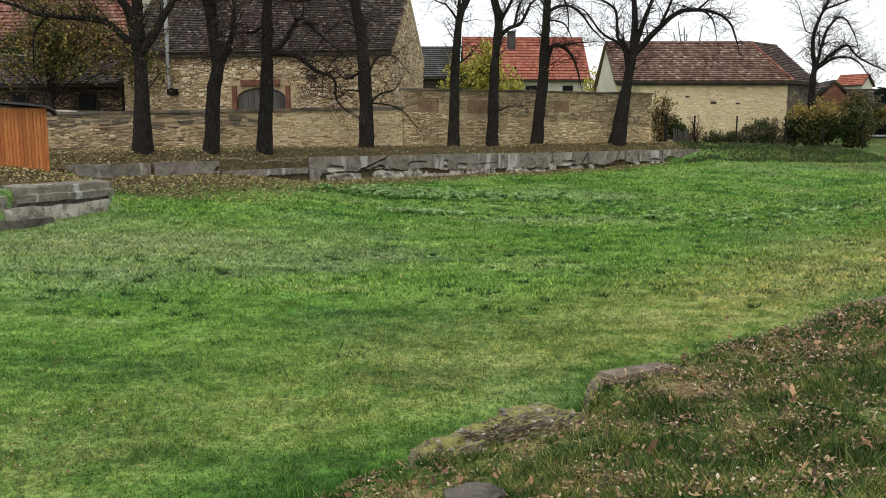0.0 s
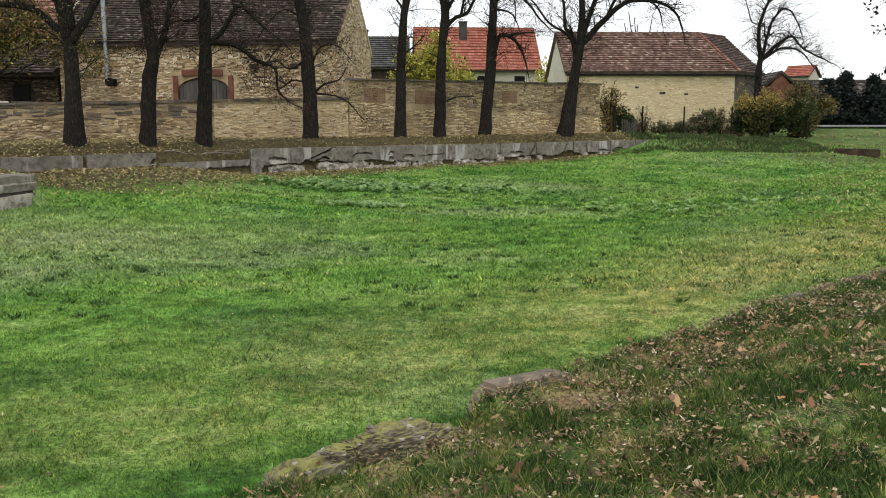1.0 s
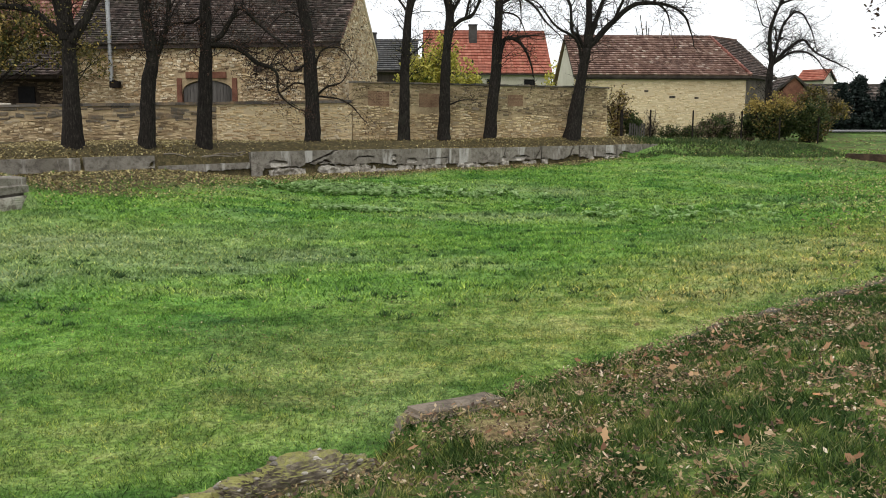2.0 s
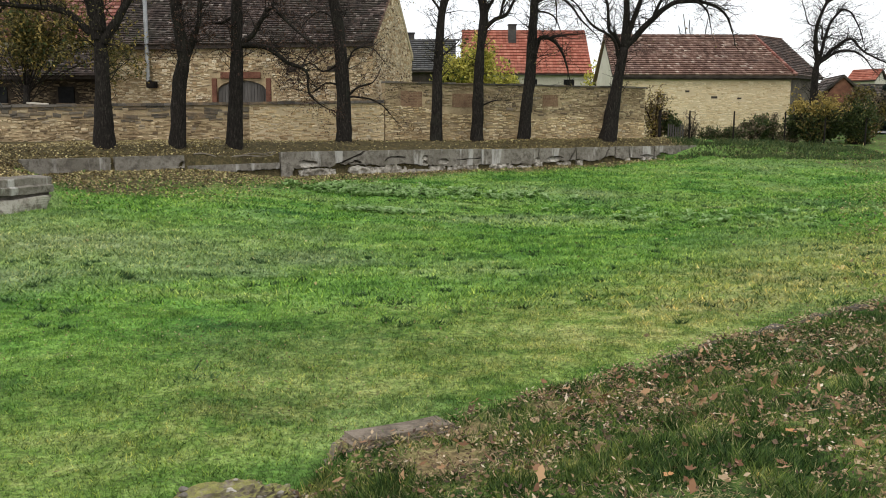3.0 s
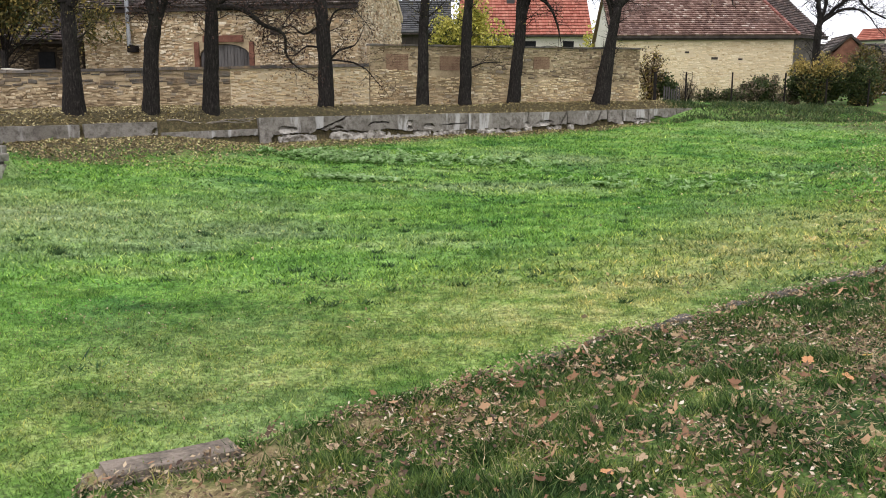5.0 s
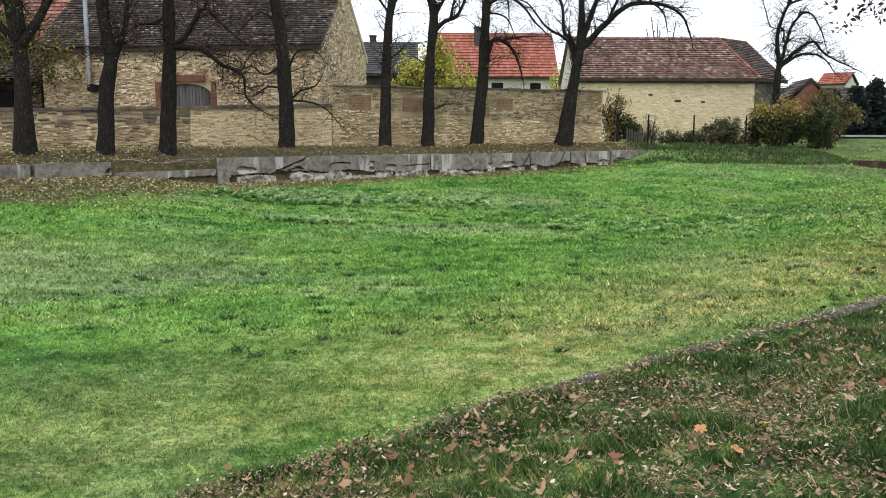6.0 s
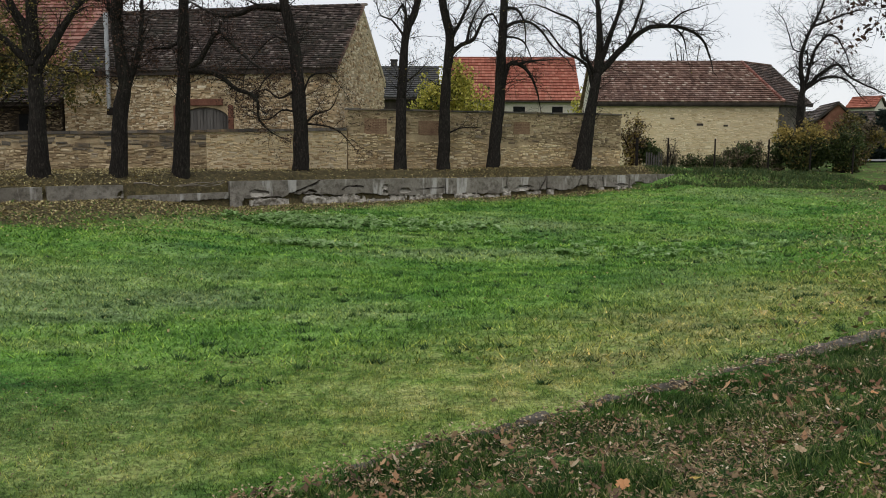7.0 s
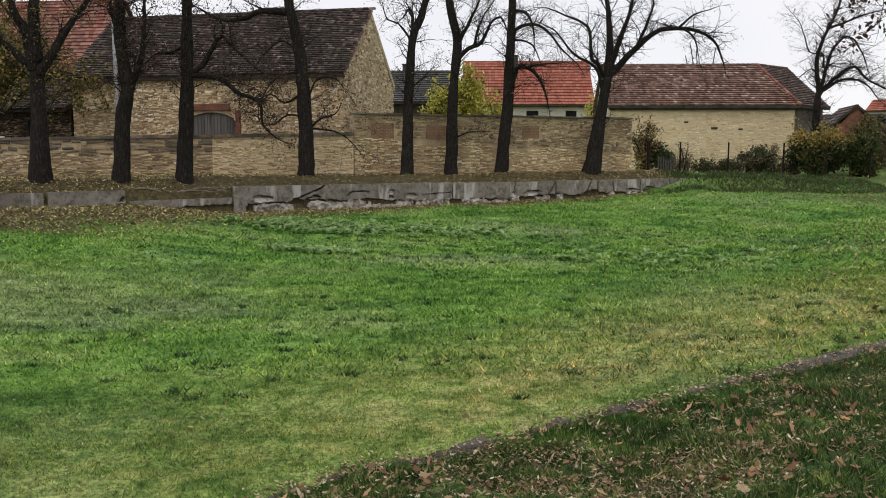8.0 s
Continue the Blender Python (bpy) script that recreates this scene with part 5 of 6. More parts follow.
TREES = [
    ((-11.5, 33.3), 0.44, [(-0.15, 0), (-0.1, 1.8), (-0.1, 3.4), (-0.12, 4.4)],
     [(0.24, [(-0.15, 3.9), (-0.4, 5.2), (-0.9, 6.2), (-1.4, 7.6)]), (0.26, [(-0.1, 4.2), (-0.1, 5.5), (0.05, 7.0), (0.1, 8.6)]), (0.2, [(0.0, 3.8), (0.6, 4.8), (1.3, 5.9), (1.9, 6.8)]),
      (0.14, [(-0.4, 4.1), (-1.3, 4.9), (-2.8, 5.05), (-3.6, 5.1), (-4.3, 5.4), (-5.6, 5.7)]), (0.06, [(-3.5, 5.1), (-4.0, 4.7), (-4.2, 4.0), (-4.2, 3.4)])],
     "large dark bare tree with spreading forked limbs"),
    ((-9.47, 35.1), 0.36, [(0, 0), (0.1, 1.4), (0.2, 2.6), (0.4, 3.3), (0.2, 5.1), (0.2, 6.8), (0.2, 8.6)],
     [(0.13, [(0.3, 4.0), (0.05, 5.3), (-0.25, 6.5), (-0.4, 7.6)]), (0.14, [(0.45, 3.2), (1.0, 4.6), (1.2, 5.7), (1.3, 7.2)])],
     "straight dark bare tree forking halfway up"),
    ((-7.58, 36.9), 0.38, [(-0.1, 0), (0, 1.6), (0.1, 3.3), (0.2, 6.6), (0.3, 8.6)],
     [(0.12, [(0.25, 4.2), (0.8, 4.5), (1.5, 5.5), (1.9, 5.4), (2.6, 4.7), (3.4, 4.1)]), (0.13, [(0.25, 4.15), (1.4, 4.0), (2.2, 3.4), (2.9, 3.1), (2.95, 2.2), (3.3, 1.8)]), (0.07, [(0.1, 5.3), (-0.4, 5.0), (-1.1, 5.0), (-1.6, 4.7)])],
     "straight dark bare tree with a drooping bent limb"),
    ((-3.67, 41.1), 0.42, [(0, 0), (0.02, 1.2), (0.0, 2.4), (-0.2, 5.4), (-0.6, 7.3), (-0.8, 9.2)],
     [(0.18, [(-0.5, 7.1), (-1.9, 7.2), (-2.7, 6.9), (-3.7, 6.9), (-4.6, 7.3)]), (0.06, [(0.2, 2.1), (0.7, 2.5), (1.4, 2.7), (1.7, 3.1)]), (0.05, [(0.2, 2.1), (1.2, 2.0), (1.8, 1.7), (2.3, 1.1)]), (0.06, [(-0.2, 3.6), (-0.9, 3.2), (-1.5, 3.6), (-2.4, 3.2)]), (0.05, [(-0.2, 4.6), (-1.2, 4.3), (-1.9, 3.4), (-2.0, 2.6)]), (0.05, [(0.1, 3.4), (0.6, 4.2), (1.3, 4.3), (1.9, 3.7)]), (0.05, [(-0.1, 2.6), (-0.8, 2.7), (-1.4, 2.3), (-2.1, 2.4)]), (0.045, [(-0.3, 5.5), (-1.0, 5.9), (-1.8, 5.3), (-2.4, 4.3), (-2.5, 3.4)])],
     "dark bare tree with a long high side limb and drooping twigs"),
    ((0.53, 44.3), 0.34, [(0, 0), (0.05, 2.0), (0.1, 3.9), (0.3, 6.4), (0.7, 7.4), (1.1, 8.8)],
     [(0.13, [(0.25, 6.2), (0.3, 7.3), (0.1, 7.8), (-0.1, 7.6)]), (0.06, [(0.15, 6.4), (-0.4, 7.1), (-0.9, 7.3), (-1.1, 8.0)]), (0.06, [(0.2, 4.1), (0.8, 4.6), (1.1, 4.9)])],
     "slim dark bare tree forking near its top"),
    ((2.69, 45.5), 0.36, [(-0.1, 0), (-0.05, 2.0), (0, 4.0), (0.2, 6.4), (-0.1, 7.8), (-0.4, 9.4)],
     [(0.12, [(0.25, 5.6), (0.7, 6.1), (1.4, 6.4), (1.8, 7.3), (2.3, 7.5), (2.6, 6.9)]), (0.11, [(0.2, 6.2), (0.6, 7.0), (1.2, 8.1), (1.5, 9.0)]), (0.08, [(1.0, 6.2), (1.3, 7.3), (1.8, 8.2)]), (0.05, [(0.1, 1.8), (0.8, 2.1), (1.6, 2.1)])],
     "dark bare tree with limbs arching to one side"),
    ((5.06, 46.7), 0.38, [(0, 0), (0.15, 1.6), (0.3, 3.2), (0.4, 5.5), (0.5, 8.3), (0.5, 9.6)],
     [(0.17, [(0.35, 3.6), (0.8, 5.2), (1.5, 5.1), (2.0, 4.5), (2.3, 3.7)]), (0.1, [(0.45, 6.9), (1.1, 7.3), (1.8, 7.3), (2.4, 6.9), (3.1, 6.1), (3.8, 5.5)]), (0.07, [(0.45, 6.3), (0.7, 6.6), (1.5, 6.4), (2.0, 5.5)]), (0.09, [(0.5, 8.0), (1.1, 7.9), (1.5, 7.3), (1.6, 6.3)]), (0.07, [(1.0, 5.2), (2.0, 5.4), (3.0, 5.5)])],
     "dark bare tree with a stout low fork and hanging limbs"),
    ((9.73, 48.5), 0.5, [(0.05, 0), (0.3, 1.5), (0.5, 3.0), (0.8, 4.9)],
     [(0.24, [(0.8, 4.7), (0.9, 6.9), (0.7, 8.6), (0.6, 10.2)]), (0.18, [(0.8, 5.0), (1.3, 6.5), (1.8, 8.0), (2.2, 9.6)]), (0.19, [(0.85, 4.9), (2.2, 6.3), (3.3, 7.2), (4.5, 7.4), (5.7, 7.2), (6.5, 6.7), (6.9, 5.9)]),
      (0.1, [(2.3, 6.4), (2.9, 8.0), (3.1, 9.4)]), (0.12, [(0.7, 4.8), (0.3, 5.6), (0.0, 5.8), (-0.1, 7.2), (-0.5, 7.7), (-1.4, 8.1), (-2.3, 8.5)]), (0.1, [(0.55, 4.3), (0.3, 5.2), (-0.2, 5.6), (-1.1, 6.1), (-1.9, 7.1), (-2.7, 7.5)]),
      (0.07, [(4.4, 7.4), (5.1, 8.0), (5.9, 8.2)]), (0.07, [(4.4, 7.4), (5.1, 6.9), (5.4, 5.9)])],
     "leaning dark bare tree with wide arching limbs"),
]
for i, (base, r, trunk, limbs, label) in enumerate(TREES):
    bare_tree(base, r * 0.88, trunk, limbs, 11 + i, label, 1.4 if i < 4 else 1.7, 2, 3600 if i < 4 else 500, M_LEAF_OLIVE if i in (0, 4, 5, 6, 7) else M_LEAF_DARK, -0.5 if i in (1, 2, 3, 6, 7) else 0.0)
bare_tree((24.9, 58.5), 0.35, [(0, 0), (0.05, 2.0), (0.0, 3.7), (0.1, 5.3)],
          [(0.16, [(0.1, 5.1), (-0.1, 7.3), (0.6, 9.2), (1.1, 10.4), (1.3, 11.8)]), (0.12, [(0.2, 5.3), (0.7, 7.3), (1.4, 8.4), (2.1, 8.5), (2.9, 7.6), (3.3, 6.8)]), (0.125, [(0.3, 5.3), (1.3, 6.2), (2.3, 6.7), (3.2, 5.9), (4.6, 5.3), (5.6, 4.9)]),
           (0.10, [(0.2, 5.1), (1.0, 5.7), (1.8, 5.9), (2.7, 5.6), (3.4, 4.7)]), (0.06, [(0.0, 6.1), (-0.4, 6.6), (-0.9, 6.2)]), (0.06, [(0.3, 6.6), (0.2, 7.5), (-0.5, 7.6), (-1.1, 9.2), (-1.6, 10.0)]), (0.08, [(0.6, 9.0), (2.2, 9.7), (4.0, 10.2)])],
          41, "old bare orchard tree with arching limbs beside the barn", 2.6, 2, 0, None, -0.4)

# a neighbouring tree on this bank, whose leafy branch hangs over the lawn
near_tree = bare_tree((16.2, 13.2), 0.3, [(0, 0), (0.1, 2.0), (0.0, 4.0), (0.1, 7.5)], [(0.1, [(0.0, 3.8), (-1.2, 4.6), (-2.4, 5.0)])], 55, "tree on the bank with withered brown leaves", 0.3, 1)
V, F, tips = [], [], []
rs = random.Random(91)
c = curve_through([(-2.4, 0.0, 5.2), (-3.6, 1.9, 5.0), (-4.7, 3.1, 4.5), (-6.0, 3.7, 4.0)], 0.16)
tube(V, F, c, [0.035 * (1 - 0.8 * i / len(c)) for i in range(len(c))], 6)
for p, q in zip(c[1:], c[:-1]):
    for k in range(3):
        twigs(V, F, rs, p, (p - q).normalized() * 0.6 + Vector((rs.uniform(-1, 1), rs.uniform(-1, 1), rs.uniform(-0.8, 0.7))), rs.uniform(0.4, 0.9), 0.009, 1, -0.6, tips)
part("branch", mesh_of("branch", V, F, M_BARK), M_BARK, near_tree)
part("withered_leaves", leaf_quads(rs, [tuple(p) for p, v in tips if rs.random() < 0.8], 0.05, 2600, 0.07, M_LEAF_DARK, "withered_leaves"), M_LEAF_DARK, near_tree, "dark brown hanging leaves")


# ---- shrubs, hedge and conifers ----
def shrub(name, label, category, base, size, mats, count, leaf, seed, stems=16, z=None, group="", bare=0.25, fork=0.0):
    """Many stems fanning from the ground, with clumps of leaves along their upper parts."""
    rs = random.Random(seed)
    z = gz(*base) if z is None else z
    t = thing(name, pose(base[0], base[1], z - 0.05), label, category, group)
    V, F, spots = [], [], []
    for i in range(stems):
        a, o = rs.uniform(0, 2 * math.pi), rs.uniform(0.1, 1.0) ** 0.6
        top = Vector((math.cos(a) * size[0] * o, math.sin(a) * size[1] * o, size[2] * (1.02 - 0.45 * o * o) * rs.uniform(0.75, 1.08)))
        mid = Vector((top.x * 0.35, top.y * 0.35, top.z * 0.55))
        if fork:
            mid = Vector((top.x * 0.5, top.y * 0.5, fork + max(0.3, top.z - fork) * 0.75))
            c = curve_through([(0, 0, fork * rs.uniform(0.7, 1.1)), mid, top, top + Vector((top.x * 0.12, top.y * 0.1, -rs.uniform(0.2, 1.6)))], 0.25)
        else:
            c = curve_through([(rs.uniform(-0.1, 0.1) * size[0], rs.uniform(-0.1, 0.1) * size[1], 0), mid, top], 0.25)
        tube(V, F, c, [0.03 * (1 - 0.7 * j / len(c)) * (0.9 if fork else max(0.5, size[2] / 3)) for j in range(len(c))], 4)
        tp = []
        for j in range(int(len(c) * bare), len(c)):
            if rs.random() < 0.45:
                twigs(V, F, rs, c[j], Vector((rs.uniform(-1, 1), rs.uniform(-1, 1), rs.uniform(-0.2, 0.9))), rs.uniform(0.2, 0.5) * size[2] * 0.35, 0.009, 1, 0, tp)
            spots.append(tuple(c[j]))
        spots += [tuple(p) for p, v in tp]
    if fork:
        TV, TF = [], []
        tube(TV, TF, [(0.1, 0, 0), (0, 0, fork * 0.5), (0.05, 0, fork * 1.15)], [0.24, 0.19, 0.15], 10)
        part("trunk", mesh_of("trunk", TV, TF, M_BARK, True), M_BARK, t)
    tagged(part("stem_mass", mesh_of("stem_mass", V, F, M_BARK), M_BARK, t), kind="stuff")
    for i, (m, share, *span) in enumerate(mats):
        lo, hi = span or (-1.0, 9.0)
        spots_ = [s_ for s_ in spots if lo * size[2] <= s_[2] <= hi * size[2]]
        sp = [s_ for s_ in spots_ if lattice_noise(np.array([s_[0]]), np.array([s_[2] + s_[1]]), 0.9, seed + i)[0] > 0.32] or spots_
        part("foliage", leaf_quads(rs, sp, leaf, int(count * share), leaf * 1.6, m, "foliage"), m, t)
    return t


shrub("shrub", "golden brown autumn shrub behind the wire fence", "shrub", (24.2, 56.3), (1.9, 1.3, 3.3), [(M_LEAF_GOLD, 0.26, 0.6, 2.0), (M_LEAF_OLIVE, 0.36), (M_LEAF_GREEN, 0.38, -1.0, 0.7)], 6000, 0.085, 61, 46, bare=0.12)
shrub("shrub", "dark green shrub behind the wire fence", "shrub", (27.0, 56.8), (1.4, 1.2, 3.0), [(M_LEAF_GREEN, 0.93), (M_LEAF_OLIVE, 0.07)], 6500, 0.085, 62, 40, bare=0.08)
shrub("shrub", "reddish brown dry shrub behind the wire fence", "shrub", (27.7, 57.2), (1.1, 1.1, 2.5), [(M_LEAF_GREEN, 0.6), (M_LEAF_OLIVE, 0.2), (M_LITTER, 0.2)], 4500, 0.09, 63, 28, bare=0.1)
shrub("shrub", "low dark bramble thicket along the fence", "shrub", (20.6, 55.8), (1.1, 0.9, 1.5), [(M_LEAF_GREEN, 0.7), (M_SHRUB_DRY, 0.3)], 5000, 0.09, 66, 30, bare=0.05)
shrub("shrub", "dark thicket behind the golden shrub", "shrub", (24.9, 57.6), (2.4, 1.0, 2.0), [(M_LEAF_GREEN, 1.0)], 9000, 0.11, 67, 40, bare=0.05)
shrub("shrub", "grey twiggy thicket behind the shrubs", "shrub", (29.9, 61.5), (2.0, 1.3, 3.4), [(M_LEAF_OLIVE, 0.6), (M_SHRUB_DRY, 0.4)], 7000, 0.10, 68, 40, bare=0.1)
shrub("shrub", "small orange-brown shrub at the end of the stone wall", "shrub", (13.3, 52.6), (0.9, 0.7, 2.9), [(M_LEAF_GOLD, 0.3), (M_SHRUB_DRY, 0.3), (M_LITTER, 0.4)], 3200, 0.075, 64, 24, bare=0.1)
shrub("shrub", "dark evergreen shrub among fence posts", "shrub", (14.3, 52.8), (0.8, 0.6, 1.5), [(M_LEAF_GREEN, 1.0)], 3600, 0.09, 65, 22, bare=0.05)
srs = random.Random(8)
for i in range(24):
    x = 14.9 + i * 0.36 + srs.uniform(-0.25, 0.25)
    w = srs.uniform(0.5, 0.95)
    dry = srs.random() < 0.42
    shrub("shrub", "tall dry brown stalks behind the wire fence" if dry else "low dark tangle of weeds behind the wire fence", "shrub", (x, 53.3 + 0.15 * i + srs.uniform(-0.5, 1.4)), (w, 0.5, srs.uniform(0.9, 1.9) if dry else srs.uniform(0.4, 0.9)),
          [(M_SHRUB_DRY, 0.85), (M_LEAF_GREEN, 0.15)] if dry else [(M_LEAF_GREEN, 0.7), (M_SHRUB_DRY, 0.3)], 350 if dry else 800, 0.06, 70 + i, 14, group="weeds along the fence", bare=0.3 if dry else 0.02)
shrub("tree", "yellow-green leafy tree behind the tall wall", "tree", (2.6, 62), (3.3, 2.0, 6.3), [(M_LEAF_YELLOW, 0.92), (M_LEAF_GREEN, 0.08)], 17000, 0.12, 81, 34, 1.9, "", 0.4)
shrub("tree", "small yellow tree beside the house", "tree", (13.6, 78), (1.0, 1.0, 6.6), [(M_LEAF_YELLOW, 1.0)], 1500, 0.14, 82, 14, 1.9, "", 0.4)
shrub("tree", "olive autumn tree with thinning leaves behind the low wall", "tree", (-20.8, 45.8), (5.6, 1.9, 8.2), [(M_LEAF_OLIVE, 0.70, 0.30, 2.0), (M_LEAF_GREEN, 0.18), (M_LEAF_GOLD, 0.12, 0.30, 0.75)], 13000, 0.095, 83, 46, 1.8, "", 0.35, 2.6)
shrub("tree", "far bare tree with reddish twigs over the barn roof", "tree", (25.5, 90), (3.6, 3.0, 12.2), [(M_LITTER, 1.0)], 500, 0.10, 84, 30, 1.5, "", 0.4)


def conifer(base, height, radius, seed):
    rs = random.Random(seed)
    t = thing("conifer", pose(base[0], base[1], gz(*base) - 0.1), "dark green dense conifer beside the road", "tree", "conifers by the road")
    V, F, spots = [], [], []
    tube(V, F, [(0, 0, 0), (0, 0, height * 0.5), (0, 0, height)], [0.2, 0.12, 0.02], 8)
    z = 0.3
    while z < height:
        k = 9
        r = radius * (1 - z / height) ** 0.95 * (0.85 + 0.25 * math.sin(z * 5.0)) + 0.1
        for j in range(k):
            a = rs.uniform(0, 2 * math.pi)
            L = r * rs.uniform(0.7, 1.1)
            c = [Vector((0, 0, z)), Vector((math.cos(a) * L * 0.5, math.sin(a) * L * 0.5, z + 0.1)), Vector((math.cos(a) * L, math.sin(a) * L, z - 0.28 * L))]
            tube(V, F, c, [0.03, 0.02, 0.008], 3)
            for q in range(4):
                spots.append(tuple(c[0].lerp(c[2], 0.35 + 0.2 * q)))
        z += 0.32
    part("trunk", mesh_of("trunk", V, F, M_BARK), M_BARK, t)
    part("needles", leaf_quads(rs, spots, 0.13, 13000, 0.16, M_LEAF_CONIFER, "needles", 0.4), M_LEAF_CONIFER, t)


for i, (x, y, h, r) in enumerate(((36.6, 72, 4.0, 2.9), (38.4, 72.6, 4.7, 3.1), (40.2, 71.4, 4.2, 3.0), (43.0, 72, 8.8, 3.4), (45.5, 74, 6.0, 3.0), (34.8, 72, 3.5, 2.5))):
    conifer((x, y), h, r, 120 + i)

# ---- wire fence ----
fence = thing("wire_fence", pose(0, 0, 0), "wire mesh fence on dark steel posts", "fence")
FP = [(13.2, 51.0), (15.05, 51.55), (18.1, 53.1), (21.7, 54.6), (24.4, 55.2), (27.2, 55.8)]
for i, (x, y) in enumerate(FP):
    bm = bmesh.new()
    z = gz(x, y)
    top = 3.66 if i < 4 else 3.3
    bmesh.ops.create_cone(bm, cap_ends=True, segments=10, radius1=0.05 if i else 0.085, radius2=0.045 if i else 0.08, depth=top - z + 0.3, matrix=pose(x, y, (top + z - 0.3) / 2))
    part("post", bm, M_POST, fence)
V, F = [], []
for (x0, y0), (x1, y1) in zip(FP[:-1], FP[1:]):
    for zz in (2.3, 2.7, 3.1, 3.45):
        tube(V, F, [(x0, y0, zz), ((x0 + x1) / 2, (y0 + y1) / 2, zz - 0.02), (x1, y1, zz)], [0.004] * 3, 3)
part("wire", mesh_of("wire", V, F, M_POST), M_POST, fence)
pal = thing("picket_stack", pose(13.9, 51.9, gz(13.9, 51.9)), "few grey weathered pickets leaning by the fence", "fence")
for i in range(7):
    part("picket", boxed((i * 0.14, 0, -0.1), (i * 0.14 + 0.08, 0.03, 0.75 + srs.uniform(-0.15, 0.2)), 0.006), M_WOOD_GREY, pal)

# ---- far road ----
rd = bmesh.new()
prev = None
for i in range(24):
    x = 31.5 + i * 4.0
    y = 66.5 + 0.012 * i * i
    z = 2.34
    a, b = rd.verts.new((x, y - 2.6, z - 0.03)), rd.verts.new((x, y + 2.4, z + 0.06))
    if prev:
        rd.faces.new((prev[0], a, b, prev[1]))
    prev = (a, b)
rme = bpy.data.meshes.new("road")
rd.to_mesh(rme)
rd.free()
rme.materials.append(M_ROAD)
tagged(new("road", rme), "pale asphalt village road behind the lawn", "road", kind="structure")

# roots over the gap in the retaining wall
roots = thing("exposed_roots", pose(0, 0, 0), "pale bare roots hanging over the wall gap", "roots")
rrs = random.Random(21)
M_ROOT = simple("bleached_root_bark", (0.17, 0.145, 0.115), (0.30, 0.265, 0.215), 4.0, 0.9, 0.2, 40.0, 0.4)
for j in range(7):
    V, F = [], []
    a0 = rrs.uniform(0.0, 0.35)
    pts = [(-8.85 + 2.85 * q, 34.42 + 2.95 * q, 1.60 - 0.32 * math.sin(math.pi * q) * (0.3 + 0.14 * j) + 0.09 * math.sin(11 * q + j * 1.7) + rrs.uniform(-0.03, 0.03)) for q in [a0 + (0.98 - a0) * k / 9 for k in range(10 if j < 4 else 6)]]
    c = curve_through(pts, 0.1)
    tube(V, F, c, [(0.034 if j < 2 else 0.02) * (1.1 - 0.6 * i / len(c)) for i in range(len(c))], 6)
    part("root", mesh_of("root", V, F, M_ROOT, True), M_ROOT, roots)


# ---- grass, weeds and fallen leaves ----
G = np.random.RandomState(7)


def scatter(x0, x1, y0, y1, per_m2, keep):
    n_ = int((x1 - x0) * (y1 - y0) * per_m2)
    x, y = G.uniform(x0, x1, n_), G.uniform(y0, y1, n_)
    k = keep(x, y)
    return x[k], y[k]


def blades(x, y, height, width, lean, name, label, clump=6.0):
    n_ = len(x)
    z = ground_height(x, y)
    a = G.uniform(0, 2 * np.pi, n_)
    h = height * G.uniform(0.5, 1.35, n_) * (0.45 + 1.1 * lattice_noise(x, y, clump, 61))
    w = width * G.uniform(0.6, 1.4, n_)
    b = G.uniform(0, 2 * np.pi, n_)
    ln = lean * G.uniform(0.2, 1.3, n_) * h
    p = np.stack([x, y, z - 0.01], 1)
    s_ = np.stack([np.cos(a) * w / 2, np.sin(a) * w / 2, np.zeros(n_)], 1)
    tip = np.stack([x + np.cos(b) * ln, y + np.sin(b) * ln, z + h], 1)
    return tagged(new(name, tri_mesh(name, np.stack([p - s_, p + s_, tip], 1).reshape(-1, 3), M_BLADE)), label, "grass", kind="stuff")


def is_bank(x, y):
    """The bank, but for the bare edging stones and the slab's top."""
    d, v = rim_distance(x, y)
    along, off = (x - 1.06) * 0.807 + (y - 5.58) * 0.590, (y - 5.58) * 0.807 - (x - 1.06) * 0.590
    slab = (along > 0.05) & (along < 0.7) & (np.abs(off - 0.04) < 0.10)
    return (d > -0.15) & ~slab & ~((x > 2.9) & (np.abs(d) < 0.09))


def tufted(x, y):
    """Where clumps of longer grass stand on the bank, 0 to 1."""
    return smooth((lattice_noise(x, y, 1.6, 13) * 0.3 + lattice_noise(x, y, 4.2, 14) * 0.4 + lattice_noise(x, y, 9.0, 15) * 0.3 - 0.445 + 0.012 * np.clip(x - 2.5, 0, 5)) / 0.12)


def is_lawn(x, y):
    d, v = rim_distance(x, y)
    return (d < -0.05) & (litter_amount(x, y) < G.uniform(0.25, 0.9, len(x)))


def in_view(x, y):
    """The wedge of ground that the walk looks over."""
    return (x > -0.56 * y - 1.5) & (x < 0.62 * y + 5.5)


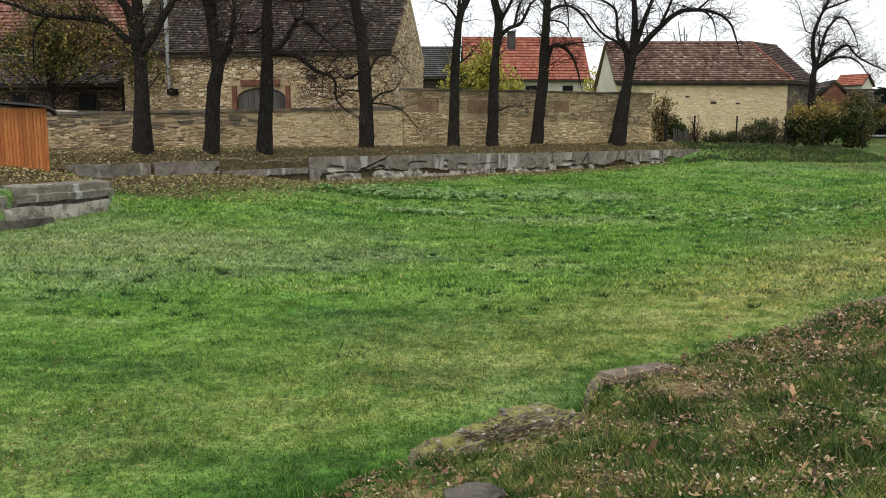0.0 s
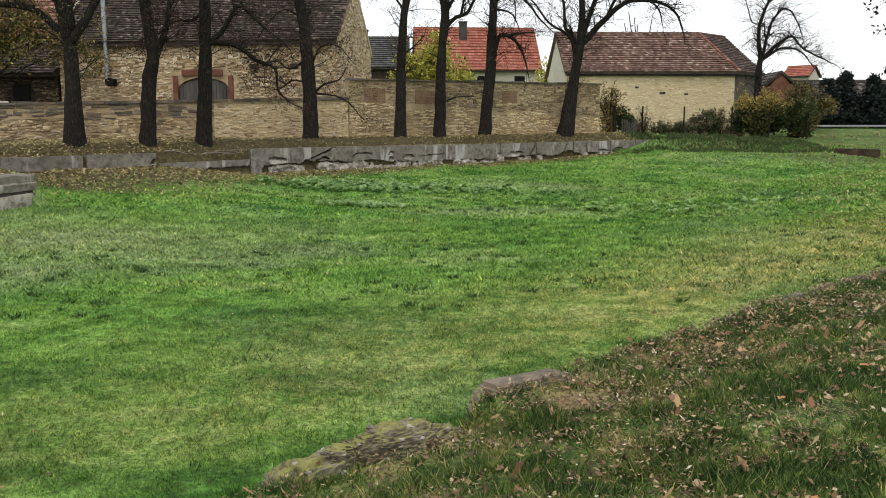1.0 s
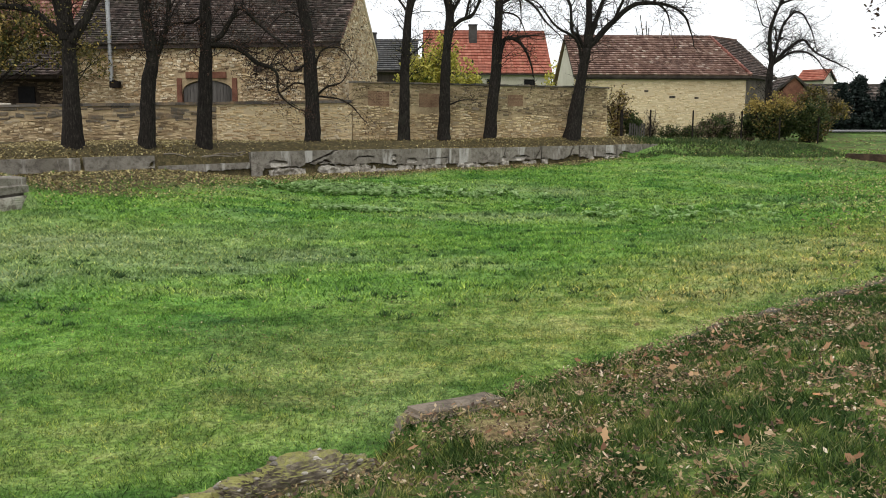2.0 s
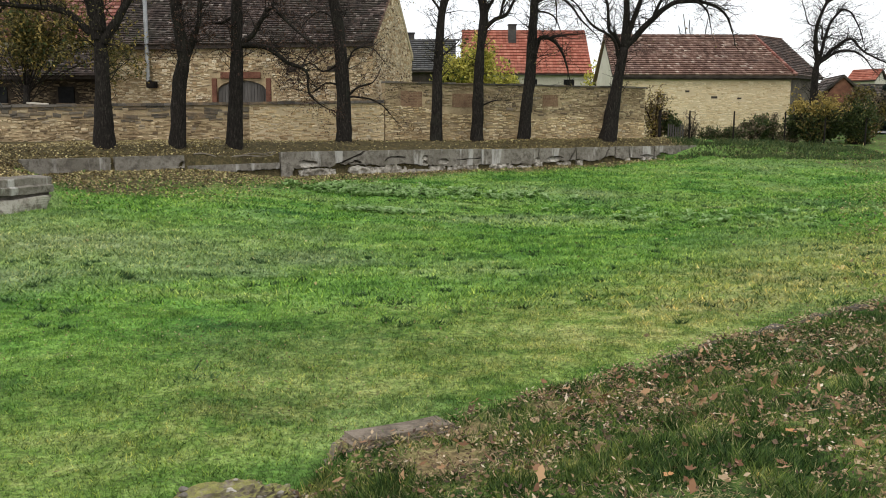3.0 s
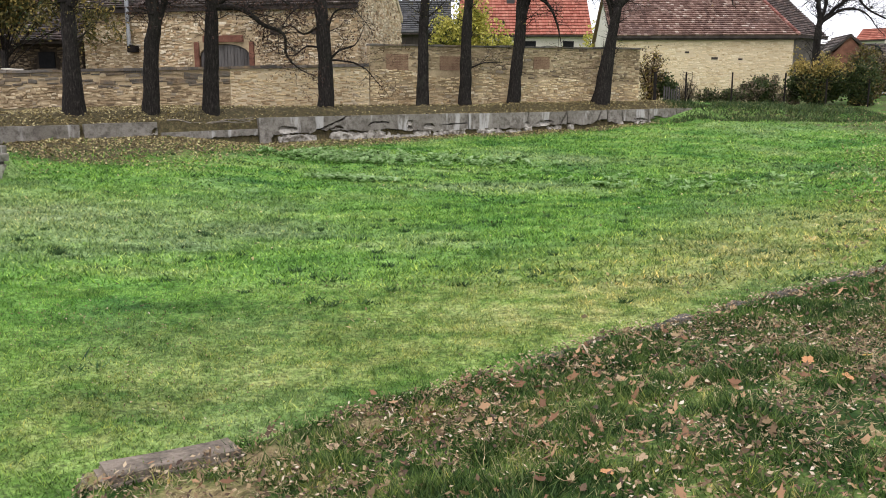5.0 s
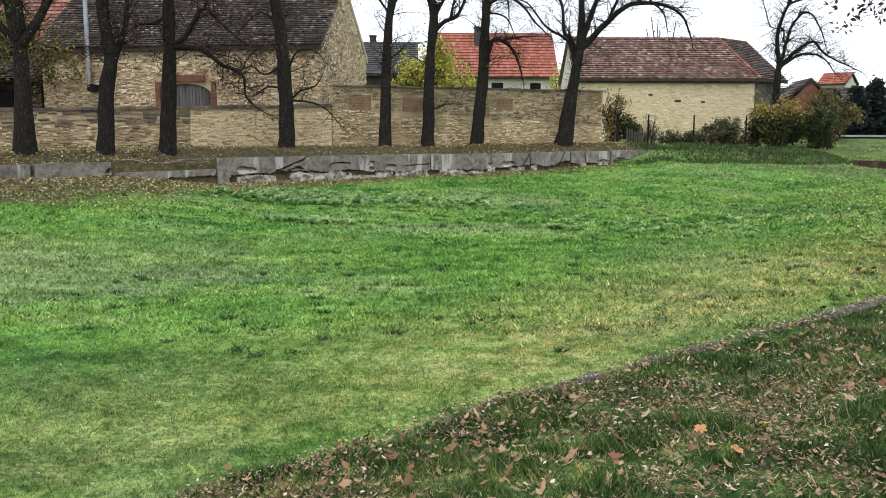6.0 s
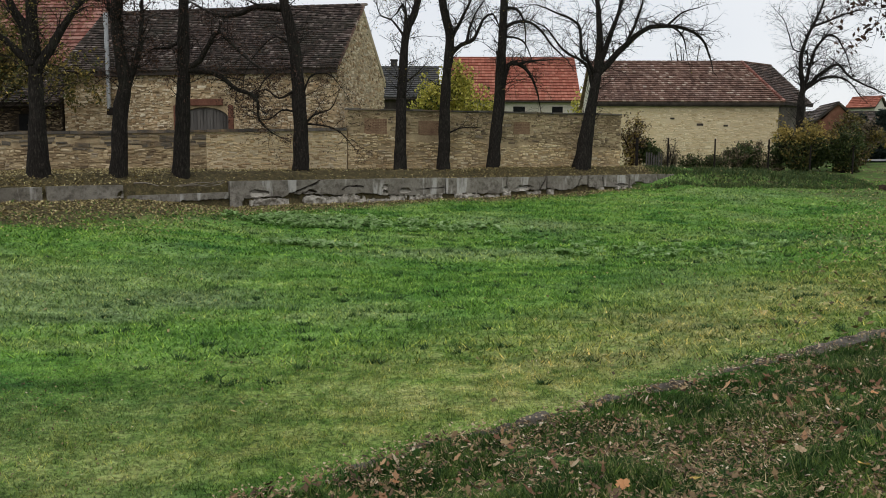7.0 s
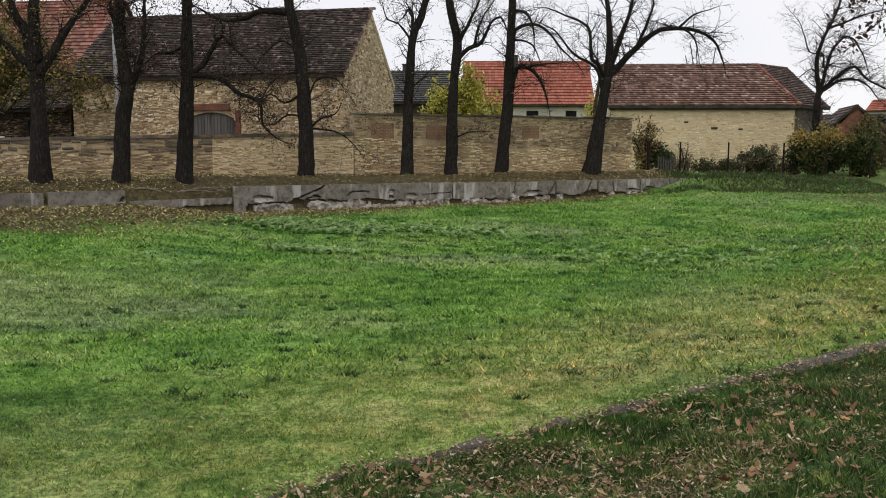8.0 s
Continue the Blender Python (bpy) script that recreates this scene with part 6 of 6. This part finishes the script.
x, y = scatter(-2.5, 9.5, 2.0, 11.5, 5000, lambda x, y: is_bank(x, y) & in_view(x, y) & (tufted(x, y) * 0.45 - bare(x, y) + lattice_noise(x, y, 2.2, 11) * 0.7 + lattice_noise(x, y, 7.0, 12) * 0.5 > G.uniform(0.25, 1.1, len(x))))
blades(x, y, 0.050, 0.009, 1.2, "bank_grass", "rough dark autumn grass on the bank")
x, y = scatter(-2.5, 9.5, 2.0, 11.5, 2200, lambda x, y: is_bank(x, y) & in_view(x, y) & (tufted(x, y) - bare(x, y) > G.uniform(0.3, 1.0, len(x))))
blades(x, y, 0.060, 0.009, 1.1, "grass_tufts", "taller grass tufts on the bank").data.materials[0] = leaf_material("dark_tuft_grass", [(0, (0.018, 0.042, 0.010)), (0.5, (0.075, 0.13, 0.030)), (0.85, (0.17, 0.215, 0.06)), (1, (0.42, 0.37, 0.18))], 0.25)
x, y = scatter(-8, 13, 4.0, 14.0, 1900, lambda x, y: is_lawn(x, y) & in_view(x, y))
blades(x, y, 0.034, 0.011, 1.4, "lawn_grass", "short lawn grass")
x, y = scatter(-16, 20, 14.0, 24.0, 420, lambda x, y: is_lawn(x, y) & in_view(x, y))
blades(x, y, 0.060, 0.026, 1.4, "lawn_grass", "short lawn grass", 4.0)
x, y = scatter(-20, 34, 24.0, 54.0, 120, lambda x, y: is_lawn(x, y) & in_view(x, y))
blades(x, y, 0.075, 0.05, 1.5, "lawn_grass", "short lawn grass", 2.2)
# thinner grass on the bank behind the path
x, y = scatter(-6, 10, -3.5, 6.5, 1300, lambda x, y: is_bank(x, y) & ~((y > 2.0) & in_view(x, y) & (x > -2.5)))
blades(x, y, 0.06, 0.012, 1.1, "bank_grass", "rough dark autumn grass on the bank")
# rough grass on the mound past the wall's end, coloured dark partly for shade
x, y = scatter(13.6, 26, 47.5, 54.5, 200, lambda x, y: (np.abs(rim_distance(x, y)[0] + 0.3) < 2.2) & (lattice_noise(x, y, 0.8, 35) > 0.15))
blades(x, y, 0.16, 0.05, 1.0, "rough_grass", "rough grass on the mound, coloured dark partly for shade", 1.1).data.materials[0] = leaf_material("shaded_mound_grass", [(0, (0.02, 0.045, 0.012)), (0.6, (0.06, 0.105, 0.03)), (1, (0.14, 0.15, 0.05))], 0.2)
# lush strip below the near edge
x, y = scatter(-4, 6, 4.0, 11.5, 1500, lambda x, y: is_lawn(x, y) & (rim_distance(x, y)[0] > -1.9) & (lattice_noise(x, y, 1.1, 30) > 0.35))
blades(x, y, 0.12, 0.009, 0.7, "lush_grass", "longer lush grass below the edging")
# dark tussocks on the lawn
M_TUSSOCK = leaf_material("tussock_grass", [(0, (0.014, 0.042, 0.010)), (0.7, (0.045, 0.105, 0.028)), (1, (0.10, 0.17, 0.05))], 0.1)
tx, ty = scatter(-9, 18, 12.5, 36, 1.0, lambda x, y: is_lawn(x, y) & in_view(x, y) & (lattice_noise(x, y, 0.25, 33) * 0.6 + lattice_noise(x, y, 0.9, 34) * 0.4 > 0.42))
tx, ty = np.append(tx, (-4.07, -5.21, -5.05, -6.47, -5.94, -1.19, -1.31)), np.append(ty, (13.6, 12.85, 12.9, 14.47, 12.93, 10.44, 23.4))
n_ = 34
wide = np.repeat(np.append(G.uniform(0.03, 0.075, len(tx) - 7), [0.09] * 7), n_)
x, y = np.repeat(tx, n_) + G.normal(0, 1, len(wide)) * wide * 1.3, np.repeat(ty, n_) + G.normal(0, 1, len(wide)) * wide * 0.8
blades(x, y, 0.072, 0.030, 1.4, "tussocks", "small dark grass tussocks on the lawn").data.materials[0] = M_TUSSOCK


LEAF_OUTLINE = ((-1.0, 0.0), (-0.45, -0.4), (-0.1, -0.34), (0.15, -0.62), (0.4, -0.3), (1.0, -0.05), (0.42, 0.3), (0.2, 0.66), (-0.1, 0.36), (-0.5, 0.38))


def fallen(x, y, size, mat, name, label, lift=0.02, outline=LEAF_OUTLINE):
    """Curled leaves lying about, each a bent lobed outline."""
    n_ = len(x)
    z = ground_height(x, y) + lift * G.uniform(0.4, 1.3, n_)
    a, s_ = G.uniform(0, 2 * np.pi, n_), size * G.uniform(0.5, 1.35, n_)
    t, cu = G.normal(0, 0.42, (n_, 2)), G.uniform(-0.1, 1.1, n_)
    wide = G.uniform(0.6, 1.1, n_)
    ca, sa = np.cos(a), np.sin(a)
    out = []
    for u, v in outline:
        px, py = u * s_, v * s_ * wide
        out.append(np.stack([x + px * ca - py * sa, y + px * sa + py * ca, z + (u * t[:, 0] + v * t[:, 1] + cu * (u * u * 0.4 + v * v)) * s_], 1))
    return tagged(new(name, tri_mesh(name, np.stack(out, 1).reshape(-1, 3), mat, len(outline))), label, "leaves", kind="stuff")


STRAW = leaf_material("bleached_straw", [(0, (0.23, 0.18, 0.08)), (0.6, (0.40, 0.33, 0.16)), (1, (0.56, 0.48, 0.27))], 0.2)
SPLINTER = ((-1.0, 0.0), (0.0, -0.1), (1.0, 0.03), (0.1, 0.1))
x, y = scatter(-2.5, 9.5, 2.0, 11.5, 2600, lambda x, y: is_bank(x, y) & in_view(x, y) & (lattice_noise(x, y, 1.6, 48) * 0.6 + lattice_noise(x, y, 5.0, 49) * 0.5 - 0.25 * tufted(x, y) > G.uniform(0.32, 0.95, len(x))))
fallen(x, y, 0.020, STRAW, "dry_straw", "bleached dead grass lying on the bank", 0.04, SPLINTER)
DIAMOND = ((-1.0, 0.0), (0.1, -0.6), (1.0, 0.0), (0.05, 0.6))
x, y = scatter(-2.5, 9.5, 2.0, 11.5, 3000, lambda x, y: is_bank(x, y) & in_view(x, y) & (lattice_noise(x, y, 1.1, 41) * 0.45 + lattice_noise(x, y, 4.5, 42) * 0.65 - 0.28 * tufted(x, y) - 0.03 * np.clip(x - 3.5, 0, 4) > G.uniform(0.20, 0.95, len(x))))
fallen(x, y, 0.012, M_LITTER, "leaf_fragments", "small broken bits of dry leaves on the bank", 0.05, DIAMOND)
x, y = scatter(-2.5, 9.5, 2.0, 11.5, 170, lambda x, y: is_bank(x, y) & in_view(x, y) & (lattice_noise(x, y, 2.1, 43) - 0.3 * tufted(x, y) > G.uniform(0.1, 0.75, len(x))))
fallen(x, y, 0.026, M_LITTER, "fallen_leaves", "dry brown leaves scattered over the bank", 0.04)
x, y = scatter(-6, 10, -3.5, 6.5, 260, lambda x, y: is_bank(x, y) & ~((y > 2.0) & in_view(x, y) & (x > -2.5)) & (lattice_noise(x, y, 2.1, 43) > G.uniform(0.2, 0.9, len(x))))
fallen(x, y, 0.02, M_LITTER, "leaf_fragments", "small broken bits of dry leaves on the bank", 0.045, DIAMOND)
x, y = scatter(-8, 13, 4.0, 14.5, 130, lambda x, y: is_lawn(x, y) & in_view(x, y) & (lattice_noise(x, y, 0.5, 46) > G.uniform(0.3, 1.0, len(x))))
fallen(x, y, 0.014, M_LITTER, "leaf_fragments", "small dead leaf bits in the dry lawn strip", 0.04, DIAMOND)
x, y = scatter(-2.5, 9.5, 2.0, 11.5, 45, lambda x, y: is_bank(x, y) & in_view(x, y) & (lattice_noise(x, y, 1.3, 47) > G.uniform(0.1, 0.9, len(x))))
fallen(x, y, 0.03, M_LEAF_RUST, "fallen_leaves", "rust-brown curled leaves scattered over the bank", 0.06)
x, y = scatter(2, 10, 6, 13, 1300, lambda x, y: (np.abs(rim_distance(x, y)[0] - 0.02) < 0.12))
fallen(x, y, 0.015, M_LITTER, "fallen_leaves", "dry leaves caught along the edging stones", 0.03, DIAMOND)
x, y = scatter(2.5, 10, 6, 13, 1200, lambda x, y: (np.abs(rim_distance(x, y)[0]) < 0.085))
fallen(x, y, 0.0105, M_LEAF_TAN, "leaf_fragments", "pale leaf bits lying on the edging stones", 0.065, DIAMOND)
x, y = scatter(-16, 16, 23, 52, 230, lambda x, y: litter_amount(x, y) * (1 - 0.7 * smooth((x + 9) / 2) * smooth((5 - x) / 4) * (rim_distance(x, y)[0] > 0.2)) > G.uniform(0.1, 1.0, len(x)))
fallen(x, y, 0.042, M_LITTER_YELLOW, "fallen_leaves", "thick yellow-brown leaf litter below the trees", 0.03, DIAMOND)
x, y = scatter(-14, 24, 5, 46, 3.5, lambda x, y: is_lawn(x, y) & in_view(x, y) & (lattice_noise(x, y, 0.3, 44) + 0.03 * (x - 4) > G.uniform(0.3, 1.0, len(x))))
fallen(x, y, 0.034, M_LITTER_YELLOW, "fallen_leaves", "stray dead leaves on the lawn", 0.05, DIAMOND)
x, y = scatter(8, 30, 14, 52, 13, lambda x, y: is_lawn(x, y) & (x > 0.45 * y + 1.0) & in_view(x, y))
fallen(x, y, 0.055, M_LITTER_YELLOW, "fallen_leaves", "stray dead leaves on the lawn", 0.045, DIAMOND)

x, y = scatter(16, 40, 46, 62, 9, lambda x, y: (rim_distance(x, y)[0] > -2.5) & (y < 0.3 * x + 49.5) & (lattice_noise(x, y, 0.4, 45) > G.uniform(0.15, 0.9, len(x))))
fallen(x, y, 0.06, M_LITTER_YELLOW, "fallen_leaves", "yellowish leaves strewn on the rough grass", 0.06, DIAMOND)

# broad-leaved weeds in two drifts near the far side
wx, wy = [], []
for cx, cy, sx, sy, k in ((-1.4, 32.5, 1.3, 0.7, 230), (-0.75, 27.7, 0.65, 0.25, 80), (3.2, 33.2, 1.2, 0.8, 50), (9.0, 28.0, 2.0, 1.6, 34)):
    wx.append(cx + G.normal(0, sx, k))
    wy.append(cy + G.normal(0, sy, k))
wx, wy = np.concatenate(wx), np.concatenate(wy)
k = 16
x, y = np.repeat(wx, k), np.repeat(wy, k)
z = ground_height(x, y)
a, L = G.uniform(0, 2 * np.pi, len(x)), G.uniform(0.12, 0.25, len(x))
up = G.uniform(0.3, 0.9, len(x)) * L
ca, sa = np.cos(a), np.sin(a)
wd = L * 0.28
pts = np.stack([np.stack([x, y, z], 1), np.stack([x + ca * L * 0.6 - sa * wd, y + sa * L * 0.6 + ca * wd, z + up], 1), np.stack([x + ca * L * 1.15, y + sa * L * 1.15, z + up * 0.85], 1), np.stack([x + ca * L * 0.6 + sa * wd, y + sa * L * 0.6 - ca * wd, z + up], 1)], 1)
tagged(new("broad_leaf_weeds", tri_mesh("broad_leaf_weeds", pts.reshape(-1, 3), M_WEED, 4)), "patches of bright broad-leaved weeds in the lawn", "weeds", kind="stuff")


def maple_leaf(p, size, turn, mat, label, seed):
    """One lobed leaf lying in the grass."""
    rs = random.Random(seed)
    bm = bmesh.new()
    rim = []
    for i in range(20):
        t = 2 * math.pi * i / 20
        r = (0.74 + 0.26 * abs(math.cos(2.5 * t))) * (1.0 if i % 2 else 0.86) * size * (1.0 + 0.25 * math.cos(t))
        rim.append(bm.verts.new((r * math.cos(t), r * math.sin(t), 0.25 * size * abs(math.sin(1.5 * t)) + rs.uniform(0, 0.08) * size)))
    c = bm.verts.new((0, 0, 0.02 * size))
    for i in range(20):
        bm.faces.new((c, rim[i], rim[(i + 1) % 20]))
    me_ = bpy.data.meshes.new("fallen_leaf")
    bm.to_mesh(me_)
    bm.free()
    me_.materials.append(mat)
    ob = new("fallen_leaf", me_)
    ob.matrix_world = pose(p[0], p[1], gz(*p) + 0.045, rs.uniform(-18, 18), rs.uniform(-18, 18), turn)
    return tagged(ob, label, "leaf", "large single leaves on the bank")


maple_leaf((4.94, 6.64), 0.032, 30, M_LEAF_AMBER, "bright amber leaf lying in the grass", 1)
maple_leaf((4.62, 6.62), 0.038, 120, M_LEAF_ORANGE, "bright orange leaf lying in the grass", 2)
maple_leaf((5.75, 6.75), 0.034, 200, M_LEAF_AMBER, "bright amber leaf lying in the grass", 3)
mrs = random.Random(3)
for i in range(26):
    q = (mrs.uniform(1.2, 7.2), 0)
    q = (q[0], q[0] * 0.79 + 4.65 - mrs.uniform(0.35, 3.2))
    maple_leaf(q, mrs.uniform(0.022, 0.034), mrs.uniform(0, 360), mrs.choice((M_LEAF_TAN, M_LEAF_TAN, M_LEAF_ORANGE)), "curled brown leaf lying in the grass", 10 + i)

# ---- the stones of the walls, last ----
stone_face(low, 18.0, 1.45, lambda s_: 2.98, M_STONE_DULL, 0.115, (0.12, 0.29), (), 51, 240, (7.0, 14.0), 4.0)
stone_face(low, 18.0, 2.98, low_top, M_STONE_GREY, 0.21, (0.3, 0.75), (), 57, 80, (6.5, 18.0), 4.0, 0.012, 0.012, "stone", 0.028)
stone_face(low, LOWLEN, 1.45, low_top, M_STONE, 0.10, (0.11, 0.27), (), 58, 0, None, 18.0, 0.014, 0.012)
HOLES = [(a, b, z0, z1) for a, b, z0, z1 in BRICKED]
stone_face(tall, TALLLEN, 1.6, lambda s_: 3.75 - 0.05 * s_ + 0.15 * math.sin(s_ * 1.3), M_STONE, 0.10, (0.11, 0.27), HOLES, 52, 200, (0.0, 6.0), 0.0, 0.035)
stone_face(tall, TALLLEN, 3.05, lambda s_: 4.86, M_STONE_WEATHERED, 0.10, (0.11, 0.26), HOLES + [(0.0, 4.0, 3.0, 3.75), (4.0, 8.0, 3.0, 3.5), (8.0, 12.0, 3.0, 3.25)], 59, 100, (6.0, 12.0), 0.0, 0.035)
stone_face(barn, BL, 3.2, lambda s_: BE - 0.2, M_STONE_BARN, 0.12, (0.12, 0.29), [(GATE[0] - 0.3, GATE[1] + 0.3, 1.0, 5.55), (10.7, 11.2, 5.5, 5.8), (12.9, 13.35, 5.5, 5.78)], 53, 300, (4.0, 13.0), 0.0)
gable = part("gable_face", mesh_of("gable_face", [(0.3, 0.01, 1.5), (BD - 0.3, 0.01, 1.5), (BD / 2, 0.01, 4.0)], [(0, 1, 2)], M_PLASTER), M_PLASTER, barn)
gable.matrix_basis = pose(BL, 0, 0, 0, 0, 90)
stone_face(gable, BD, 3.6, lambda s_: BE - 0.1 + (BA - BE) * (1 - abs(s_ - BD / 2) / (BD / 2)) - 0.12, M_STONE_BARN, 0.12, (0.12, 0.29), (), 54, 0, None, 0.0, 0.018, 0.014)
stone_face(shedrow, SL, 3.2, lambda s_: 5.1, M_STONE_SHADED, 0.11, (0.12, 0.29), [(13.3, 14.5, 3.8, 4.85), (17.5, 18.7, 3.8, 4.85)], 55, 0, None, 6.0)
face = part("wall_face", mesh_of("wall_face", [(0.1, 0.01, 1.5), (5, 0.01, 1.5), (5, 0.01, 2.0)], [(0, 1, 2)], M_MORTAR_PALE), M_MORTAR_PALE, rb)
face.matrix_basis = pose(LEFT.x, K, 0)
stone_face(face, A.x - LEFT.x, 2.0, lambda s_: RE - 0.35, M_STONE_CREAM, 0.13, (0.16, 0.42), [(7.05, 7.6, 4.7, 4.95), (8.95, 9.35, 4.65, 4.85), (5.15, 5.55, 5.15, 5.35)], 56, 0, None, 0.0, 0.007, 0.006, "stone", 0.002)
